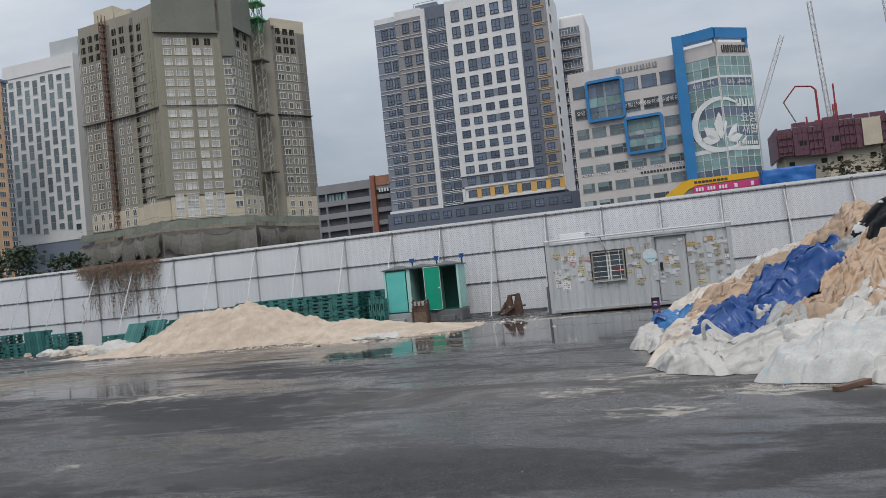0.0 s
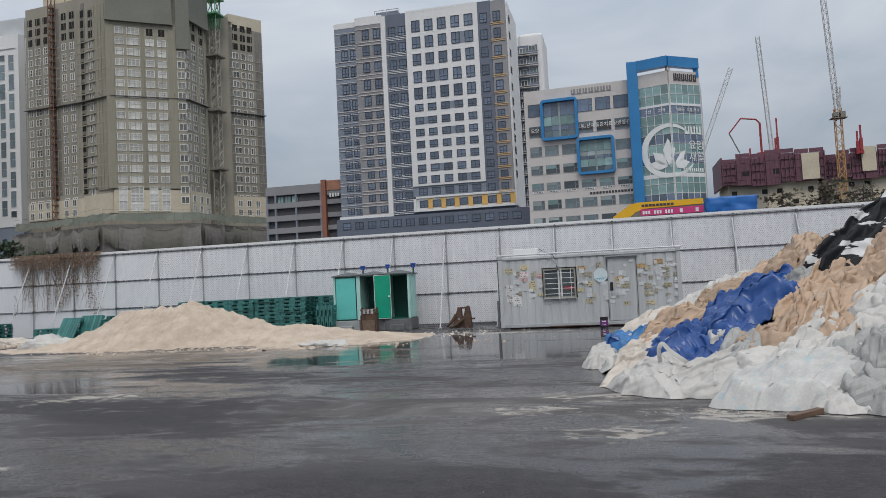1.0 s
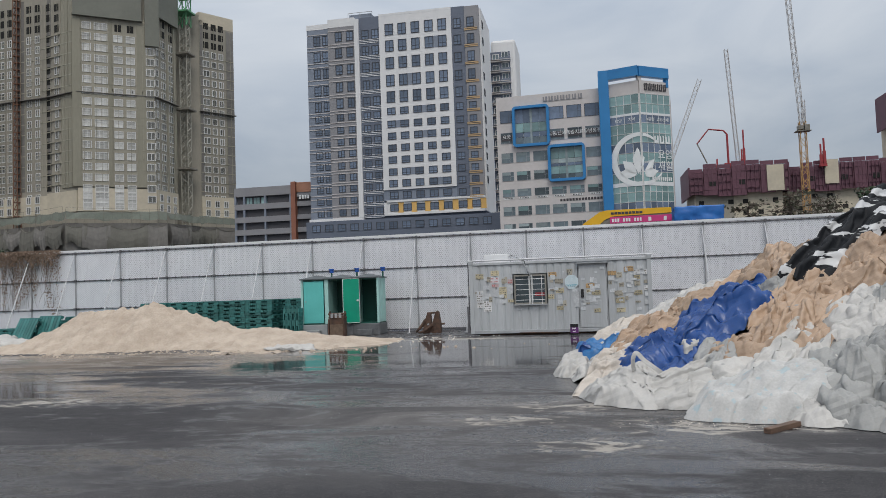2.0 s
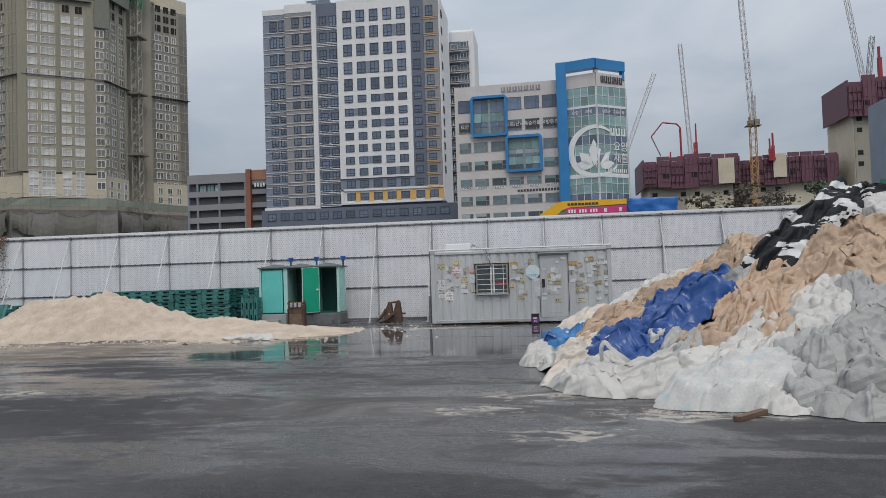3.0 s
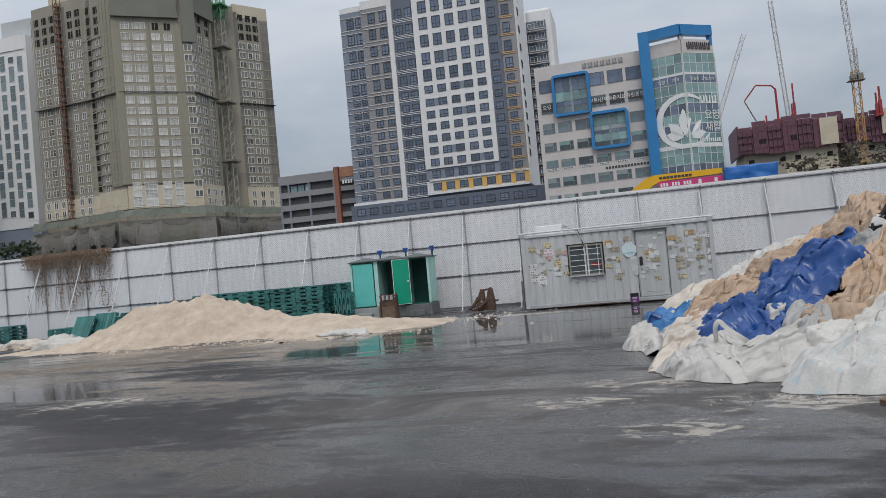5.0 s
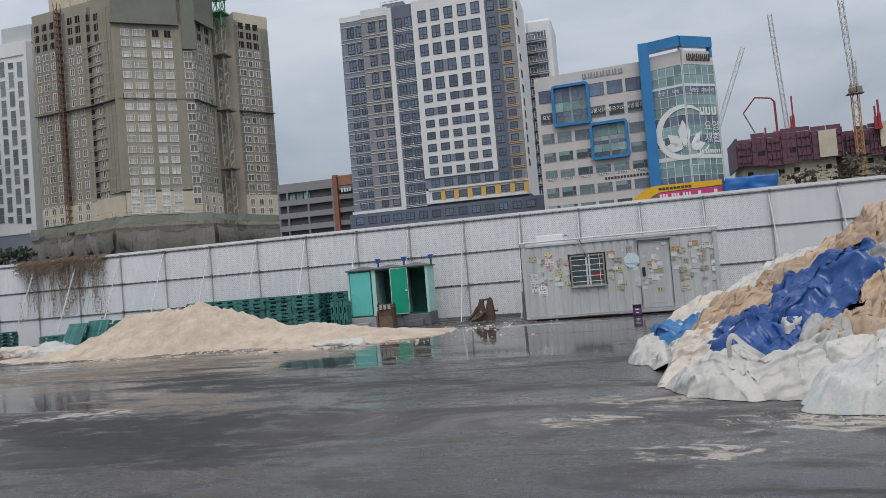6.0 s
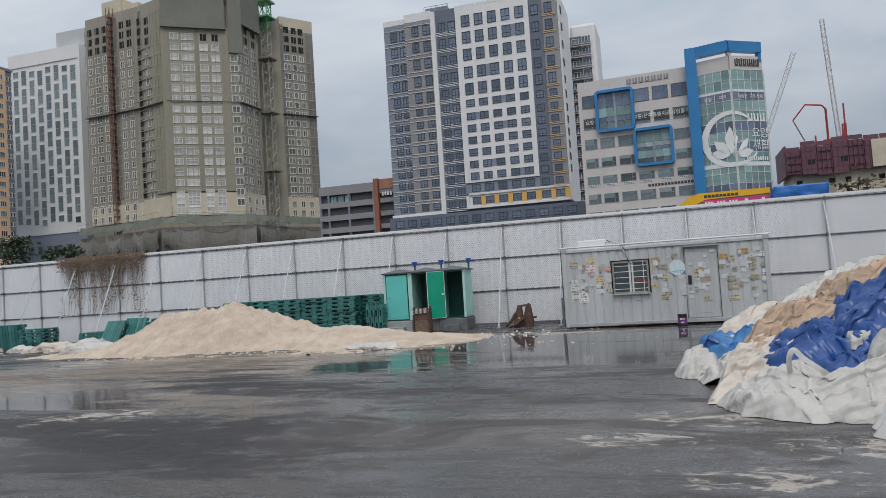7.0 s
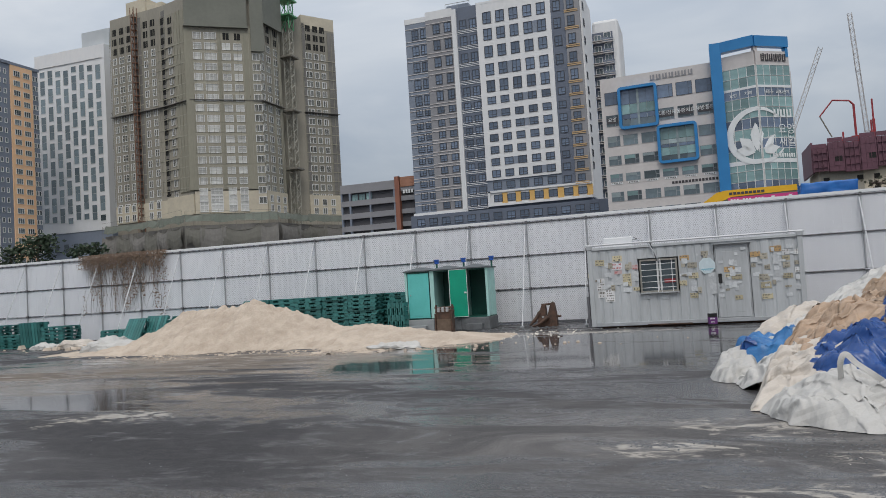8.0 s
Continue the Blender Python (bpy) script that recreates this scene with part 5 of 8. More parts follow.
# low dark parapet wall below the garage
tagged(Geo().box(-130, -66, 120, 122, 0, 13).part("retaining_wall", PODIUM), "long low concrete retaining wall behind the fence", "wall", kind="structure")


# concrete cores with maroon formwork
def core(x0, x1, y, top, skirt, conc_top, label, steps=3):
    t = empty("formwork_core", x0, y, 0, label, "building")
    W = x1 - x0
    Geo().box(2, W - 2, 2, 26, 0, conc_top + 2).part("core_wall", CREAM, t)
    Geo().box(2.3, W * 0.45, 1.6, 2.0, 0, conc_top).part("core_wall", CONCRETE, t)
    n = max(4, int(W / 4.2))
    rnd = random.Random(int(x0))
    for i in range(n):
        z1 = top - (1.3 if i == 0 else 0) + rnd.choice((0, 0, 0.5, -0.4))
        Geo().box(i * W / n + 0.05, (i + 1) * W / n - 0.05, -0.4 - 0.3 * (i % 2), 0.4, skirt + rnd.choice((0, 0.4, -0.5)), z1 - 1.6).part("form_panel", MAROON, t)
        ribs = Geo()
        for q in range(4):
            u = i * W / n + 0.3 + q * (W / n - 0.6) / 3
            ribs.box(u - 0.07, u + 0.07, -0.88, -0.3, skirt + 0.2, z1 - 1.8)
        for q in (0.2, 0.5, 0.8):
            zz = skirt + (z1 - 1.6 - skirt) * q
            ribs.box(i * W / n + 0.1, (i + 1) * W / n - 0.1, -0.84, -0.3, zz - 0.05, zz + 0.05)
        ribs.part("rib", RIB, t)
        Geo().box(i * W / n + 0.15, (i + 1) * W / n - 0.15, 0.1, 0.5, z1 - 1.4, z1).part("guard_panel", MAROON, t)
    Geo().box(-0.2, 0.4, 0, 24, skirt, top - 1).box(W - 0.4, W + 0.2, 0, 24, skirt, top - 1).box(0, W, 3, 24, top - 3, top - 2).part("form_panel", MAROON, t)
    # black sheet on the wall face, painted as the dark inside an opening
    hole = Geo().box(-0.9, 0.9, -0.06, 0, -0.8, 0.8).mesh("opening_shade", [OPENING_SHADE])
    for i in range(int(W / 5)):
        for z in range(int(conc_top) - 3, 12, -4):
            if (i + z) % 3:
                put("opening_shade", hole, t, pose(4 + i * 5, 1.55 if 4 + i * 5 < W * 0.45 else 1.95, z))
    # gaps in the formwork, their inner shade painted as black plates
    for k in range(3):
        Geo().box(W * (0.2 + 0.3 * k), W * (0.2 + 0.3 * k) + 2.2, -0.75, -0.5, skirt + 3.2, skirt + 5.0).part("form_opening_shade", OPENING_SHADE, t)
    return t


c1 = core(41.0, 74.5, 250, 42.8, 31.5, 32.5, "concrete core with maroon climbing formwork")
Geo().box(26, 31.5, -1.2, -0.8, 32.0, 41.0).part("ply_panel", CREAM, c1, "tan plywood panel")
c2 = core(75.5, 110.0, 256, 42.5, 32.0, 33.0, "concrete core with maroon climbing formwork")
Geo().box(12.0, 16.5, -1.2, -0.8, 34.0, 42.5).part("ply_panel", CREAM, c2, "tan plywood panel")
c3 = core(112.0, 136.0, 250, 67.5, 54.0, 56.0, "tall concrete core with maroon climbing formwork")


# site cranes and pump
lattice("crane_boom", (60.4, 262, 42), (58.0, 262, 87), 1.25, CRANE_PALE, "pale luffing crane boom pointing up")
cr = empty("luffing_crane", 78.6, 246, 0, "luffing tower crane with an orange mast", "crane")
cr.matrix_world = pose(78.6, 246, 0) @ Matrix.Scale(0.945, 4)
lattice("mast", (0, 0, 0), (0, 0, 58), 2.1, CRANE_ORANGE, "orange lattice mast", parent=cr)
lattice("boom", (0, 0, 57), (-2.3, 0, 104.5), 1.5, CRANE_PALE, "", parent=cr)
Geo().box(-1.6, 0.2, -1.4, 1.4, 55.0, 56.6).box(0.6, 2.3, -1.4, 1.4, 54.6, 56.8).box(-2.6, 2.8, -1.8, 1.8, 54.3, 54.6).part("slewing_cab", MAST_GREY, cr, bevel=0.2)
lattice("head", (0.6, 0, 57), (0.75, 0, 66), 1.1, CRANE_PALE, "", parent=cr)
cr2 = empty("luffing_crane", 122.5, 262, 0, "pale luffing crane boom behind a tall core", "crane")
lattice("boom", (0, 0, 68), (-5.2, 0, 104), 1.35, CRANE_PALE, "", parent=cr2)
lattice("head", (1.5, 0, 68), (3.6, 0, 85), 1.4, MAST_GREY, "", parent=cr2)
Geo().bar((0, 0, 0), (0, 0, 68), 1.1, 8).part("mast", MAST_GREY, cr2)
Geo().box(5.0, 6.4, -0.7, 0.7, 66, 77).box(5.2, 6.0, -0.5, 0.5, 77, 81).part("red_jack", RED, cr2, "red climbing jack column", bevel=0.2)
cr3 = empty("crawler_crane", 37.6, 262, 0, "pale lattice crane boom leaning behind the clinic", "crane")
lattice("boom", (-3, 0, 42), (10.5, 0, 76.5), 1.4, CRANE_PALE, "", parent=cr3)
Geo().bar((-3, 0, 0), (-3, 0, 42), 1.2, 8).part("mast", MAST_GREY, cr3)
pump = empty("concrete_pump", 55.3, 254, 40.0, "red concrete placing boom folded over the core", "crane")
Geo().bar((0.1, 0, 0), (0, 0, 13.8), 0.38, 8).part("column", RED, pump)
Geo().bar((0, 0, 13.8), (-1.2, 0, 15.2), 0.28, 8).bar((-1.2, 0, 15.2), (-6.2, 0, 16.0), 0.28, 8).part("upper_arm", RED, pump)
Geo().bar((-6.2, 0, 16.0), (-10.4, 0, 11.0), 0.24, 8).part("fore_arm", RED, pump)
Geo().bar((-10.4, 0, 11.0), (-7.2, 0, 3.6), 0.22, 8).part("hose", MAST_GREY, pump)
Geo().box(-1.4, 1.2, -0.8, 0.8, 0, 3.2).part("base", RED, pump)
for x, z0, z1, r in ((51.5, 41, 46, 0.45), (60.0, 41, 49, 0.4), (60.8, 41, 56, 0.42), (86.3, 41, 49, 0.45), (87.4, 41, 51, 0.5)):
    j = empty("climbing_jack", x, 254, z0 - 1, "red steel climbing jack column on the core", "jack")
    Geo().box(-r, r, -r, r, 0, (z1 - z0) * 0.55).box(-r * 0.6, r * 0.6, -r * 0.6, r * 0.6, (z1 - z0) * 0.55, z1 - z0).part("column", RED, j, bevel=0.1)
    Geo().box(-r * 1.3, r * 1.3, -r * 1.3, r * 1.3, 0, 1.0).part("base", RED, j)


# blue-grey building and low roofs at the edge of the yard
def blue_block():
    t = empty("office_block", 69.6, 110, 0, "blue grey clad office block with a bright blue parapet", "building")
    Geo().box(0, 22, 1.5, 20, 0, 33.0).part("wall", material("blue_grey_cladding", (0.22, 0.27, 0.33), (0.18, 0.22, 0.27), rough=0.6, scale=0.3, fine=2), t)
    Geo().box(-0.3, 22, 1.0, 6, 28.5, 36.5).part("parapet", BLUE_METAL, t, "bright blue parapet")
    Geo().box(2.0, 22, 0.4, 1.5, 0, 33.2).part("front_wall", material("grey_cladding", (0.27, 0.30, 0.34), (0.22, 0.25, 0.29), rough=0.6, scale=0.3, fine=2), t)
    win = window_mesh("window", 1.3, 2.6, FRAME_WHITE, GLASS_GREY, 1)
    for k in range(5):
        put("window", win, t, pose(1.0, 1.45, 30 - k * 4.2))
        for x in (5.6, 9.0, 12.5):
            put("window", win, t, pose(x, 0.35, 30.5 - k * 4.2))


blue_block()
shed = empty("low_shop", 56.5, 90, 0, "low white shop with a green fascia and small sign", "building")
Geo().box(0, 30, 0, 12, 0, 13.0).part("wall", WHITE_WALL, shed)
Geo().box(-2.0, 4.6, -0.3, 0, 11.0, 14.2).part("green_fascia", material("green_fascia", (0.03, 0.15, 0.10), (0.025, 0.12, 0.08), rough=0.5, scale=0.5), shed)
Geo().box(4.8, 14, -0.35, 0, 10.6, 14.4).part("white_fascia", WHITE_WALL, shed)
Geo().box(7.0, 8.6, -0.45, -0.35, 11.8, 13.4).part("sign", BLUE_METAL, shed)
roof = empty("gable_shed", 38.0, 70, 0, "low shed with a sloping white roof", "building")
Geo().prism([(0, 0), (14, 0), (14, 8), (0, 8)], 0, 8.6).part("wall", WHITE_WALL, roof)
Geo().face([(-1, -0.5, 8.6), (9, -0.5, 11.4), (9, 9, 11.4), (-1, 9, 8.6)]).face([(9, -0.5, 11.4), (15, -0.5, 9.6), (15, 9, 9.6), (9, 9, 11.4)]).face([(-1, -0.5, 8.6), (15, -0.5, 9.6), (9, -0.5, 11.4)]).part("roof", FENCE_CAP, roof)

# roadside board and tarpaulin just behind the fence
board = empty("roadside_board", 4.2, 30, 0, "yellow arched roadside board with a pink banner", "sign")
Geo().face([(0, 0, 6.0), (0, 0, 6.35), (1.35, 0, 7.25), (1.9, 0, 7.36), (6.75, 0, 7.36), (6.75, 0, 6.95), (2.3, 0, 6.85), (1.7, 0, 6.6), (1.0, 0, 6.0)]).part("arch", YELLOW, board)
Geo().box(0.9, 6.72, 0.05, 0.3, 5.6, 7.0).part("back_panel", MAST_GREY, board)
Geo().box(2.1, 6.74, -0.08, 0.02, 6.3, 6.80).part("banner", PINK, board)
s = Geo()
for k in range(11):
    if k not in (3, 7):
        s.box(2.25 + k * 0.21, 2.39 + k * 0.21, -0.1, -0.08, 6.4, 6.66)
for k in (0, 1):
    s.box(5.0 + k * 1.15, 5.22 + k * 1.15, -0.1, -0.08, 6.38, 6.68)
s.part("lettering", WHITE_FILM, board)
s = Geo()
for k in range(9):
    s.box(2.2 + k * 0.27, 2.42 + k * 0.27, -0.03, 0.0, 7.0, 7.18)
s.part("lettering", INK, board)
board.matrix_world = pose(3.91, 90, -1.68) @ Matrix.Scale(2, 4)
for x in (1.4, 6.2):
    Geo().bar((x, 0.2, 0), (x, 0.2, 5.8), 0.08, 8).part("leg", GALV, board)


def crumpled_box(name, size, seed, mat, amp=0.08, cuts=14):
    bm = bmesh.new()
    bmesh.ops.create_cube(bm, size=1.0)
    bmesh.ops.subdivide_edges(bm, edges=bm.edges[:], cuts=cuts, use_grid_fill=True)
    off = Vector((seed * 3.7, seed * 1.3, seed * 2.1))
    for v in bm.verts:
        p = Vector((v.co.x * size[0], v.co.y * size[1], v.co.z * size[2]))
        k = 1 - 2 * abs(noise.noise(p * 1.6 + off))
        k += 0.5 * (1 - 2 * abs(noise.noise(p * 3.7 + off)))
        q = p + Vector((noise.noise(p * 1.1 + off), noise.noise(p * 1.1 - off), 0)) * amp + p.normalized() * k * amp
        v.co = q
    me = bpy.data.meshes.new(name)
    bm.to_mesh(me)
    bm.free()
    me.polygons.foreach_set("use_smooth", [True] * len(me.polygons))
    me.materials.append(mat)
    return me


tarp = empty("covered_load", 21.3, 91, -1.68, "load wrapped in a bright blue tarpaulin behind the fence", "tarpaulin")
tm = new("tarpaulin", crumpled_box("tarpaulin", (3.4, 2.2, 1.6), 4, material("bright_blue_tarpaulin", (0.02, 0.16, 0.50), (0.012, 0.10, 0.36), rough=0.45, scale=2, bump=0.2), 0.10))
tarp.matrix_world = pose(21.3, 91, -1.68) @ Matrix.Scale(2, 4)
tm.parent, tm.matrix_local = tarp, pose(0, 0, 6.45)
Geo().box(-1.6, 1.6, -1, 1, 0, 5.8).part("load", MAST_GREY, tarp)

# ---- stickers on the container ----
PAPER = {
    "Y": material("yellowed_sticker", (0.55, 0.49, 0.33), (0.42, 0.37, 0.25), rough=0.7, scale=9, random_tint=0.25),
    "O": material("orange_sticker", (0.58, 0.38, 0.18), (0.46, 0.30, 0.14), rough=0.7, scale=9, random_tint=0.2),
    "T": material("tan_sticker", (0.40, 0.37, 0.30), (0.32, 0.30, 0.25), rough=0.7, scale=9, random_tint=0.2),
    "W": material("white_sticker", (0.72, 0.72, 0.72), (0.58, 0.58, 0.58), rough=0.7, scale=9, random_tint=0.1),
    "R": material("white_notice_paper", (0.72, 0.70, 0.72), (0.60, 0.58, 0.60), rough=0.7, scale=9),
    "K": material("pinkish_sticker", (0.56, 0.42, 0.42), (0.46, 0.34, 0.34), rough=0.7, scale=9),
    "P": material("faded_sticker_remains", (0.60, 0.62, 0.63), (0.47, 0.49, 0.51), rough=0.7, scale=14, spread=0.2, random_tint=0.12),
}
FADED_INK = material("faded_print", (0.17, 0.16, 0.14), (0.12, 0.115, 0.10), rough=0.7, scale=9)
FADED_RED = material("faded_red_print", (0.50, 0.16, 0.16), (0.42, 0.13, 0.13), rough=0.7, scale=9)
sticker_rand = random.Random(11)


sticker_count = [0]


def sticker(x, z, w, h, kind):
    """A thin sheet with rough edges and short bars of print."""
    s = Geo()
    r = sticker_rand
    h = max(h, 0.06)
    sticker_count[0] += 1
    y = (0.022 if not 3.76 < x < 4.72 else -0.024) - 0.00012 * sticker_count[0]
    a = r.uniform(-0.03, 0.03)
    n = 5
    top = [(x - w / 2 + w * i / n, z + h / 2 + r.uniform(-0.012, 0.006)) for i in range(n + 1)]
    low = [(x - w / 2 + w * i / n, z - h / 2 + r.uniform(-0.006, 0.012)) for i in range(n + 1)]
    for i in range(n):
        s.face([(low[i][0], y, low[i][1]), (low[i + 1][0], y, low[i + 1][1]), (top[i + 1][0], y, top[i + 1][1]), (top[i][0], y, top[i][1])])
    if kind != "P":
        rows = max(1, int(h / 0.075))
        for k in range(rows):
            zz = z + h / 2 - (k + 0.5) * h / rows
            xx = x - w / 2 + 0.02
            while xx < x + w / 2 - 0.05:
                ww = r.uniform(0.012, 0.04)
                if r.random() < 0.72:
                    t = h / rows * r.uniform(0.16, 0.30)
                    s.face([(xx, y - 0.00008, zz - t), (xx + ww, y - 0.00008, zz - t), (xx + ww, y - 0.00008, zz + t), (xx, y - 0.00008, zz + t)], 1)
                xx += ww + 0.014
    s.part("sticker", [PAPER[kind], FADED_RED if kind in "RK" else FADED_INK], office)


sticker(0.37, 2.05, 0.28, 0.18, "Y")
sticker(0.91, 2.15, 0.29, 0.18, "Y")
sticker(0.89, 1.91, 0.32, 0.22, "R")
sticker(0.63, 1.96, 0.24, 0.17, "P")
sticker(0.91, 1.72, 0.24, 0.12, "K")
sticker(0.36, 1.37, 0.24, 0.39, "W")
sticker(0.38, 1.06, 0.25, 0.20, "W")
sticker(0.62, 1.01, 0.29, 0.38, "W")
sticker(1.17, 1.47, 0.26, 0.39, "Y")
sticker(1.23, 1.88, 0.20, 0.15, "T")
sticker(1.44, 1.85, 0.18, 0.16, "K")
sticker(1.43, 1.58, 0.20, 0.32, "P")
sticker(1.17, 1.16, 0.25, 0.15, "P")
sticker(1.44, 1.18, 0.20, 0.11, "Y")
sticker(0.92, 1.46, 0.23, 0.26, "P")
sticker(0.65, 1.37, 0.14, 0.18, "P")
sticker(0.60, 1.66, 0.21, 0.14, "P")
sticker(1.72, 0.91, 0.19, 0.14, "P")
sticker(2.28, 0.89, 0.20, 0.14, "P")
sticker(2.90, 2.04, 0.27, 0.16, "O")
sticker(2.85, 1.83, 0.11, 0.14, "T")
sticker(3.11, 1.80, 0.28, 0.17, "T")
sticker(3.13, 1.49, 0.28, 0.17, "Y")
sticker(2.83, 1.53, 0.18, 0.08, "P")
sticker(2.82, 1.28, 0.22, 0.16, "Y")
sticker(3.11, 0.89, 0.23, 0.15, "Y")
sticker(3.13, 1.25, 0.15, 0.17, "P")
sticker(3.67, 1.34, 0.23, 0.40, "P")
sticker(3.68, 1.01, 0.16, 0.22, "P")
sticker(3.13, 1.09, 0.18, 0.14, "P")
sticker(3.92, 1.84, 0.13, 0.09, "P")
sticker(4.15, 1.61, 0.29, 0.16, "O")
sticker(4.39, 1.58, 0.16, 0.15, "P")
sticker(4.10, 1.43, 0.15, 0.11, "Y")
sticker(4.34, 1.37, 0.29, 0.15, "Y")
sticker(4.18, 1.81, 0.09, 0.08, "P")
sticker(4.36, 0.77, 0.21, 0.14, "Y")
sticker(3.91, 0.99, 0.16, 0.08, "P")
sticker(3.89, 0.84, 0.15, 0.11, "P")
sticker(4.25, 1.21, 0.42, 0.07, "P")
sticker(4.89, 2.01, 0.28, 0.15, "O")
sticker(4.85, 1.84, 0.18, 0.14, "P")
sticker(4.82, 1.69, 0.12, 0.12, "T")
sticker(5.12, 1.94, 0.20, 0.19, "T")
sticker(5.45, 2.13, 0.31, 0.17, "O")
sticker(5.44, 1.81, 0.18, 0.29, "P")
sticker(5.44, 1.57, 0.14, 0.12, "P")
sticker(5.71, 2.02, 0.20, 0.16, "W")
sticker(5.71, 1.85, 0.20, 0.14, "Y")
sticker(5.71, 1.64, 0.19, 0.17, "T")
sticker(5.72, 1.33, 0.28, 0.15, "Y")
sticker(4.88, 1.41, 0.17, 0.11, "P")
sticker(5.14, 1.32, 0.18, 0.19, "T")
sticker(5.12, 1.09, 0.29, 0.19, "Y")
sticker(5.14, 0.76, 0.29, 0.15, "Y")
sticker(5.43, 1.25, 0.22, 0.13, "P")
sticker(5.73, 0.78, 0.16, 0.11, "P")
sticker(6.02, 2.01, 0.17, 0.16, "W")
sticker(6.01, 1.69, 0.17, 0.12, "T")
sticker(6.01, 1.48, 0.17, 0.15, "W")
sticker(6.00, 1.28, 0.14, 0.15, "P")
sticker(5.99, 1.00, 0.15, 0.16, "P")
sticker(0.06, 1.67, 0.15, 0.14, "Y")
sticker(3.52, 2.11, 0.23, 0.07, "P")
sticker(3.27, 2.10, 0.06, 0.08, "P")
for _ in range(46):
    px = sticker_rand.choice((sticker_rand.uniform(0.25, 1.5), sticker_rand.uniform(2.85, 3.7), sticker_rand.uniform(4.85, 5.9), sticker_rand.uniform(3.85, 4.6)))
    sticker(px, sticker_rand.uniform(0.95, 2.2), sticker_rand.uniform(0.08, 0.22), sticker_rand.uniform(0.06, 0.2), sticker_rand.choice('PPPPTT'))
s = Geo()
s.face([(3.53 + 0.245 * math.cos(radians(22.5 + 45 * k)), 0.008, 1.76 + 0.255 * math.sin(radians(22.5 + 45 * k))) for k in range(8)])
s.face([(3.53 + 0.215 * math.cos(radians(22.5 + 45 * k)), 0.004, 1.72 + 0.13 * math.sin(radians(22.5 + 45 * k))) for k in range(4, 8)], 1)
for k in range(5):
    s.face([(3.38 + k * 0.06, 0.0, 1.60), (3.42 + k * 0.06, 0.0, 1.60), (3.42 + k * 0.06, 0.0, 1.64), (3.38 + k * 0.06, 0.0, 1.64)], 0)
s.part("octagon_sign", [material("pale_blue_sign", (0.62, 0.72, 0.76), (0.52, 0.62, 0.66), rough=0.5, scale=6), material("blue_sign_print", (0.22, 0.48, 0.58), (0.17, 0.40, 0.50), rough=0.5, scale=6)], office, "pale blue octagonal sign")
# roof edge hook and side gas board
Geo().bar((-0.03, 0.05, 2.55), (-0.03, 0.05, 0.4), 0.02, 6).part("downpipe", DARK_RAIL, office)
Geo().box(-0.10, -0.03, -0.02, 0.10, 0.08, 1.02).part("side_board", DARK_RAIL, office)

# ---- paint can ----
can = empty("paint_can", 4.09, -4.5, 0, "dark purple paint can standing in the puddle", "can")
Geo().bar((0, 0, 0), (0, 0, 0.36), 0.135, 20).part("body", BLACK, can)
Geo().bar((0, 0, 0.06), (0, 0, 0.25), 0.1375, 20).part("label_band", material("purple_label", (0.16, 0.04, 0.19), (0.12, 0.03, 0.15), rough=0.4, scale=6), can)
s = Geo()
for a0, z0, z1 in ((-118, 0.19, 0.235), (-104, 0.19, 0.235), (-90, 0.19, 0.235), (-76, 0.19, 0.235), (-110, 0.10, 0.13), (-95, 0.10, 0.13), (-82, 0.10, 0.13)):
    p, q = radians(a0), radians(a0 + 10)
    s.face([(0.139 * math.cos(p), 0.139 * math.sin(p), z0), (0.139 * math.cos(q), 0.139 * math.sin(q), z0), (0.139 * math.cos(q), 0.139 * math.sin(q), z1), (0.139 * math.cos(p), 0.139 * math.sin(p), z1)])
s.part("lettering", WHITE_FILM, can)
Geo().bar((0, 0, 0.36), (0, 0, 0.372), 0.142, 20).part("rim", GALV, can)

# ---- excavator attachments ----
def tube(line, radii, sides=8):
    """One closed tapering skin round a line of places."""
    s = Geo()
    pts = [Vector(p) for p in line]
    for i, p in enumerate(pts):
        d = (pts[min(i + 1, len(pts) - 1)] - pts[max(i - 1, 0)]).normalized()
        a = d.cross(Vector((0, 1, 0))).normalized()
        b = d.cross(a)
        s.v += [tuple(p + (a * math.cos(6.2832 * k / sides) + b * math.sin(6.2832 * k / sides)) * radii[i]) for k in range(sides)]
    for i in range(len(pts) - 1):
        for k in range(sides):
            q = (k + 1) % sides
            s.f.append((i * sides + k, i * sides + q, (i + 1) * sides + q, (i + 1) * sides + k))
    s.f += [tuple(range(sides))[::-1], tuple(range((len(pts) - 1) * sides, len(pts) * sides))]
    s.m += [0] * len(s.f)
    return s


bk = empty("excavator_bucket", -4.62, -3.2, 0, "rusty narrow excavator bucket standing on end", "bucket", rz=8)
Geo().prism([(-0.26, -0.22), (0.26, -0.22), (0.30, 0.22), (-0.30, 0.22)], 0.0, 0.82).part("shell", RUST, bk, bevel=0.02)
for x in (-0.30, 0.27):
    Geo().box(x, x + 0.035, -0.30, 0.24, 0.0, 0.70).part("cheek_plate", RUST, bk, bevel=0.01)
    Geo().prism([(x, -0.1), (x + 0.035, -0.1), (x + 0.035, 0.12), (x, 0.12)], 0.70, 0.98).part("ear", RUST, bk, bevel=0.01)
for x in (-0.2, -0.05, 0.10):
    Geo().prism([(x, -0.29), (x + 0.09, -0.29), (x + 0.09, -0.2), (x, -0.2)], 0.74, 0.90).part("tooth", GALV, bk, "worn steel tooth", bevel=0.01)
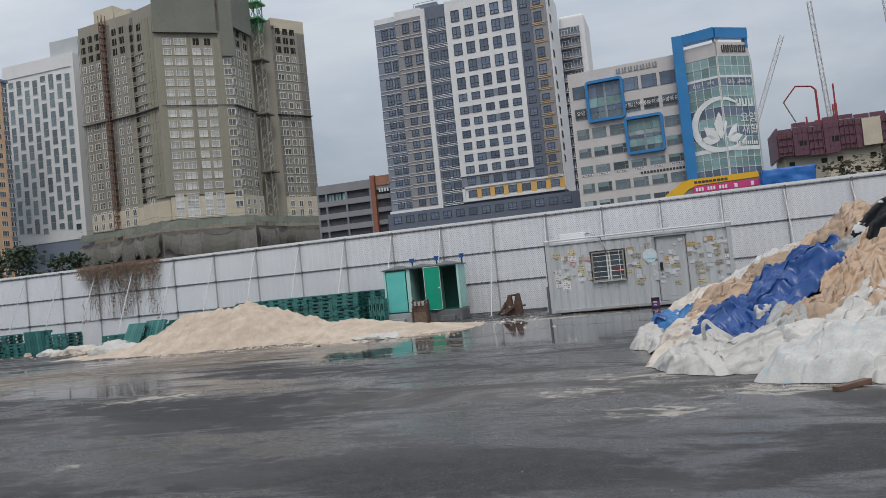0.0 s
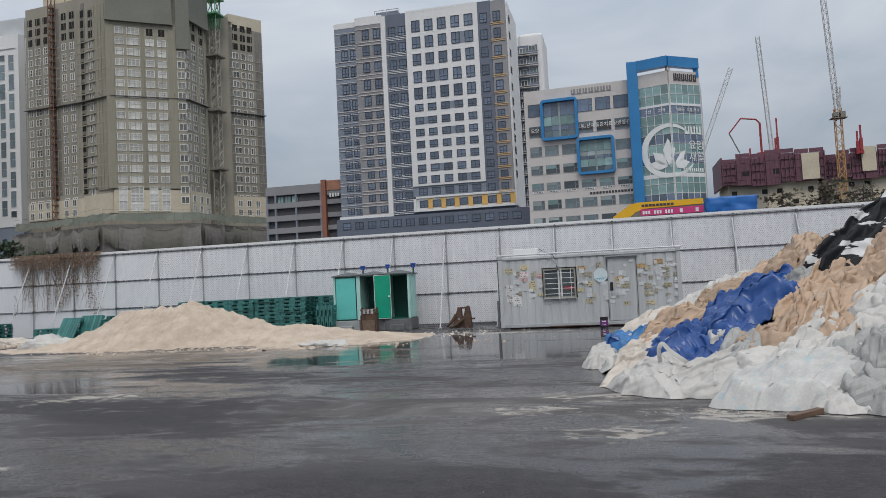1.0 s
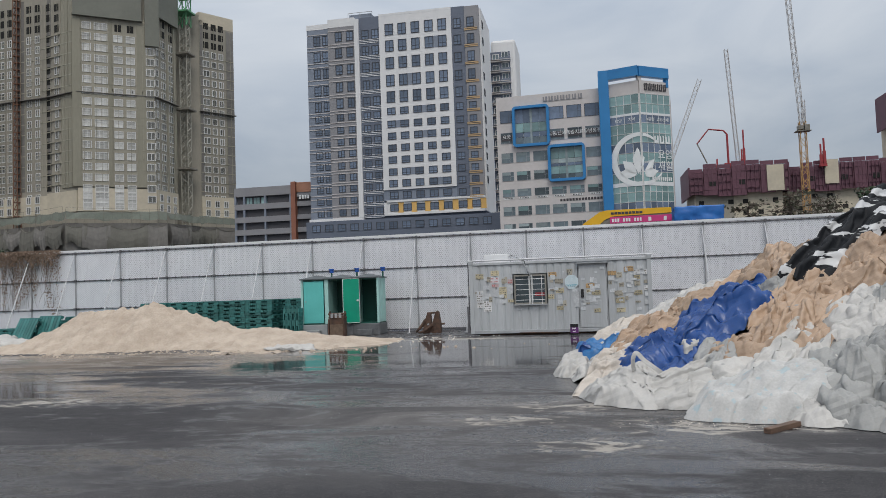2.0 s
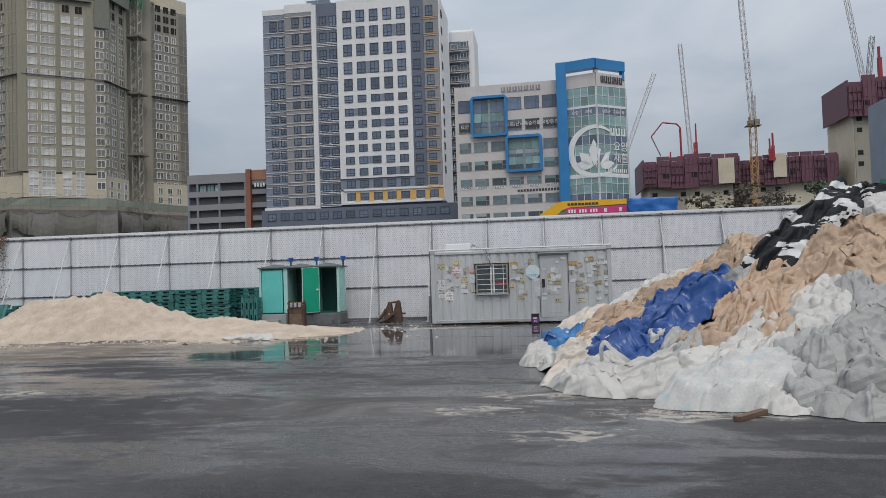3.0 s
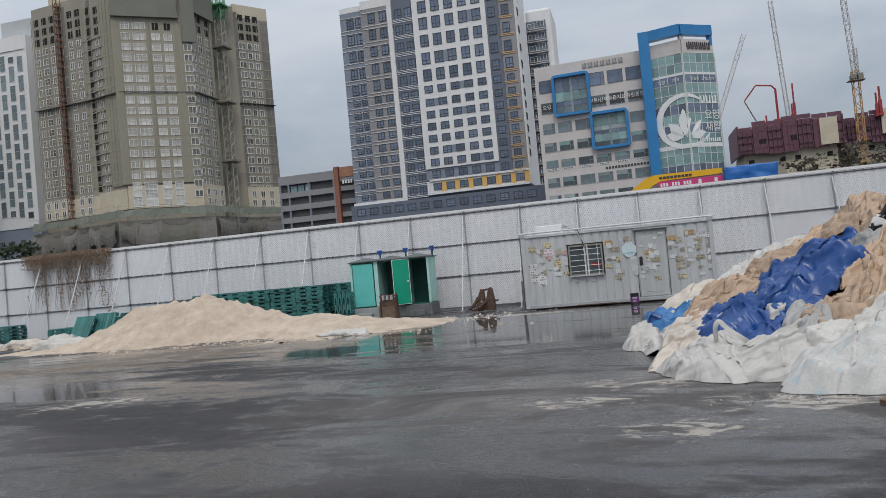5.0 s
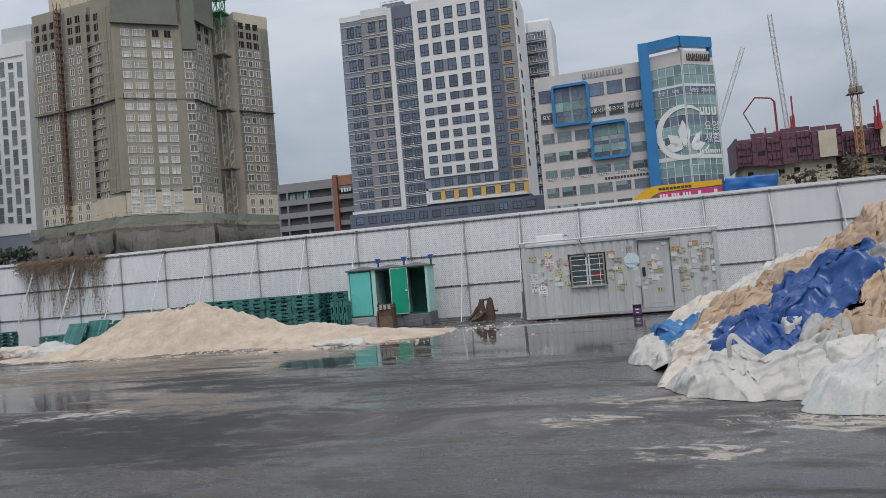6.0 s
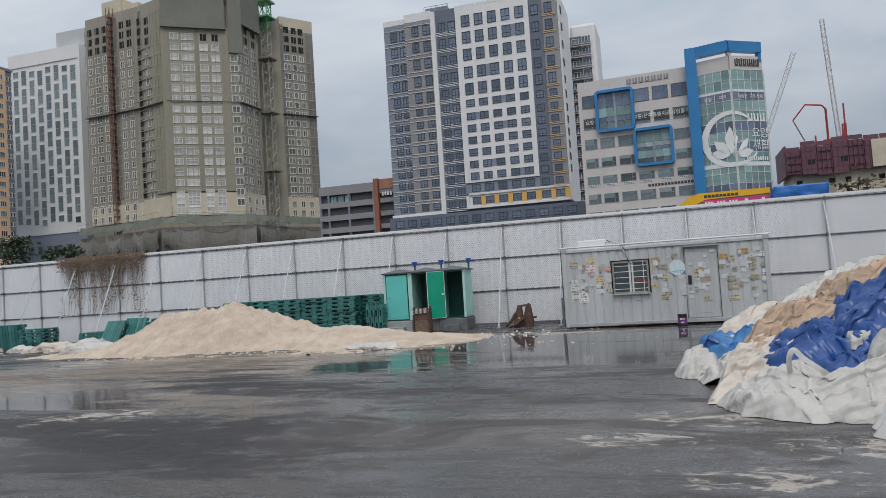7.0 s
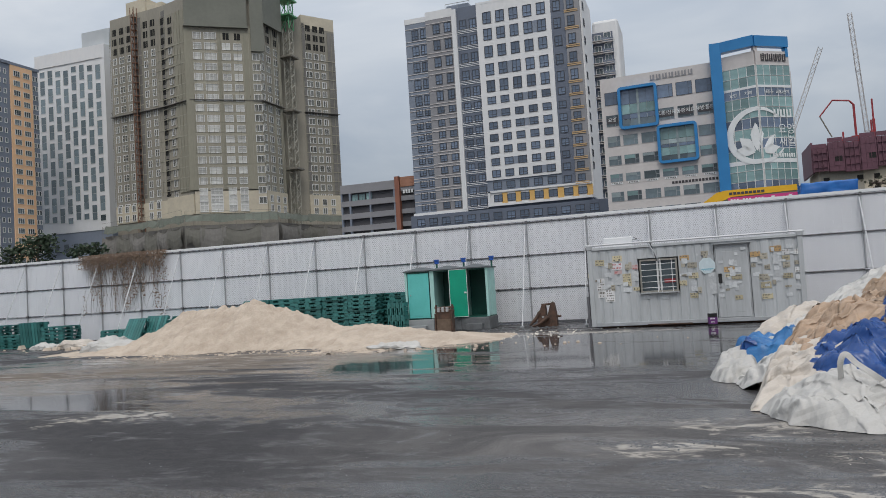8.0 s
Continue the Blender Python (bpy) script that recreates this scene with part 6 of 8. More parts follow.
Geo().bar((-0.34, 0.0, 0.88), (0.34, 0.0, 0.88), 0.04, 10).bar((-0.34, 0.05, 0.75), (0.34, 0.05, 0.75), 0.035, 10).part("pin", RUST, bk)
Geo().box(-0.24, 0.24, -0.235, -0.22, 0.08, 0.5).part("wear_plate", material("grey_worn_steel", (0.22, 0.16, 0.12), (0.12, 0.085, 0.06), rough=0.6, metal=0.4, scale=6), bk)
gr = empty("grapple_attachment", -1.5, -1.75, 0, "rusty excavator grapple lying with its ears upright", "attachment", rz=-6)
for x0, top, lean in ((-0.18, 0.98, 0.10), (0.26, 1.04, 0.06)):
    s = Geo()
    out = [(0.0, 0.0), (0.42, 0.0), (0.42, 0.40), (0.27 + lean, top - 0.06), (0.20 + lean, top), (0.12 + lean, top - 0.08), (0.02, 0.45)]
    fr, ba = [(x0 + u, -0.20, z) for u, z in out], [(x0 + u, 0.02, z) for u, z in out]
    s.face(fr).face(ba[::-1])
    for k in range(len(out)):
        m2 = (k + 1) % len(out)
        s.face([fr[m2], fr[k], ba[k], ba[m2]])
    s.part("ear_plate", RUST, gr, bevel=0.015)
Geo().bar((0.02, -0.1, 0.93), (0.56, -0.1, 0.96), 0.045, 12).bar((-0.2, 0.0, 0.42), (0.82, 0.0, 0.42), 0.045, 12).part("pin", RUST, gr)
tube([(-0.05 - 0.46 * k / 6, -0.15 - 0.1 * k / 6, 0.62 - 0.55 * (k / 6) ** 0.8) for k in range(7)], [0.085 * (1.15 - 0.1 * k) for k in range(7)]).part("claw", RUST, gr)
tube([(0.35 - 0.7 * k / 6, -0.35 - 0.05 * k / 6, 0.42 - 0.36 * math.sin(k / 6 * 1.6)) for k in range(7)], [0.075 * (1.15 - 0.1 * k) for k in range(7)]).part("claw", RUST, gr)
Geo().box(-0.1, 0.45, -0.22, 0.2, 0.0, 0.30).part("body", RUST, gr, bevel=0.04)
for x, z in ((0.1, 0.42), (0.28, 0.42)):
    Geo().bar((x, -0.27, z), (x, -0.21, z), 0.045, 10).part("bolt", GALV, gr)

gr.matrix_world = pose(-1.5, -1.75, 0, 0, 0, -6) @ Matrix.Scale(0.82, 4)

# ---- pallets ----
def pallet_meshes():
    deck = Geo().box(-0.070, 0.070, -0.55, 0.55, 0.104, 0.148)
    low = Geo().box(-0.55, 0.55, -0.06, 0.06, 0.0, 0.030).box(-0.55, 0.55, -0.055, 0.055, 0.090, 0.104)
    block = Geo().box(-0.115, 0.115, -0.06, 0.06, 0.030, 0.090)
    return deck.mesh("slat", [PALLET]), low.mesh("runner", [PALLET]), block.mesh("block", [PALLET])


DECK, LOW, BLOCK = pallet_meshes()
pallet_rand = random.Random(5)


def pallet(m, label="green plastic pallet in a stack by the fence"):
    p = new("pallet")
    p.matrix_world = m
    tagged(p, label, "pallet", "green pallets by the fence")
    for k in range(7):
        put("slat", DECK, p, pose(-0.486 + k * 0.162, 0, 0))
    for y in (-0.49, 0, 0.49):
        put("runner", LOW, p, pose(0, y, 0))
    for x in (-0.475, 0, 0.475):
        for y in (-0.49, 0, 0.49):
            put("block", BLOCK, p, pose(x, y, 0))


def pile(x, y, count, turn=0, sway=0.03):
    for k in range(count):
        r = pallet_rand
        pallet(pose(x + r.uniform(-sway, sway), y + r.uniform(-sway, sway), k * 0.15, 0, 0, turn + r.uniform(-1.5, 1.5)))


for k, c in enumerate((10, 10, 10, 10, 10)):
    pile(-12.75 + k * 1.14, -1.75 + 0.05 * (k % 2), c)
pile(-7.35, -0.85, 10)
UPRIGHT = "green plastic pallet standing on edge"
for k in range(4):
    pallet(pose(-7.15 + k * 0.19, -1.75 - 0.05 * k, 0.56, 0, 90, 0) @ pose(0, 0, 0, 0, 0, 0), UPRIGHT)
pallet(pose(-24.3, -2.2, 0.58, 96, 0, 4), UPRIGHT)
pallet(pose(-24.1, -2.0, 0.58, 96, 0, 4), UPRIGHT)
pile(-23.0, -1.9, 6, 3)
pile(-25.6, -1.7, 4, 2)
pile(-26.9, -1.6, 7, 5, 0.08)
pile(-28.1, -1.8, 6, -8, 0.1)
pile(-29.4, -2.0, 5, 6, 0.1)
pile(-20.3, -1.3, 4, 2)
pile(-19.1, -1.3, 4, -3)
pile(-17.9, -1.1, 6, 1)
pile(-16.7, -1.1, 7, 0)
pile(-15.5, -1.2, 7, 0)
pallet(pose(-18.5, -2.4, 0.50, 62, 0, -12), "green plastic pallet leaning against a stack")
pallet(pose(-17.6, -2.2, 0.56, 66, 0, -6), "green plastic pallet leaning against a stack")
pallet(pose(-27.9, -3.0, 0.42, 50, 0, 20), "green plastic pallet leaning against a stack")
crate = empty("wooden_crate", -26.6, -3.0, 0, "broken brown board crate lying among pallets", "crate", rz=4)
Geo().box(-0.75, 0.75, 0.0, 0.05, 0.05, 0.62).part("back_board", CRATE, crate)
Geo().box(-0.75, 0.75, -0.75, 0.05, 0.0, 0.05).part("bottom_board", CRATE, crate)
for x in (-0.77, -0.02, 0.73):
    Geo().box(x, x + 0.05, -0.75, 0.0, 0.05, 0.55).part("divider", CRATE, crate)
Geo().box(-0.75, 0.02, -0.80, -0.75, 0.02, 0.48).part("front_board", CRATE, crate)
jug = empty("plastic_drum", -29.2, -3.0, 0, "yellow plastic drum lying beside stacked pallets", "drum")
Geo().bar((-0.3, 0, 0.75), (0.3, 0.1, 0.75), 0.24, 16).part("body", YELLOW, jug)
Geo().box(-0.4, 0.4, -0.35, 0.35, 0, 0.52).part("board_box", CRATE, jug)

# ---- sand heap ----
def ridge(x):
    knots = ((-19.5, 0.0), (-17.2, 0.06), (-15.4, 0.32), (-14.5, 0.62), (-13.2, 1.25), (-12.2, 1.33), (-11.2, 1.40), (-10.4, 1.52), (-9.2, 1.22), (-8.0, 0.86), (-7.0, 0.50), (-6.1, 0.56), (-5.2, 0.42), (-3.4, 0.20), (-2.2, 0.10), (-1.4, 0.0))
    for (xa, za), (xb, zb) in zip(knots, knots[1:]):
        if xa <= x <= xb:
            k = (x - xa) / (xb - xa)
            k = k * k * (3 - 2 * k)
            return za + (zb - za) * k
    return 0.0


def sand_height(x, y):
    h = ridge(x)
    crest = -6.0 + 0.25 * noise.noise(Vector((x * 0.5, 0, 3)))
    fwd = 2.0 + 0.25 * math.sin(x * 0.9) + 0.35 * noise.noise(Vector((x * 0.8, 5, 1))) + (0.9 if -6.5 < x < -3 else 0)
    d = (crest - y) / fwd if y < crest else (y - crest) / 1.9
    if d >= 1.25:
        return -0.05
    prof = max(0.0, 1 - d) ** 1.0 if d > 0.22 else 1 - d * 0.9 - (0.22 - d) * 0.1
    toe = (0.05 * max(0.0, 1.25 - d)) * min(1.0, h * 8)
    z = h * max(0.0, prof) + toe - 0.02
    rough = 0.10 * noise.noise(Vector((x * 1.3, y * 1.3, 0))) + 0.05 * noise.noise(Vector((x * 3.4, y * 3.4, 7))) + 0.03 * noise.noise(Vector((x * 8, y * 8, 2))) + 0.02 * noise.noise(Vector((x * 17, y * 17, 5)))
    rough += 0.07 * max(0.0, 1 - abs(x + 11.3) / 2.6) * (0.5 - 2 * abs(noise.noise(Vector((x * 3.1, y * 2.2, 21))))) + 0.05 * noise.noise(Vector((x * 5.5, y * 5.5, 13)))
    gully = -0.07 * abs(noise.noise(Vector((x * 2.4, y * 0.5, 9))))
    return z + (rough + gully) * min(1.0, h * 1.2 + 0.15)


g = Geo()
nx, ny = 420, 150
xs = [-19.3 + 18.2 * i / nx for i in range(nx + 1)]
ys = [-9.8 + 6.0 * j / ny for j in range(ny + 1)]
g.v = [(x, y, sand_height(x, y)) for y in ys for x in xs]
g.f = [(j * (nx + 1) + i, j * (nx + 1) + i + 1, (j + 1) * (nx + 1) + i + 1, (j + 1) * (nx + 1) + i) for j in range(ny) for i in range(nx)]
g.m = [0] * len(g.f)
tagged(g.part("sand_heap", SAND, smooth=True), "long heap of pale beige de-icing sand on wet asphalt", "sand heap", kind="stuff")


# ---- crumpled cloth ----
def tri(a):
    return np.abs((a - np.floor(a)) * 2 - 1) * 2 - 1


def crumple(name, mat, rx, ry, rz, seed, fold=0.07, detail=5, floor=None, lumps=0.30, gather=1.0):
    """A slumped bag: a lumpy body broken into flat facets and sharp creases that fade in and out."""
    bm = bmesh.new()
    bmesh.ops.create_icosphere(bm, subdivisions=detail + 1, radius=1.0)
    me = bpy.data.meshes.new(name)
    bm.to_mesh(me)
    bm.free()
    rnd = random.Random(seed)
    off = Vector((rnd.uniform(-50, 50), rnd.uniform(-50, 50), rnd.uniform(-50, 50)))
    n = len(me.vertices)
    c = np.empty(n * 3)
    me.vertices.foreach_get("co", c)
    c = c.reshape(n, 3)
    size = (rx + ry + rz) / 3
    p = np.sign(c) * np.abs(c) ** 0.82 * (rx, ry, rz)
    f1, f2 = 1.0 / size, 2.3 / size
    low = np.empty(n)
    warp = np.empty((n, 3))
    masks = np.empty((n, 3))
    for i in range(n):
        v = Vector(p[i])
        low[i] = lumps * noise.noise(v * f1 + off) + 0.16 * noise.noise(v * f2 - off)
        warp[i] = noise.noise_vector(v * 2.0 + off)
        masks[i] = noise.noise_vector(v * 1.7 - off)
    p = p * (1 + low)[:, None]
    q = p + warp * 0.20
    total = np.zeros(n)
    for k in range(12):
        d = np.array([rnd.gauss(0, 1), rnd.gauss(0, 1), rnd.gauss(0, 1)])
        d /= np.linalg.norm(d)
        freq = (1.2, 1.6, 2.2, 2.9, 3.4, 4.0, 4.8, 5.6, 6.6, 7.8, 9.2, 11.0)[k] * rnd.uniform(0.85, 1.15)
        amp = 1.6 / freq ** 0.75
        m = np.clip(0.55 + 1.7 * (masks[:, k % 3] * (1 if k % 2 else -1)), 0, 1.3)
        total += amp * m * tri(freq * (q @ d) + rnd.random())
    # long soft pleats running down from the crown
    ang = np.arctan2(c[:, 1], c[:, 0]) * rnd.choice((3, 4, 5)) + 2.0 * warp[:, 0]
    total += 0.5 * gather * np.abs(np.sin(ang)) * (1 - np.abs(c[:, 2])) ** 0.5
    total = np.clip(total, -2.6, 2.6)
    p = p + c * (fold * 1.45 * total)[:, None]
    p[:, 2] -= 0.10 * rz * (c[:, 0] ** 2 + c[:, 1] ** 2)
    if floor is not None:
        under = p[:, 2] < floor
        p[under, 2] = floor
        p[under, :2] *= 1.06
    me.vertices.foreach_set("co", p.ravel())
    me.polygons.foreach_set("use_smooth", [True] * len(me.polygons))
    me.materials.append(mat)
    me.update()
    return me


def patched_material(name, a, b, scale, low, high, stretch, rough):
    """Cloth of colour a with torn patches of colour b."""
    m = material(name, a, tuple(c * 0.7 for c in a), rough=rough, scale=3, bump=0.3)
    n, l = m.node_tree.nodes, m.node_tree.links
    co, mp, tx, rg, mx = n.new("ShaderNodeTexCoord"), n.new("ShaderNodeMapping"), n.new("ShaderNodeTexNoise"), n.new("ShaderNodeMapRange"), n.new("ShaderNodeMixRGB")
    mp.inputs["Scale"].default_value = stretch
    mp.inputs["Rotation"].default_value = (0, radians(38), 0)
    tx.inputs["Scale"].default_value, tx.inputs["Detail"].default_value = scale, 3
    rg.inputs["From Min"].default_value, rg.inputs["From Max"].default_value = low, high
    l.new(co.outputs["Object"], mp.inputs["Vector"])
    l.new(mp.outputs["Vector"], tx.inputs["Vector"])
    l.new(tx.outputs["Fac"], rg.inputs["Value"])
    p = n["Principled BSDF"]
    old = p.inputs["Base Color"].links[0].from_socket
    l.new(rg.outputs[0], mx.inputs[0])
    l.new(old, mx.inputs[1])
    mx.inputs[2].default_value = (*b, 1)
    l.new(mx.outputs["Color"], p.inputs["Base Color"])
    return m


BLACK_WHITE = patched_material("black_sheet_torn_over_white", (0.014, 0.016, 0.020), (0.55, 0.56, 0.57), 2.4, 0.55, 0.57, (0.45, 1.0, 2.2), 0.65)
BLACK_WHITE.node_tree.nodes["Principled BSDF"].inputs["Specular IOR Level"].default_value = 0.2
PRINTED = patched_material("printed_white_bag", (0.53, 0.53, 0.52), (0.36, 0.44, 0.47), 9.0, 0.60, 0.64, (1, 1, 1), 0.55)
wrinkled(BLACK_WHITE, 0.4, 0.02, 0.3)
wrinkled(PRINTED, 0.6, 0.02, 0.25)
LABELS = {
    "white_bag": "crumpled white woven bulk bag in the heap",
    "clear_bag": "grey translucent crumpled bag in the heap",
    "tan_bag": "crumpled tan woven bulk bag in the heap",
    "brown_bag": "soiled brown crumpled bulk bag in the heap",
    "cream_bag": "slumped cream woven bulk bag in the heap",
    "blue_tarpaulin": "crumpled dark blue tarpaulin lying over bags",
    "plastic_scrap": "light blue plastic scrap between white bags",
    "black_sheet": "black plastic sheet torn over white bags",
}


# ---- heap of discarded bags ----
TOE = ((3.1, -13.4), (3.8, -14.0), (4.35, -16.0), (4.6, -18.0), (4.75, -19.4), (5.5, -19.4), (6.1, -20.3), (6.9, -20.9), (8.1, -21.3), (9.8, -21.5), (11.5, -21.6))
RIDGE = ((4.2, -12.2, 0.0), (5.0, -13.0, 0.45), (5.7, -13.4, 0.95), (6.3, -13.5, 1.30), (6.9, -13.6, 1.50), (7.4, -14.0, 1.70), (8.2, -14.5, 2.1), (9.0, -14.8, 2.40), (10.0, -15.2, 2.85), (11.2, -15.6, 2.9), (12.5, -16.0, 2.7))


def heap_stations():
    """Places on the slope between the heap's toe and its ridge, and on the ground round it."""
    out = []
    for (tx, ty), (rx, ry, rz) in zip(TOE, RIDGE):
        for v in (-0.3, -0.15, 0.0, 0.14, 0.28, 0.42, 0.56, 0.7, 0.85, 1.0, 1.12, 1.25, 1.4, 1.6):
            if v <= 0:
                z = 0.0
            elif v <= 1:
                z = rz * (1 - (1 - v) ** 1.3)
            else:
                z = rz * max(0.0, 1 - (v - 1) * 1.9)
            out.append((tx + (rx - tx) * v, ty + (ry - ty) * v, z))
    return np.array(out)


STATIONS = heap_stations()


def heap_height(x, y):
    """Height of the heap's body over the ground, smoothed between the stations."""
    x, y = np.asarray(x, float), np.asarray(y, float)
    d = (x[..., None] - STATIONS[:, 0]) ** 2 + (y[..., None] - STATIONS[:, 1]) ** 2
    w = np.exp(-d / 0.32)
    return np.maximum(0.0, (w * STATIONS[:, 2]).sum(-1) / (w.sum(-1) + 0.004) * 1.04 - 0.09)


def lattice_value(i, j, seed):
    """A fixed random value between -1 and 1 for each corner of a lattice."""
    a = np.sin(i * 127.1 + j * 311.7 + seed * 74.7) * 43758.5453
    return (a - np.floor(a)) * 2 - 1


def facets(x, y, size, seed):
    """Flat triangles of about that size that meet in sharp creases, between -1 and 1."""
    a = seed * 2.4
    x, y = x * math.cos(a) - y * math.sin(a), x * math.sin(a) + y * math.cos(a)
    x, y = x + 0.30 * size * np.sin(y * 2.1 / size + seed), y + 0.30 * size * np.sin(x * 1.7 / size + 2 * seed)
    u, v = x / size - y / (size * 1.732), y * 1.1547 / size
    i, j = np.floor(u), np.floor(v)
    u, v = u - i, v - j
    h00, h10 = lattice_value(i, j, seed), lattice_value(i + 1, j, seed)
    h01, h11 = lattice_value(i, j + 1, seed), lattice_value(i + 1, j + 1, seed)
    low = h00 + (h10 - h00) * u + (h01 - h00) * v
    high = h11 + (h01 - h11) * (1 - u) + (h10 - h11) * (1 - v)
    return np.where(u + v < 1, low, high)


def ease(v, low, high):
    k = np.clip((v - low) / (high - low), 0, 1)
    return k * k * (3 - 2 * k)


def drape(seed, n=104, squeeze=0.80, span=2.6, steps=90):
    """A woven sheet with more cloth than room, let fall on an uneven bed: it buckles into folds. Returns its places over the bed."""
    rng = np.random.RandomState(seed)
    d = span / (n - 1)
    a = np.linspace(-span / 2, span / 2, n)
    x, y = np.meshgrid(a, a, indexing="ij")
    lie = rng.uniform(0, 3.14)
    one, two = (squeeze * rng.uniform(0.80, 0.92), rng.uniform(0.94, 0.985)) if seed % 2 else (rng.uniform(0.76, 0.82), rng.uniform(0.86, 0.92))
    c, s = math.cos(lie), math.sin(lie)
    gu, gv = (x * c + y * s) * one, (y * c - x * s) * two
    p = np.stack([gu * c - gv * s, gu * s + gv * c, np.full_like(x, 0.06)], -1)
    for _ in range(16):
        w, t, f = rng.uniform(6, 20), lie + rng.normal(0, 0.35), rng.uniform(0, 6.28)
        p[..., 2] += 0.22 / w * np.sin(w * (x * math.cos(t) + y * math.sin(t)) + f) * np.sin(0.16 * w * (y * math.cos(t) - x * math.sin(t)) + 2 * f)
    p += rng.normal(0, 0.003, p.shape)
    old = p.copy()
    anchor = p[..., :2].copy()

    def hold(u, v, rest, k, only_push=False):
        e = v - u
        ln = np.sqrt((e * e).sum(-1, keepdims=True)) + 1e-9
        off = (ln - rest) / ln
        if only_push:
            off = np.minimum(off, 0)
        e *= 0.5 * k * off
        u += e
        v -= e

    for _ in range(steps):
        vel = (p - old) * 0.92
        old = p.copy()
        p += vel
        p[..., 2] -= 0.0005
        p[..., :2] += 0.05 * (anchor - p[..., :2])
        for _ in range(4):
            for s0 in (0, 1):
                m = (n - s0) // 2
                hold(p[s0:s0 + 2 * m:2], p[s0 + 1:s0 + 2 * m:2], d, 0.9)
                hold(p[:, s0:s0 + 2 * m:2], p[:, s0 + 1:s0 + 2 * m:2], d, 0.9)
                hold(p[s0:s0 + 2 * m:2, :-1], p[s0 + 1:s0 + 2 * m:2, 1:], d * 1.414, 0.5)
                hold(p[s0:s0 + 2 * m:2, 1:], p[s0 + 1:s0 + 2 * m:2, :-1], d * 1.414, 0.5)
            for gap in (2, 3):
                for s0 in range(gap):
                    m = (n - gap - s0) // (2 * gap)
                    e0 = s0 + 2 * gap * m
                    hold(p[s0:e0:2 * gap], p[s0 + gap:e0 + gap:2 * gap], gap * d, 0.16, True)
                    hold(p[:, s0:e0:2 * gap], p[:, s0 + gap:e0 + gap:2 * gap], gap * d, 0.16, True)
            under = p[..., 2] < 0
            p[..., 2] = np.where(under, 0.0, p[..., 2])
        old[under, :2] = p[under, :2] - 0.4 * (p[under, :2] - old[under, :2])
    return p


DRAPES = [drape(k + 1) for k in range(9)]


def cloth_at(p, i, j):
    """Places of a draped sheet between its knots."""
    n = p.shape[0]
    i, j = np.clip(i, 0, n - 1.001), np.clip(j, 0, n - 1.001)
    i0, j0 = np.floor(i).astype(int), np.floor(j).astype(int)
    fi, fj = (i - i0)[..., None], (j - j0)[..., None]
    return (p[i0, j0] * (1 - fi) + p[i0 + 1, j0] * fi) * (1 - fj) + (p[i0, j0 + 1] * (1 - fi) + p[i0 + 1, j0 + 1] * fi) * fj


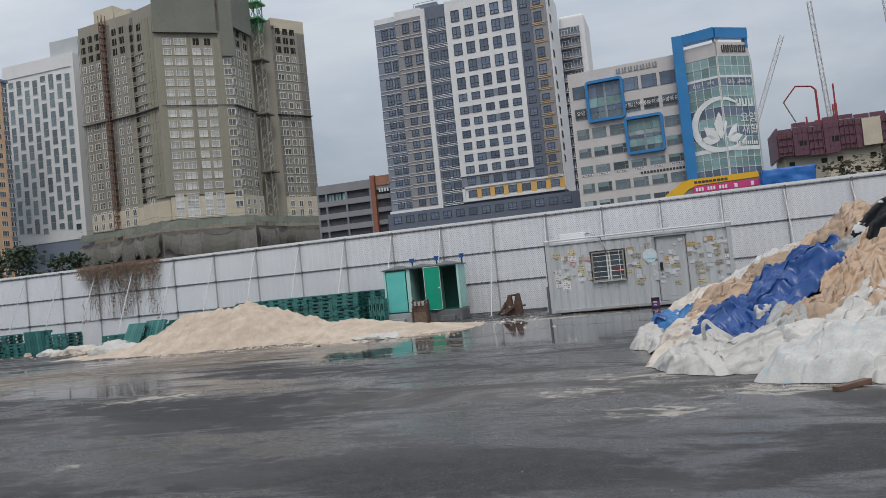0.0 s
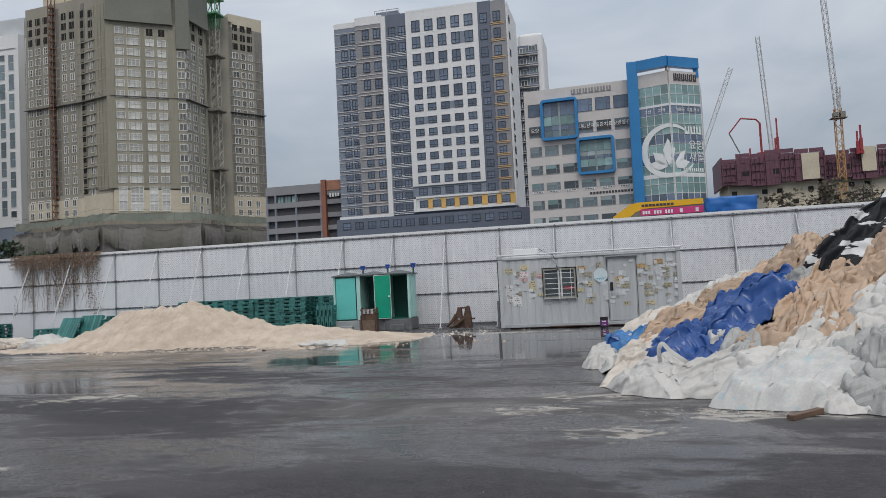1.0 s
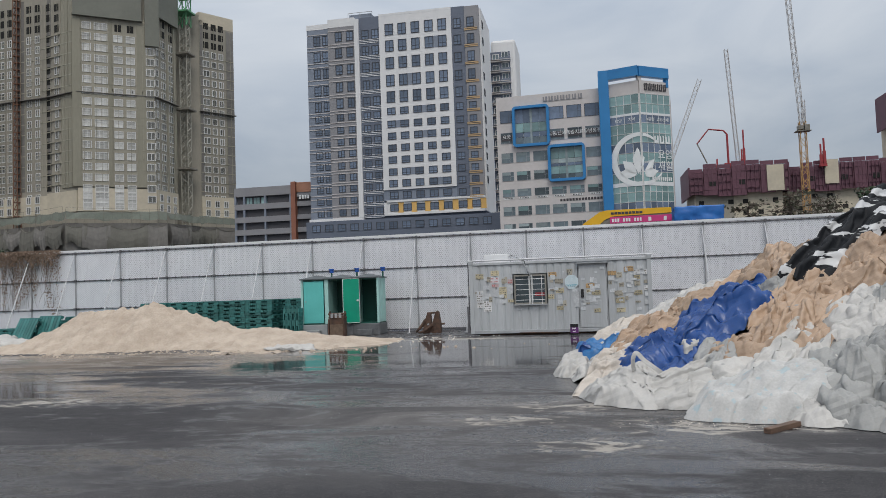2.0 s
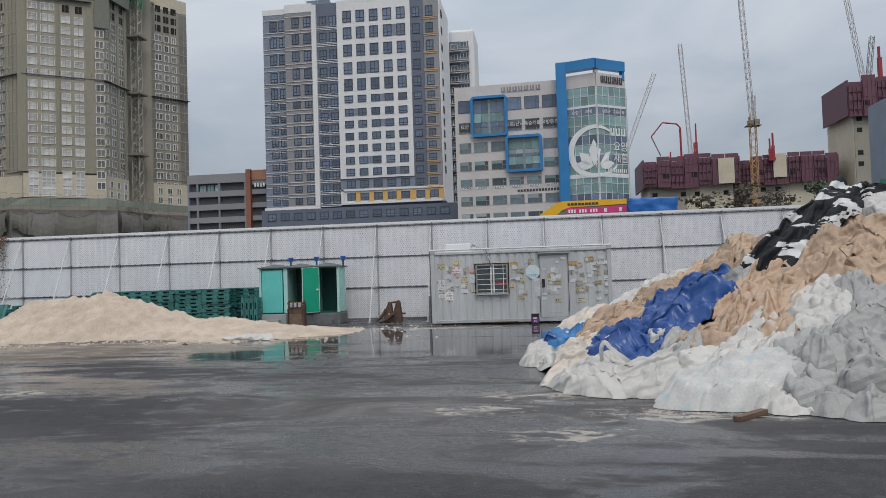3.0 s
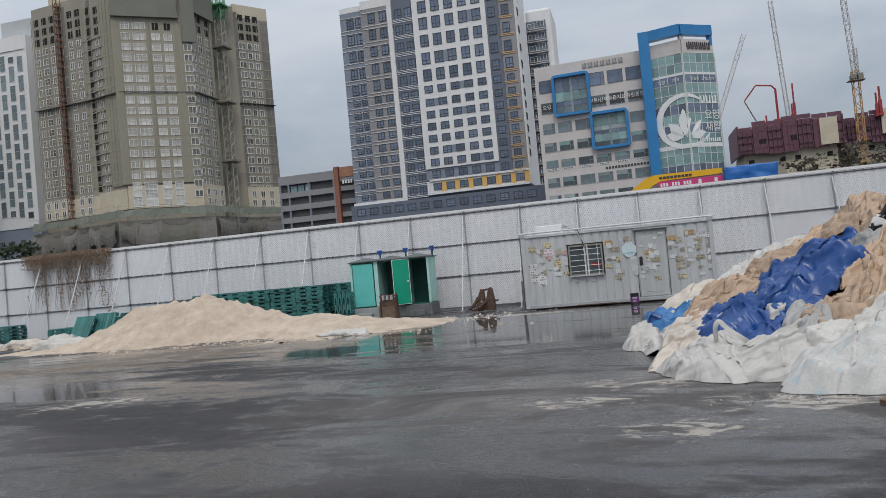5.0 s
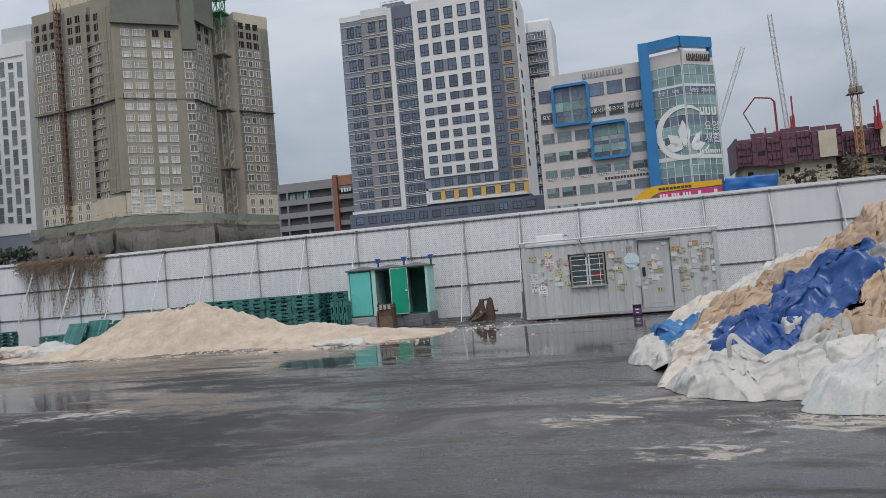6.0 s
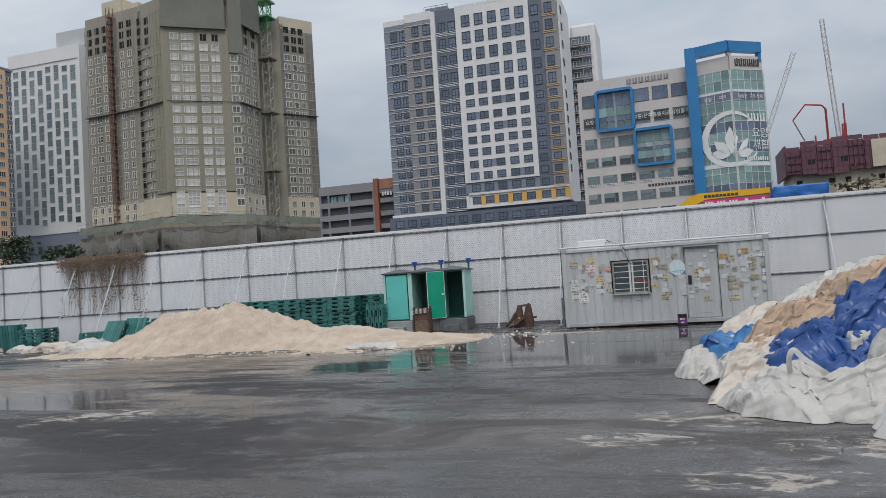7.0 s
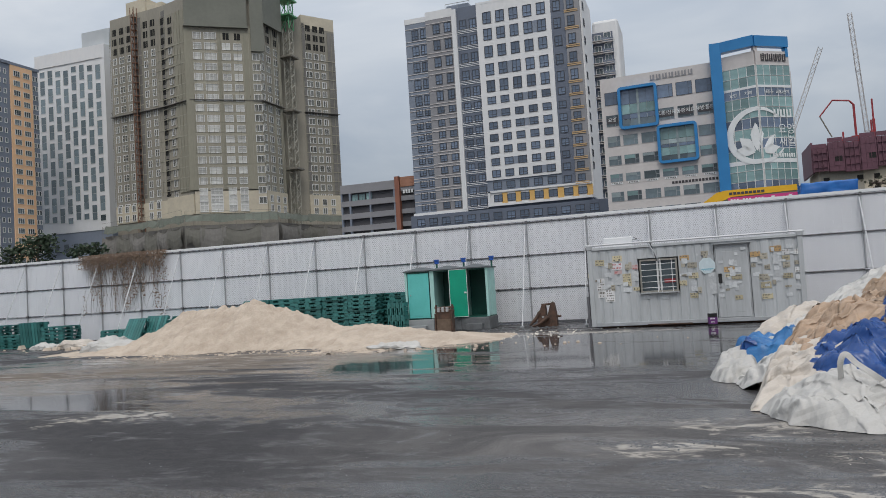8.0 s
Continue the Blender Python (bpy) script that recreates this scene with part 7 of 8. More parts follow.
def sheet(name, mat, cx, cy, a, b, turn, lift, bulge, crush, pleat, seed):
    """An emptied bag or tarpaulin lying on the slope, folded as a draped sheet is, with a ragged hem that sinks to what lies below."""
    rnd = random.Random(seed * 13)
    nu, nv = max(24, int(2 * a / 0.020)), max(24, int(2 * b / 0.022))
    u, v = np.meshgrid(np.linspace(-1, 1, nu), np.linspace(-1, 1, nv), indexing="ij")
    # a square sheet pulled towards a ragged oval
    r, phi = np.maximum(np.abs(u), np.abs(v)), np.arctan2(v, u)
    flat = np.sqrt(u * u + v * v) + 1e-9
    rim = 1.0 + 0.12 * np.sin(2 * phi + rnd.uniform(0, 6.3)) + 0.08 * np.sin(3 * phi + rnd.uniform(0, 6.3)) + 0.05 * np.sin(5 * phi + rnd.uniform(0, 6.3)) + 0.03 * np.sin(11 * phi + rnd.uniform(0, 6.3))
    k = (0.45 + 0.55 * r / flat) * (1 + (rim - 1) * r)
    lx, ly = u * a * k, v * b * k
    # folds of a draped sheet at their own size, turned about
    p = DRAPES[seed % len(DRAPES)]
    n, room = p.shape[0], 1.0
    fit = max(1.0, max(a, b) * 1.2 / room) * (0.95 + 0.45 * rnd.random())
    way = rnd.uniform(0, 3.14)
    qx, qy = (lx * math.cos(way) + ly * math.sin(way)) / fit, (ly * math.cos(way) - lx * math.sin(way)) / fit
    # the cloth was dragged unevenly, so that its folds bend and fan
    bx, by = 0.16 * np.sin(2.3 * qy + seed) + 0.07 * facets(qx, qy, 0.5, seed + 1), 0.16 * np.sin(2.1 * qx + 2 * seed) + 0.07 * facets(qx, qy, 0.5, seed + 2)
    qx, qy = qx + bx, qy + by
    step = 2.08 / (n - 1)
    i, j = qx / step + (n - 1) / 2, qy / step + (n - 1) / 2
    c = cloth_at(p, i, j)
    # how far the cloth's folds carry each place aside, and up
    ox, oy, oz = (c[..., 0] - qx) * fit, (c[..., 1] - qy) * fit, c[..., 2] * fit
    fx, fy = ox * math.cos(way) - oy * math.sin(way), ox * math.sin(way) + oy * math.cos(way)
    carry = min(1.0, 0.4 + 0.8 * pleat)
    fx, fy = (fx - fx.mean()) * carry, (fy - fy.mean()) * carry
    off = seed * 7.3
    sag = crush * (0.065 * facets(lx + off, ly, 0.55, seed) + 0.065 * facets(lx, ly - off, 0.27, seed + 3) + 0.050 * facets(lx, ly + off, 0.14, seed + 5) + 0.025 * facets(lx, ly + off, 0.07, seed + 6))
    low_down = 1 - ease(heap_height(cx + lx, cy + ly), 0.10, 0.45)
    up = 0.85 * lift * (1 - (0.45 + 0.55 * low_down) * ease(r, 0.90 - 0.2 * low_down, 1.0)) + 0.7 * bulge * (1 - r ** 2) ** 0.7 + 0.07 * low_down * (1 - r ** 3) ** 0.5 + sag * (1 - (0.5 + 0.4 * low_down) * ease(r, 0.8 - 0.15 * low_down, 1.0)) + (0.25 + 1.15 * pleat) * oz * (1 - 0.9 * low_down * ease(r, 0.65, 1.0))
    t = radians(turn)
    lx, ly = lx + fx, ly + fy
    x, y = cx + lx * math.cos(t) - ly * math.sin(t), cy + lx * math.sin(t) + ly * math.cos(t)
    z = np.maximum(heap_height(x, y) + up, 0.008 + 0.01 * (1 - r))
    base = float(max(0.0, heap_height(cx, cy)))
    p = np.stack([x - cx, y - cy, z - base], -1).reshape(-1, 3)
    f = [(i * nv + j, (i + 1) * nv + j, (i + 1) * nv + j + 1, i * nv + j + 1) for i in range(nu - 1) for j in range(nv - 1)]
    me = bpy.data.meshes.new(name)
    me.from_pydata(p.tolist(), [], f)
    me.polygons.foreach_set("use_smooth", [True] * len(me.polygons))
    me.materials.append(mat)
    me.update()
    ob = new(name, me)
    ob.matrix_world = pose(cx, cy, base)
    if name.endswith("bag") and a > 0.40:
        # webbing sewn along the cloth
        g3 = p.reshape(nu, nv, 3)
        for side in (rnd.uniform(0.25, 0.75),):
            row = int(side * nu)
            lo, hi = int(nv * rnd.uniform(0.06, 0.3)), int(nv * rnd.uniform(0.7, 0.94))
            s = Geo()
            for q in range(lo, hi):
                for w in (0, 1, 2):
                    o = g3[row + w, q]
                    s.v.append((o[0], o[1] - 0.006, o[2] + 0.014))
            for q in range(hi - lo - 1):
                for w in (0, 1):
                    s.f.append((3 * q + w, 3 * q + w + 1, 3 * q + w + 4, 3 * q + w + 3))
                    s.m.append(0)
            s.part("webbing", mat, ob, smooth=True)
    return tagged(ob, LABELS[name], name.replace("_", " "), "heap of discarded bulk bags")


def heap_body():
    """The bags underneath, seen only in the gaps."""
    xs, ys = np.meshgrid(np.linspace(3.4, 13.5, 170), np.linspace(-22.2, -11.0, 180), indexing="ij")
    h = heap_height(xs, ys)
    z = h + (0.09 * facets(xs, ys, 0.6, 3) + 0.06 * facets(xs, ys, 0.3, 4) + 0.03 * facets(xs, ys, 0.15, 5)) * ease(h, 0.05, 0.4) - 0.14 - 0.3 * (1 - ease(h, 0.02, 0.2))
    n = ys.shape[1]
    s = Geo()
    s.v = np.stack([xs, ys, z], -1).reshape(-1, 3).tolist()
    s.f = [(i * n + j, (i + 1) * n + j, (i + 1) * n + j + 1, i * n + j + 1) for i in range(xs.shape[0] - 1) for j in range(n - 1)]
    s.m = [0] * len(s.f)
    tagged(s.part("bag_heap_core", BROWN_BAG, smooth=True), "packed soiled bags at the bottom of the heap", "bag heap", kind="stuff")


heap_body()
sheet("white_bag", WHITE_BAG, 4.30, -15.69, 0.29, 0.77, 0, 0.06, 0.16, 1.0, 0.3, 1)
sheet("plastic_scrap", SKY_TARP, 4.77, -15.25, 0.42, 0.34, -2, 0.14, 0.05, 1.0, 0.6, 2)
sheet("cream_bag", PEACH_BAG, 5.02, -17.45, 0.42, 1.25, -8, 0.1, 0.1, 0.7, 0.8, 3)
sheet("white_bag", PEACH_BAG, 5.08, -14.20, 0.44, 0.88, -10, 0.08, 0.16, 0.8, 0.3, 4)
sheet("tan_bag", TAN_BAG, 5.72, -16.45, 0.71, 1.08, -6, 0.1, 0.1, 1.3, 0.6, 5)
sheet("brown_bag", BROWN_BAG, 6.42, -15.80, 0.41, 0.88, -8, 0.10, 0.16, 1.0, 0.7, 6)
sheet("white_bag", WHITE_BAG, 6.35, -14.70, 0.75, 0.85, -14, 0.08, 0.08, 0.7, 0.4, 7)
sheet("tan_bag", TAN_BAG, 7.14, -15.59, 0.51, 0.95, -11, 0.06, 0.08, 1.3, 0.5, 8)
sheet("blue_tarpaulin", BLUE_TARP, 6.72, -17.45, 0.60, 1.05, -10, 0.2, 0.18, 1.5, 1.0, 9)
sheet("blue_tarpaulin", BLUE_TARP, 6.33, -17.71, 0.41, 0.70, -10, 0.13, 0.04, 1.5, 1.0, 10)
sheet("blue_tarpaulin", BLUE_TARP, 5.64, -17.93, 0.78, 0.79, -24, 0.12, 0.14, 1.5, 1.0, 11)
sheet("white_bag", WHITE_BAG, 5.13, -19.01, 0.61, 0.64, -4, 0.12, 0.2, 0.6, 0.5, 12)
sheet("white_bag", WHITE_BAG, 5.80, -19.35, 0.48, 0.69, -8, 0.09, 0.14, 0.7, 0.5, 13)
sheet("clear_bag", GREY_BAG, 6.30, -18.93, 0.27, 0.63, -11, 0.12, 0.12, 1.2, 0.3, 14)
sheet("tan_bag", TAN_BAG, 6.73, -18.96, 0.43, 0.30, -13, 0.16, 0.08, 0.7, 0.8, 15)
sheet("white_bag", WHITE_BAG, 6.57, -19.41, 0.33, 0.25, -13, 0.15, 0.1, 0.8, 0.3, 16)
sheet("white_bag", PRINTED, 6.63, -20.27, 0.82, 0.62, -14, 0.14, 0.2, 0.8, 0.06, 17)
sheet("tan_bag", TAN_BAG, 7.61, -18.50, 0.69, 0.96, -17, 0.14, 0.14, 1.0, 1.2, 18)
sheet("tan_bag", TAN_BAG, 8.03, -15.60, 0.22, 0.98, -12, 0.16, 0.24, 0.9, 0.6, 19)
sheet("brown_bag", BROWN_BAG, 7.67, -16.39, 0.48, 1.22, -14, 0.08, 0.06, 1.4, 0.5, 20)
sheet("white_bag", GREY_BAG, 7.68, -17.75, 0.33, 0.61, -16, 0.1, 0.06, 1.3, 0.3, 21)
sheet("black_sheet", BLACK_WHITE, 9.05, -16.45, 0.67, 1.57, -52, 0.24, 0.14, 0.7, 1.0, 22)
sheet("tan_bag", TAN_BAG, 8.58, -17.84, 0.71, 0.81, -20, 0.18, 0.16, 1.2, 1.2, 23)
sheet("tan_bag", TAN_BAG, 9.27, -18.44, 0.54, 0.95, -24, 0.2, 0.16, 1.2, 1.0, 24)
sheet("white_bag", WHITE_BAG, 8.15, -19.15, 0.42, 0.55, -20, 0.16, 0.2, 1.0, 0.4, 25)
sheet("white_bag", GREY_BAG, 8.58, -19.69, 0.68, 0.69, -24, 0.13, 0.1, 1.0, 0.4, 26)
sheet("white_bag", WHITE_BAG, 7.30, -19.42, 0.63, 0.69, -16, 0.1, 0.06, 0.8, 0.6, 27)
sheet("clear_bag", GREY_BAG, 7.67, -20.09, 0.58, 0.54, -20, 0.12, 0.14, 1.4, 0.5, 28)
sheet("clear_bag", GREY_BAG, 8.26, -20.35, 0.60, 0.49, -23, 0.1, 0.14, 1.4, 0.5, 29)
sheet("white_bag", GREY_BAG, 7.66, -20.90, 0.47, 0.32, -21, 0.06, 0.14, 1.2, 0.4, 30)
sheet("white_bag", GREY_BAG, 8.08, -21.18, 0.40, 0.39, -24, 0.06, 0.14, 1.2, 0.4, 31)
sheet("white_bag", WHITE_BAG, 7.22, -20.63, 0.36, 0.46, -18, 0.06, 0.14, 1.0, 0.4, 32)
sheet("white_bag", WHITE_BAG, 10.01, -17.11, 0.43, 0.70, -25, 0.2, 0.2, 0.9, 0.4, 33)
sheet("brown_bag", BROWN_BAG, 7.20, -17.60, 0.60, 0.80, -12, 0.05, 0.05, 1.3, 0.5, 41)
sheet("white_bag", GREY_BAG, 7.75, -18.35, 0.45, 0.55, -10, 0.06, 0.05, 1.2, 0.4, 42)
sheet("tan_bag", TAN_BAG, 9.30, -17.35, 0.90, 0.80, -20, 0.06, 0.08, 1.2, 0.8, 43)
sheet("white_bag", GREY_BAG, 9.40, -19.30, 0.80, 0.90, -15, 0.08, 0.12, 1.1, 0.5, 44)
sheet("white_bag", GREY_BAG, 9.20, -20.70, 0.80, 0.60, -15, 0.08, 0.12, 1.1, 0.5, 45)
sheet("tan_bag", TAN_BAG, 10.40, -17.60, 0.80, 0.90, -20, 0.10, 0.12, 1.1, 0.8, 46)
sheet("black_sheet", BLACK_WHITE, 10.45, -15.95, 0.70, 0.80, -40, 0.18, 0.10, 0.8, 1.0, 47)
sheet("white_bag", WHITE_BAG, 11.00, -16.40, 0.60, 0.80, -20, 0.16, 0.20, 0.9, 0.5, 48)
sheet("white_bag", WHITE_BAG, 10.80, -19.60, 0.90, 1.00, -15, 0.08, 0.16, 1.1, 0.5, 49)
sheet("white_bag", WHITE_BAG, 6.90, -14.35, 0.55, 0.60, -15, 0.05, 0.05, 0.7, 0.3, 50)
sheet("tan_bag", TAN_BAG, 6.25, -16.90, 0.45, 0.55, -12, 0.07, 0.08, 1.2, 0.6, 51)
sheet("brown_bag", BROWN_BAG, 8.00, -15.20, 0.60, 0.60, -15, 0.05, 0.08, 1.3, 0.6, 52)
sheet("white_bag", WHITE_BAG, 5.30, -17.00, 0.45, 0.60, -14, 0.06, 0.08, 0.9, 0.5, 53)
sheet("white_bag", WHITE_BAG, 4.60, -16.60, 0.35, 0.50, -8, 0.06, 0.08, 0.9, 0.5, 54)


sheet("brown_bag", BROWN_BAG, 6.45, -16.20, 0.30, 0.34, 20, 0.17, 0.20, 1.5, 1.0, 61)
sheet("tan_bag", TAN_BAG, 5.55, -16.60, 0.26, 0.30, -30, 0.14, 0.13, 1.6, 1.0, 62)
sheet("tan_bag", TAN_BAG, 5.90, -16.20, 0.28, 0.34, 35, 0.13, 0.14, 1.6, 1.0, 63)
sheet("white_bag", WHITE_BAG, 6.15, -18.10, 0.18, 0.11, 25, 0.18, 0.02, 1.2, 0.8, 64)
sheet("white_bag", WHITE_BAG, 5.05, -15.20, 0.30, 0.30, -20, 0.11, 0.16, 1.2, 0.6, 65)
sheet("tan_bag", TAN_BAG, 7.98, -15.85, 0.22, 0.24, 10, 0.11, 0.20, 1.5, 1.0, 66)
sheet("brown_bag", BROWN_BAG, 7.45, -16.20, 0.26, 0.30, -25, 0.14, 0.14, 1.6, 1.0, 67)
sheet("brown_bag", BROWN_BAG, 7.72, -16.85, 0.24, 0.30, 30, 0.14, 0.13, 1.6, 1.0, 68)
sheet("white_bag", GREY_BAG, 7.40, -17.20, 0.24, 0.34, 15, 0.14, 0.07, 1.5, 0.8, 69)
sheet("clear_bag", GREY_BAG, 6.42, -18.95, 0.22, 0.24, -10, 0.17, 0.14, 1.6, 0.8, 70)
sheet("tan_bag", TAN_BAG, 6.72, -18.95, 0.40, 0.22, 12, 0.21, 0.08, 0.8, 1.0, 71)
sheet("white_bag", WHITE_BAG, 7.02, -19.50, 0.30, 0.30, -25, 0.17, 0.11, 1.2, 0.7, 72)
sheet("clear_bag", GREY_BAG, 7.80, -20.25, 0.34, 0.30, 20, 0.17, 0.16, 1.7, 0.9, 73)
sheet("white_bag", GREY_BAG, 8.35, -20.05, 0.36, 0.32, -20, 0.17, 0.14, 1.6, 0.8, 74)
sheet("clear_bag", GREY_BAG, 7.45, -20.75, 0.30, 0.26, 35, 0.11, 0.14, 1.7, 0.9, 75)
sheet("white_bag", GREY_BAG, 8.10, -20.85, 0.34, 0.28, -15, 0.13, 0.14, 1.6, 0.8, 76)
sheet("white_bag", GREY_BAG, 8.60, -19.20, 0.36, 0.34, 15, 0.15, 0.14, 1.5, 0.8, 77)
sheet("white_bag", WHITE_BAG, 8.05, -19.10, 0.32, 0.30, -30, 0.15, 0.18, 1.4, 0.6, 78)
sheet("tan_bag", TAN_BAG, 8.75, -17.70, 0.40, 0.34, 25, 0.17, 0.16, 1.6, 1.2, 79)
sheet("tan_bag", TAN_BAG, 8.30, -18.05, 0.34, 0.30, -20, 0.17, 0.16, 1.6, 1.2, 80)
sheet("tan_bag", TAN_BAG, 7.55, -18.45, 0.36, 0.40, 30, 0.17, 0.14, 1.5, 1.2, 81)
sheet("tan_bag", TAN_BAG, 9.30, -18.30, 0.36, 0.34, -25, 0.17, 0.16, 1.6, 1.2, 82)
sheet("plastic_scrap", BLUE_TARP, 4.55, -15.35, 0.16, 0.14, 0, 0.13, 0.06, 1.4, 1.0, 83)


# ---- webbing straps ----
def strap(points, width=0.05, label="loose white webbing strap of a bulk bag"):
    """A flat ribbon along a smooth line through the given places."""
    pts = [Vector(p) for p in points]
    line = []
    for i in range(len(pts) - 1):
        p0, p1, p2, p3 = pts[max(i - 1, 0)], pts[i], pts[i + 1], pts[min(i + 2, len(pts) - 1)]
        for k in range(8):
            t = k / 8
            line.append(0.5 * ((2 * p1) + (p2 - p0) * t + (2 * p0 - 5 * p1 + 4 * p2 - p3) * t * t + (3 * p1 - p0 - 3 * p2 + p3) * t ** 3))
    line.append(pts[-1])
    s = Geo()
    for i, p in enumerate(line):
        d = (line[min(i + 1, len(line) - 1)] - line[max(i - 1, 0)]).normalized()
        side = d.cross(Vector((0.25 * math.sin(i * 0.3), -1, 0.3))).normalized() * width / 2
        up = side.cross(d).normalized() * 0.004
        s.v += [tuple(p + side + up), tuple(p - side + up), tuple(p - side - up), tuple(p + side - up)]
    for i in range(len(line) - 1):
        a = i * 4
        for q in range(4):
            s.f.append((a + q, a + (q + 1) % 4, a + 4 + (q + 1) % 4, a + 4 + q))
            s.m.append(0)
    return tagged(s.part("strap", STRAP), label, "strap", "loose straps of the bulk bags")


strap([(5.24, -18.95, 0.36), (5.22, -19.10, 0.58), (5.27, -19.13, 0.68), (5.37, -19.12, 0.58), (5.52, -19.08, 0.46), (5.62, -19.0, 0.38)], 0.06)
strap([(7.05, -20.45, 0.02), (6.98, -20.75, 0.02), (7.2, -20.98, 0.02), (7.35, -20.85, 0.06), (7.15, -20.62, 0.14), (7.3, -20.5, 0.2)], 0.016)
strap([(7.42, -20.85, 0.02), (7.7, -20.72, 0.03), (7.9, -20.68, 0.14), (8.25, -20.62, 0.24), (8.6, -20.4, 0.3)], 0.016)
strap([(7.35, -20.95, 0.02), (7.5, -21.05, 0.02), (7.62, -21.12, 0.02)], 0.016)
strap([(7.60, -20.02, 0.70), (7.70, -20.12, 0.55), (7.74, -20.3, 0.36), (7.74, -20.5, 0.22), (7.7, -20.75, 0.05)], 0.018)
strap([(8.6, -19.95, 0.7), (8.5, -20.15, 0.5), (8.42, -20.2, 0.3), (8.5, -20.3, 0.15)], 0.016)
strap([(6.9, -20.3, 0.30), (7.0, -20.4, 0.42), (7.1, -20.4, 0.3), (7.05, -20.45, 0.12)], 0.016)

# ---- boards and scraps on the ground ----
pl = empty("wood_plank", 6.68, -21.18, 0, "short wet brown wood plank on the asphalt", "plank", rz=48)
Geo().box(-0.31, 0.31, -0.045, 0.045, 0.0, 0.06).part("board", WOOD, pl, bevel=0.006)
pl2 = empty("wood_plank", 8.35, -21.05, 0, "short reddish brown wood plank by the bags", "plank", rz=-40)
Geo().box(-0.25, 0.25, -0.06, 0.06, 0.0, 0.10).part("board", WOOD, pl2, bevel=0.006)
bl = new("plastic_scrap", crumple("plastic_scrap", SKY_TARP, 0.16, 0.14, 0.12, 91, 0.02, 3, floor=-0.10))
bl.matrix_world = pose(8.32, -20.75, 0.11)
tagged(bl, "light blue crumpled plastic on the ground", "plastic scrap")
chip_rand = random.Random(21)


def chips(name, count, cx, cy, sx, sy, big, mat, label):
    s = Geo()
    for _ in range(count):
        x, y = chip_rand.gauss(cx, sx), chip_rand.gauss(cy, sy)
        r = big * chip_rand.uniform(0.2, 1.0) ** 1.6
        h = r * chip_rand.uniform(0.4, 0.9)
        a = chip_rand.uniform(0, 6.28)
        low = [(x + r * math.cos(a + k * 1.257) * chip_rand.uniform(0.7, 1.2), y + r * math.sin(a + k * 1.257) * chip_rand.uniform(0.7, 1.2)) for k in range(5)]
        k0 = len(s.v)
        s.v += [(p, q, 0.0) for p, q in low] + [(x + (p - x) * 0.65, y + (q - y) * 0.65, h) for p, q in low]
        for i in range(5):
            j = (i + 1) % 5
            s.f.append((k0 + i, k0 + j, k0 + 5 + j, k0 + 5 + i))
        s.f.append(tuple(range(k0 + 5, k0 + 10)))
        s.m += [0] * 6
    tagged(s.part(name, mat), label, "rubble", kind="stuff")


chips("white_crumbs", 170, -1.7, -5.0, 1.4, 0.7, 0.048, PLASTER_CHIP, "scattered pale lumps of sand and plaster by the puddle")
chips("sand_crumbs", 260, -6.5, -8.8, 4.0, 0.5, 0.07, SAND_WET, "loose damp lumps at the foot of the sand heap")
chips("bag_gravel", 900, 6.1, -20.35, 0.9, 0.32, 0.016, BASE_GREY, "dark gravel and dirt at the foot of the bags")
chips("bag_crumbs", 260, 6.4, -20.8, 0.7, 0.16, 0.009, PLASTER_CHIP, "fine pale crumbs spilled beside the bags")
chips("yard_grit", 700, 2.0, -20.0, 4.5, 4.0, 0.008, BASE_PALE, "fine grit scattered over the asphalt")
chips("fence_foot_rubble", 160, -2.2, -2.4, 2.2, 0.5, 0.06, BASE_GREY, "grey crumbs along the foot of the fence")
chips("left_lumps", 60, -19.5, -3.8, 2.2, 0.5, 0.25, SAND_WET, "pale spilled lumps in front of the pallets")
for x, y, rx, ry, rz, sd in ((-16.3, -6.1, 1.15, 0.8, 0.30, 81), (-20.6, -3.4, 0.95, 0.5, 0.22, 82), (-22.0, -3.6, 0.7, 0.4, 0.16, 83), (-18.9, -3.3, 0.6, 0.4, 0.25, 84), (-4.2, -8.6, 0.75, 0.45, 0.10, 85)):
    me = crumple("white_sheet", WHITE_BAG if sd != 82 else PEACH_BAG, rx, ry, rz, sd, 0.04, 3, floor=-rz * 0.3)
    ob = new("white_sheet", me)
    ob.matrix_world = pose(x, y, rz * 0.3 + 0.01, 0, 0, 0)
    tagged(ob, "pale crumpled sheet lying beside the sand", "sheet")

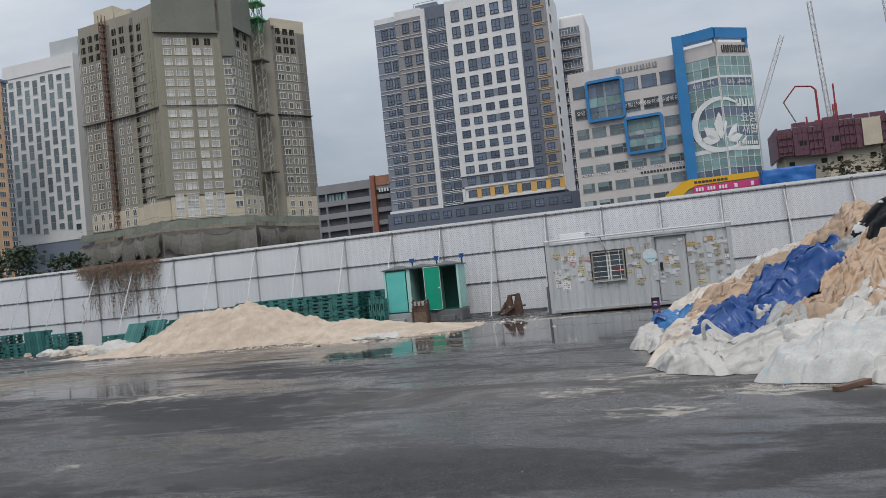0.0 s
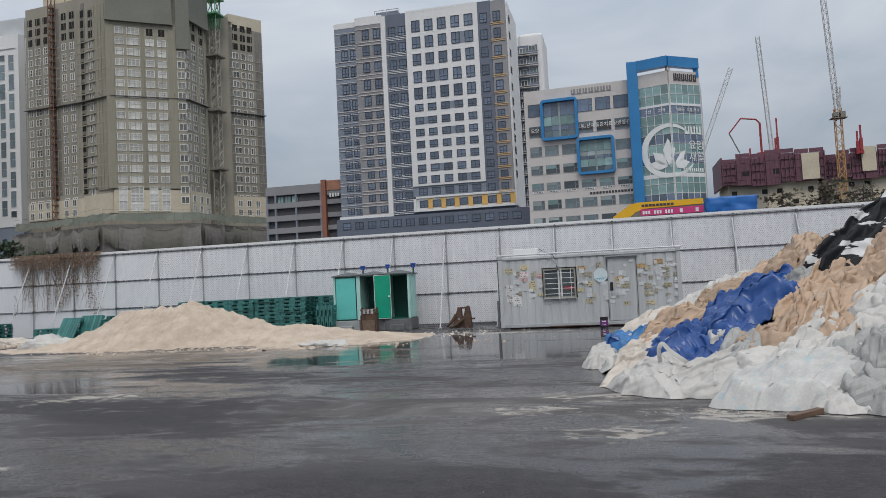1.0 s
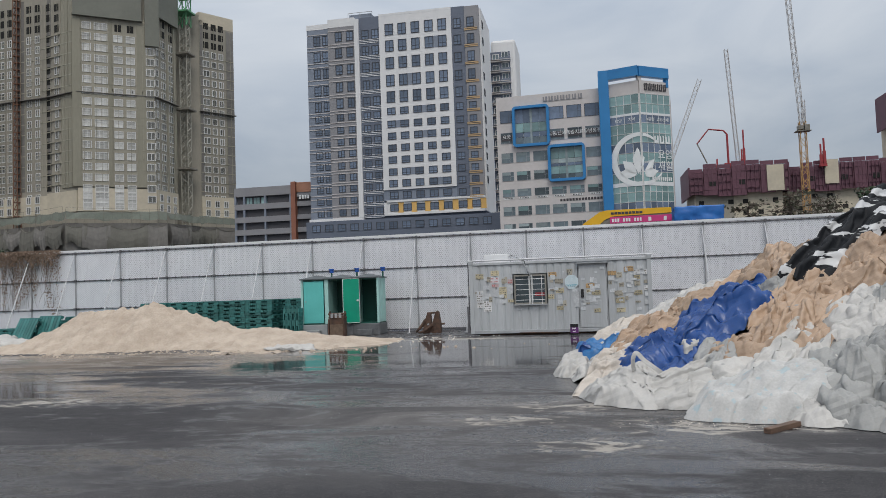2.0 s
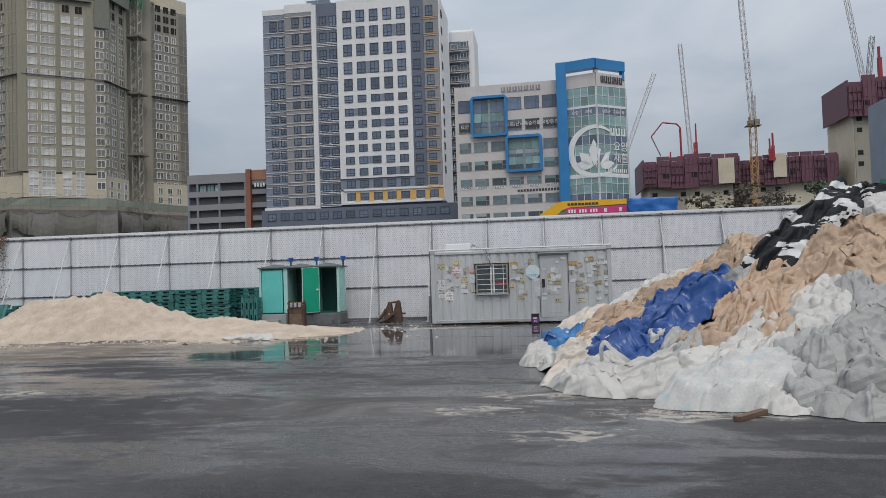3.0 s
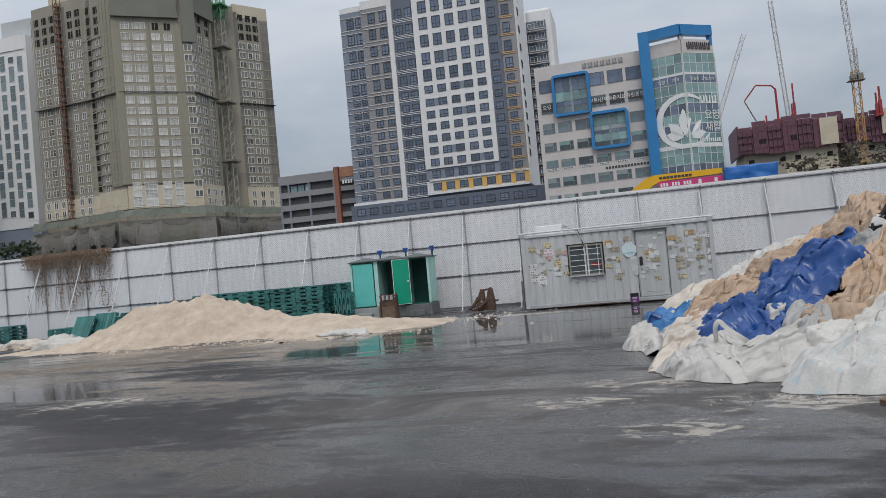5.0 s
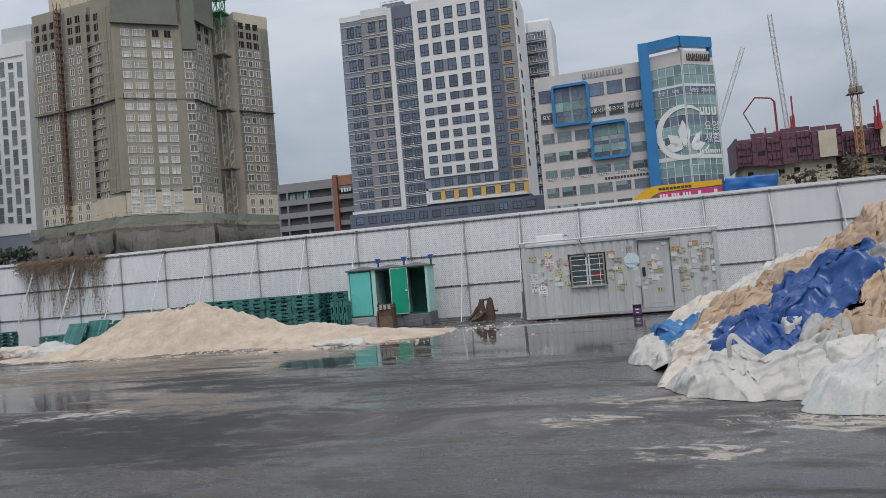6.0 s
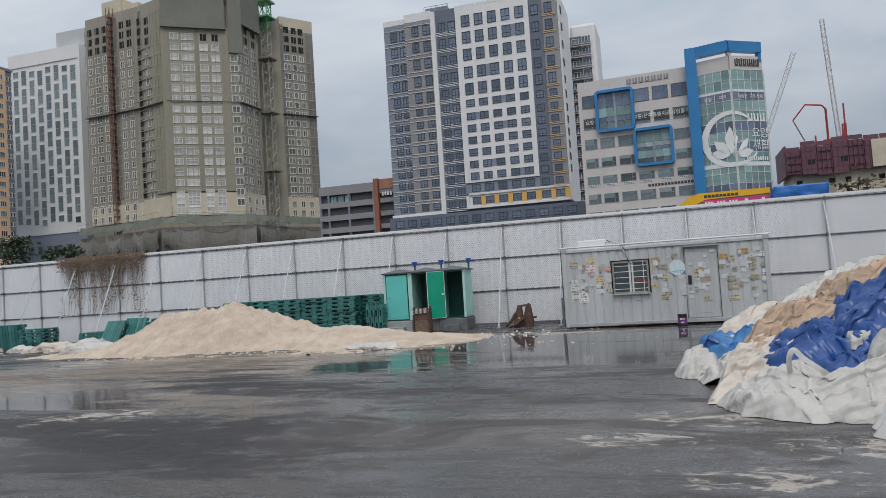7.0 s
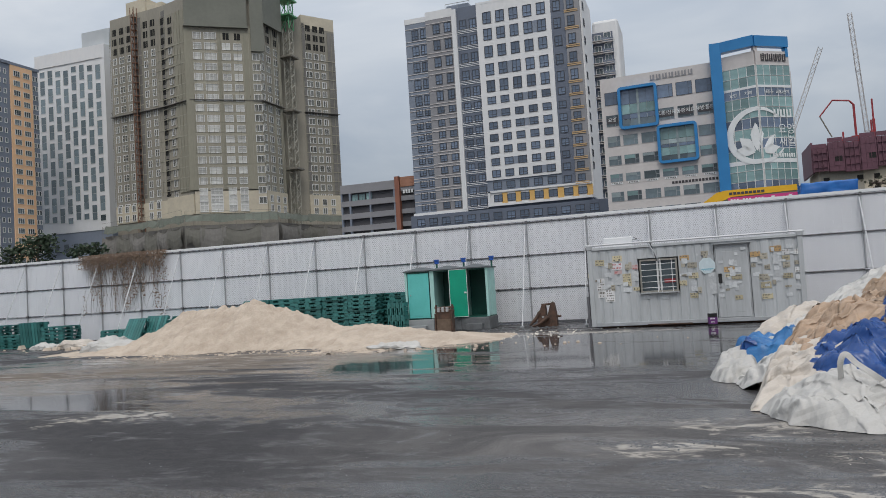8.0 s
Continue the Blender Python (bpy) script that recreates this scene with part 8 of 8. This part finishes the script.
# ---- dry vine on the fence ----
g, stems = Geo(), Geo()
vr = random.Random(3)
for k in range(9000):
    u = vr.random()
    x = -23.5 + 4.8 * u + vr.gauss(0, 0.08)
    drop = abs(vr.gauss(0, 0.36)) * (1.0 + 1.3 * noise.noise(Vector((x * 1.1, 7, 2)))) if vr.random() < 0.42 else vr.random() ** 1.2 * 2.9
    edge = 0.35 + 0.65 * math.sin(math.pi * min(max(u, 0.02), 0.98)) ** 0.5
    if vr.random() > edge * (1.0 - 0.16 * drop):
        continue
    clump = noise.noise(Vector((x * 1.8, drop * 0.5, 4)))
    if drop > 0.7 and clump < -0.02:
        continue
    z = 4.02 - drop
    y = -0.03 - abs(vr.gauss(0, 0.10)) * (1.5 if drop < 0.9 else 0.5) - 0.05
    r = vr.uniform(0.02, 0.05)
    a, b = vr.uniform(0, 6.28), vr.uniform(-0.7, 0.7)
    d, e = Vector((math.cos(a), b * 0.5, math.sin(a))) * r, Vector((-math.sin(a), -b * 0.5, math.cos(a))) * r * 0.6
    o = Vector((x, y, z))
    g.face([o - d, o + e, o + d, o - e])
for k in range(130):
    x = -23.3 + 4.4 * vr.random()
    p = Vector((x, -0.06, 4.0))
    n = vr.choice((4, 6, 8, 11))
    for _ in range(n):
        q = p + Vector((vr.gauss(0, 0.07), vr.gauss(0, 0.015), -vr.uniform(0.15, 0.32)))
        q.y = min(q.y, -0.055)
        stems.bar(p, q, 0.005, 3)
        p = q
vine = empty("dry_vine", -21.1, 0, 0, "dry brown leafless vine hanging over the fence", "vine")
for ob, nm in ((g.part("leaves", VINE), "leaves"), (stems.part("stem_tangle", BARK), "stem_tangle")):
    ob.parent = vine
    ob.matrix_parent_inverse = vine.matrix_world.inverted()
    tagged(ob, kind="stuff")

# ---- trees behind the fence ----
def conifer(x, y, h, seed, spread=0.34, leaf=TREE_LEAF, density=1.0, label="dark pine tree behind the fence", bare=0.0):
    rnd = random.Random(seed)
    t = empty("tree", x, y, 0, label, "tree")
    tr, cr = Geo(), Geo()
    tr.bar((0, 0, 0), (rnd.gauss(0, 0.2), 0, h * 0.55), h * 0.028, 8, r2=h * 0.018).bar((0, 0, h * 0.5), (rnd.gauss(0, 0.3), 0, h * 0.96), h * 0.018, 6, r2=h * 0.004)
    for k in range(26):
        z = h * (0.45 + 0.5 * rnd.random())
        a = rnd.uniform(0, 6.28)
        ln = h * spread * (1.15 - z / h * 0.8) * rnd.uniform(0.6, 1.1)
        end = Vector((math.cos(a) * ln, math.sin(a) * ln, z + ln * rnd.uniform(0.0, 0.35)))
        st = Vector((0, 0, z))
        tr.bar(st, end, h * 0.007, 4, r2=h * 0.002)
        for q in range(int(46 * density)):
            u = rnd.uniform(0.35, 1.05)
            o = st + (end - st) * u + Vector((rnd.gauss(0, 0.05), rnd.gauss(0, 0.05), rnd.gauss(0, 0.028))) * h
            r = h * rnd.uniform(0.012, 0.030)
            if bare and rnd.random() < bare:
                tr.bar(st + (end - st) * min(u, 1), o, h * 0.0022, 3)
                continue
            n1 = Vector((rnd.gauss(0, 1), rnd.gauss(0, 1), rnd.gauss(0, 0.4))).normalized() * r
            n2 = n1.cross(Vector((rnd.gauss(0, 1), rnd.gauss(0, 1), rnd.gauss(0, 1)))).normalized() * r * 0.7
            cr.face([o - n1, o + n2, o + n1, o - n2])
    tr.part("trunk", BARK, t)
    c = cr.part("crown", leaf, t)
    tagged(c, kind="stuff")


conifer(-91.3, 60, 13.2, 1, 0.36)
conifer(-97.5, 61, 11.8, 2, 0.36)
conifer(-85.5, 62, 11.0, 3, 0.36)
conifer(-80.5, 60, 10.9, 4, 0.40)
conifer(-103.5, 60, 11.5, 9, 0.38)
conifer(-75.8, 60, 9.4, 5, 0.36)
TWIG = material("olive_twig_leaf", (0.10, 0.10, 0.065), (0.06, 0.06, 0.04), rough=0.8, scale=1)
for x, h, sd in ((22.5, 10.2, 11), (27.0, 11.8, 12), (30.5, 10.6, 13)):
    conifer(x, 60, h, sd, 0.42, TWIG, 0.55, "sparse half-bare tree behind the fence", 0.55)
conifer(35.2, 60, 11.3, 14, 0.34, TREE_LEAF, 0.8, "dark flat-topped pine behind the fence")
conifer(38.6, 62, 10.6, 15, 0.30, TREE_LEAF, 0.7, "dark flat-topped pine behind the fence")
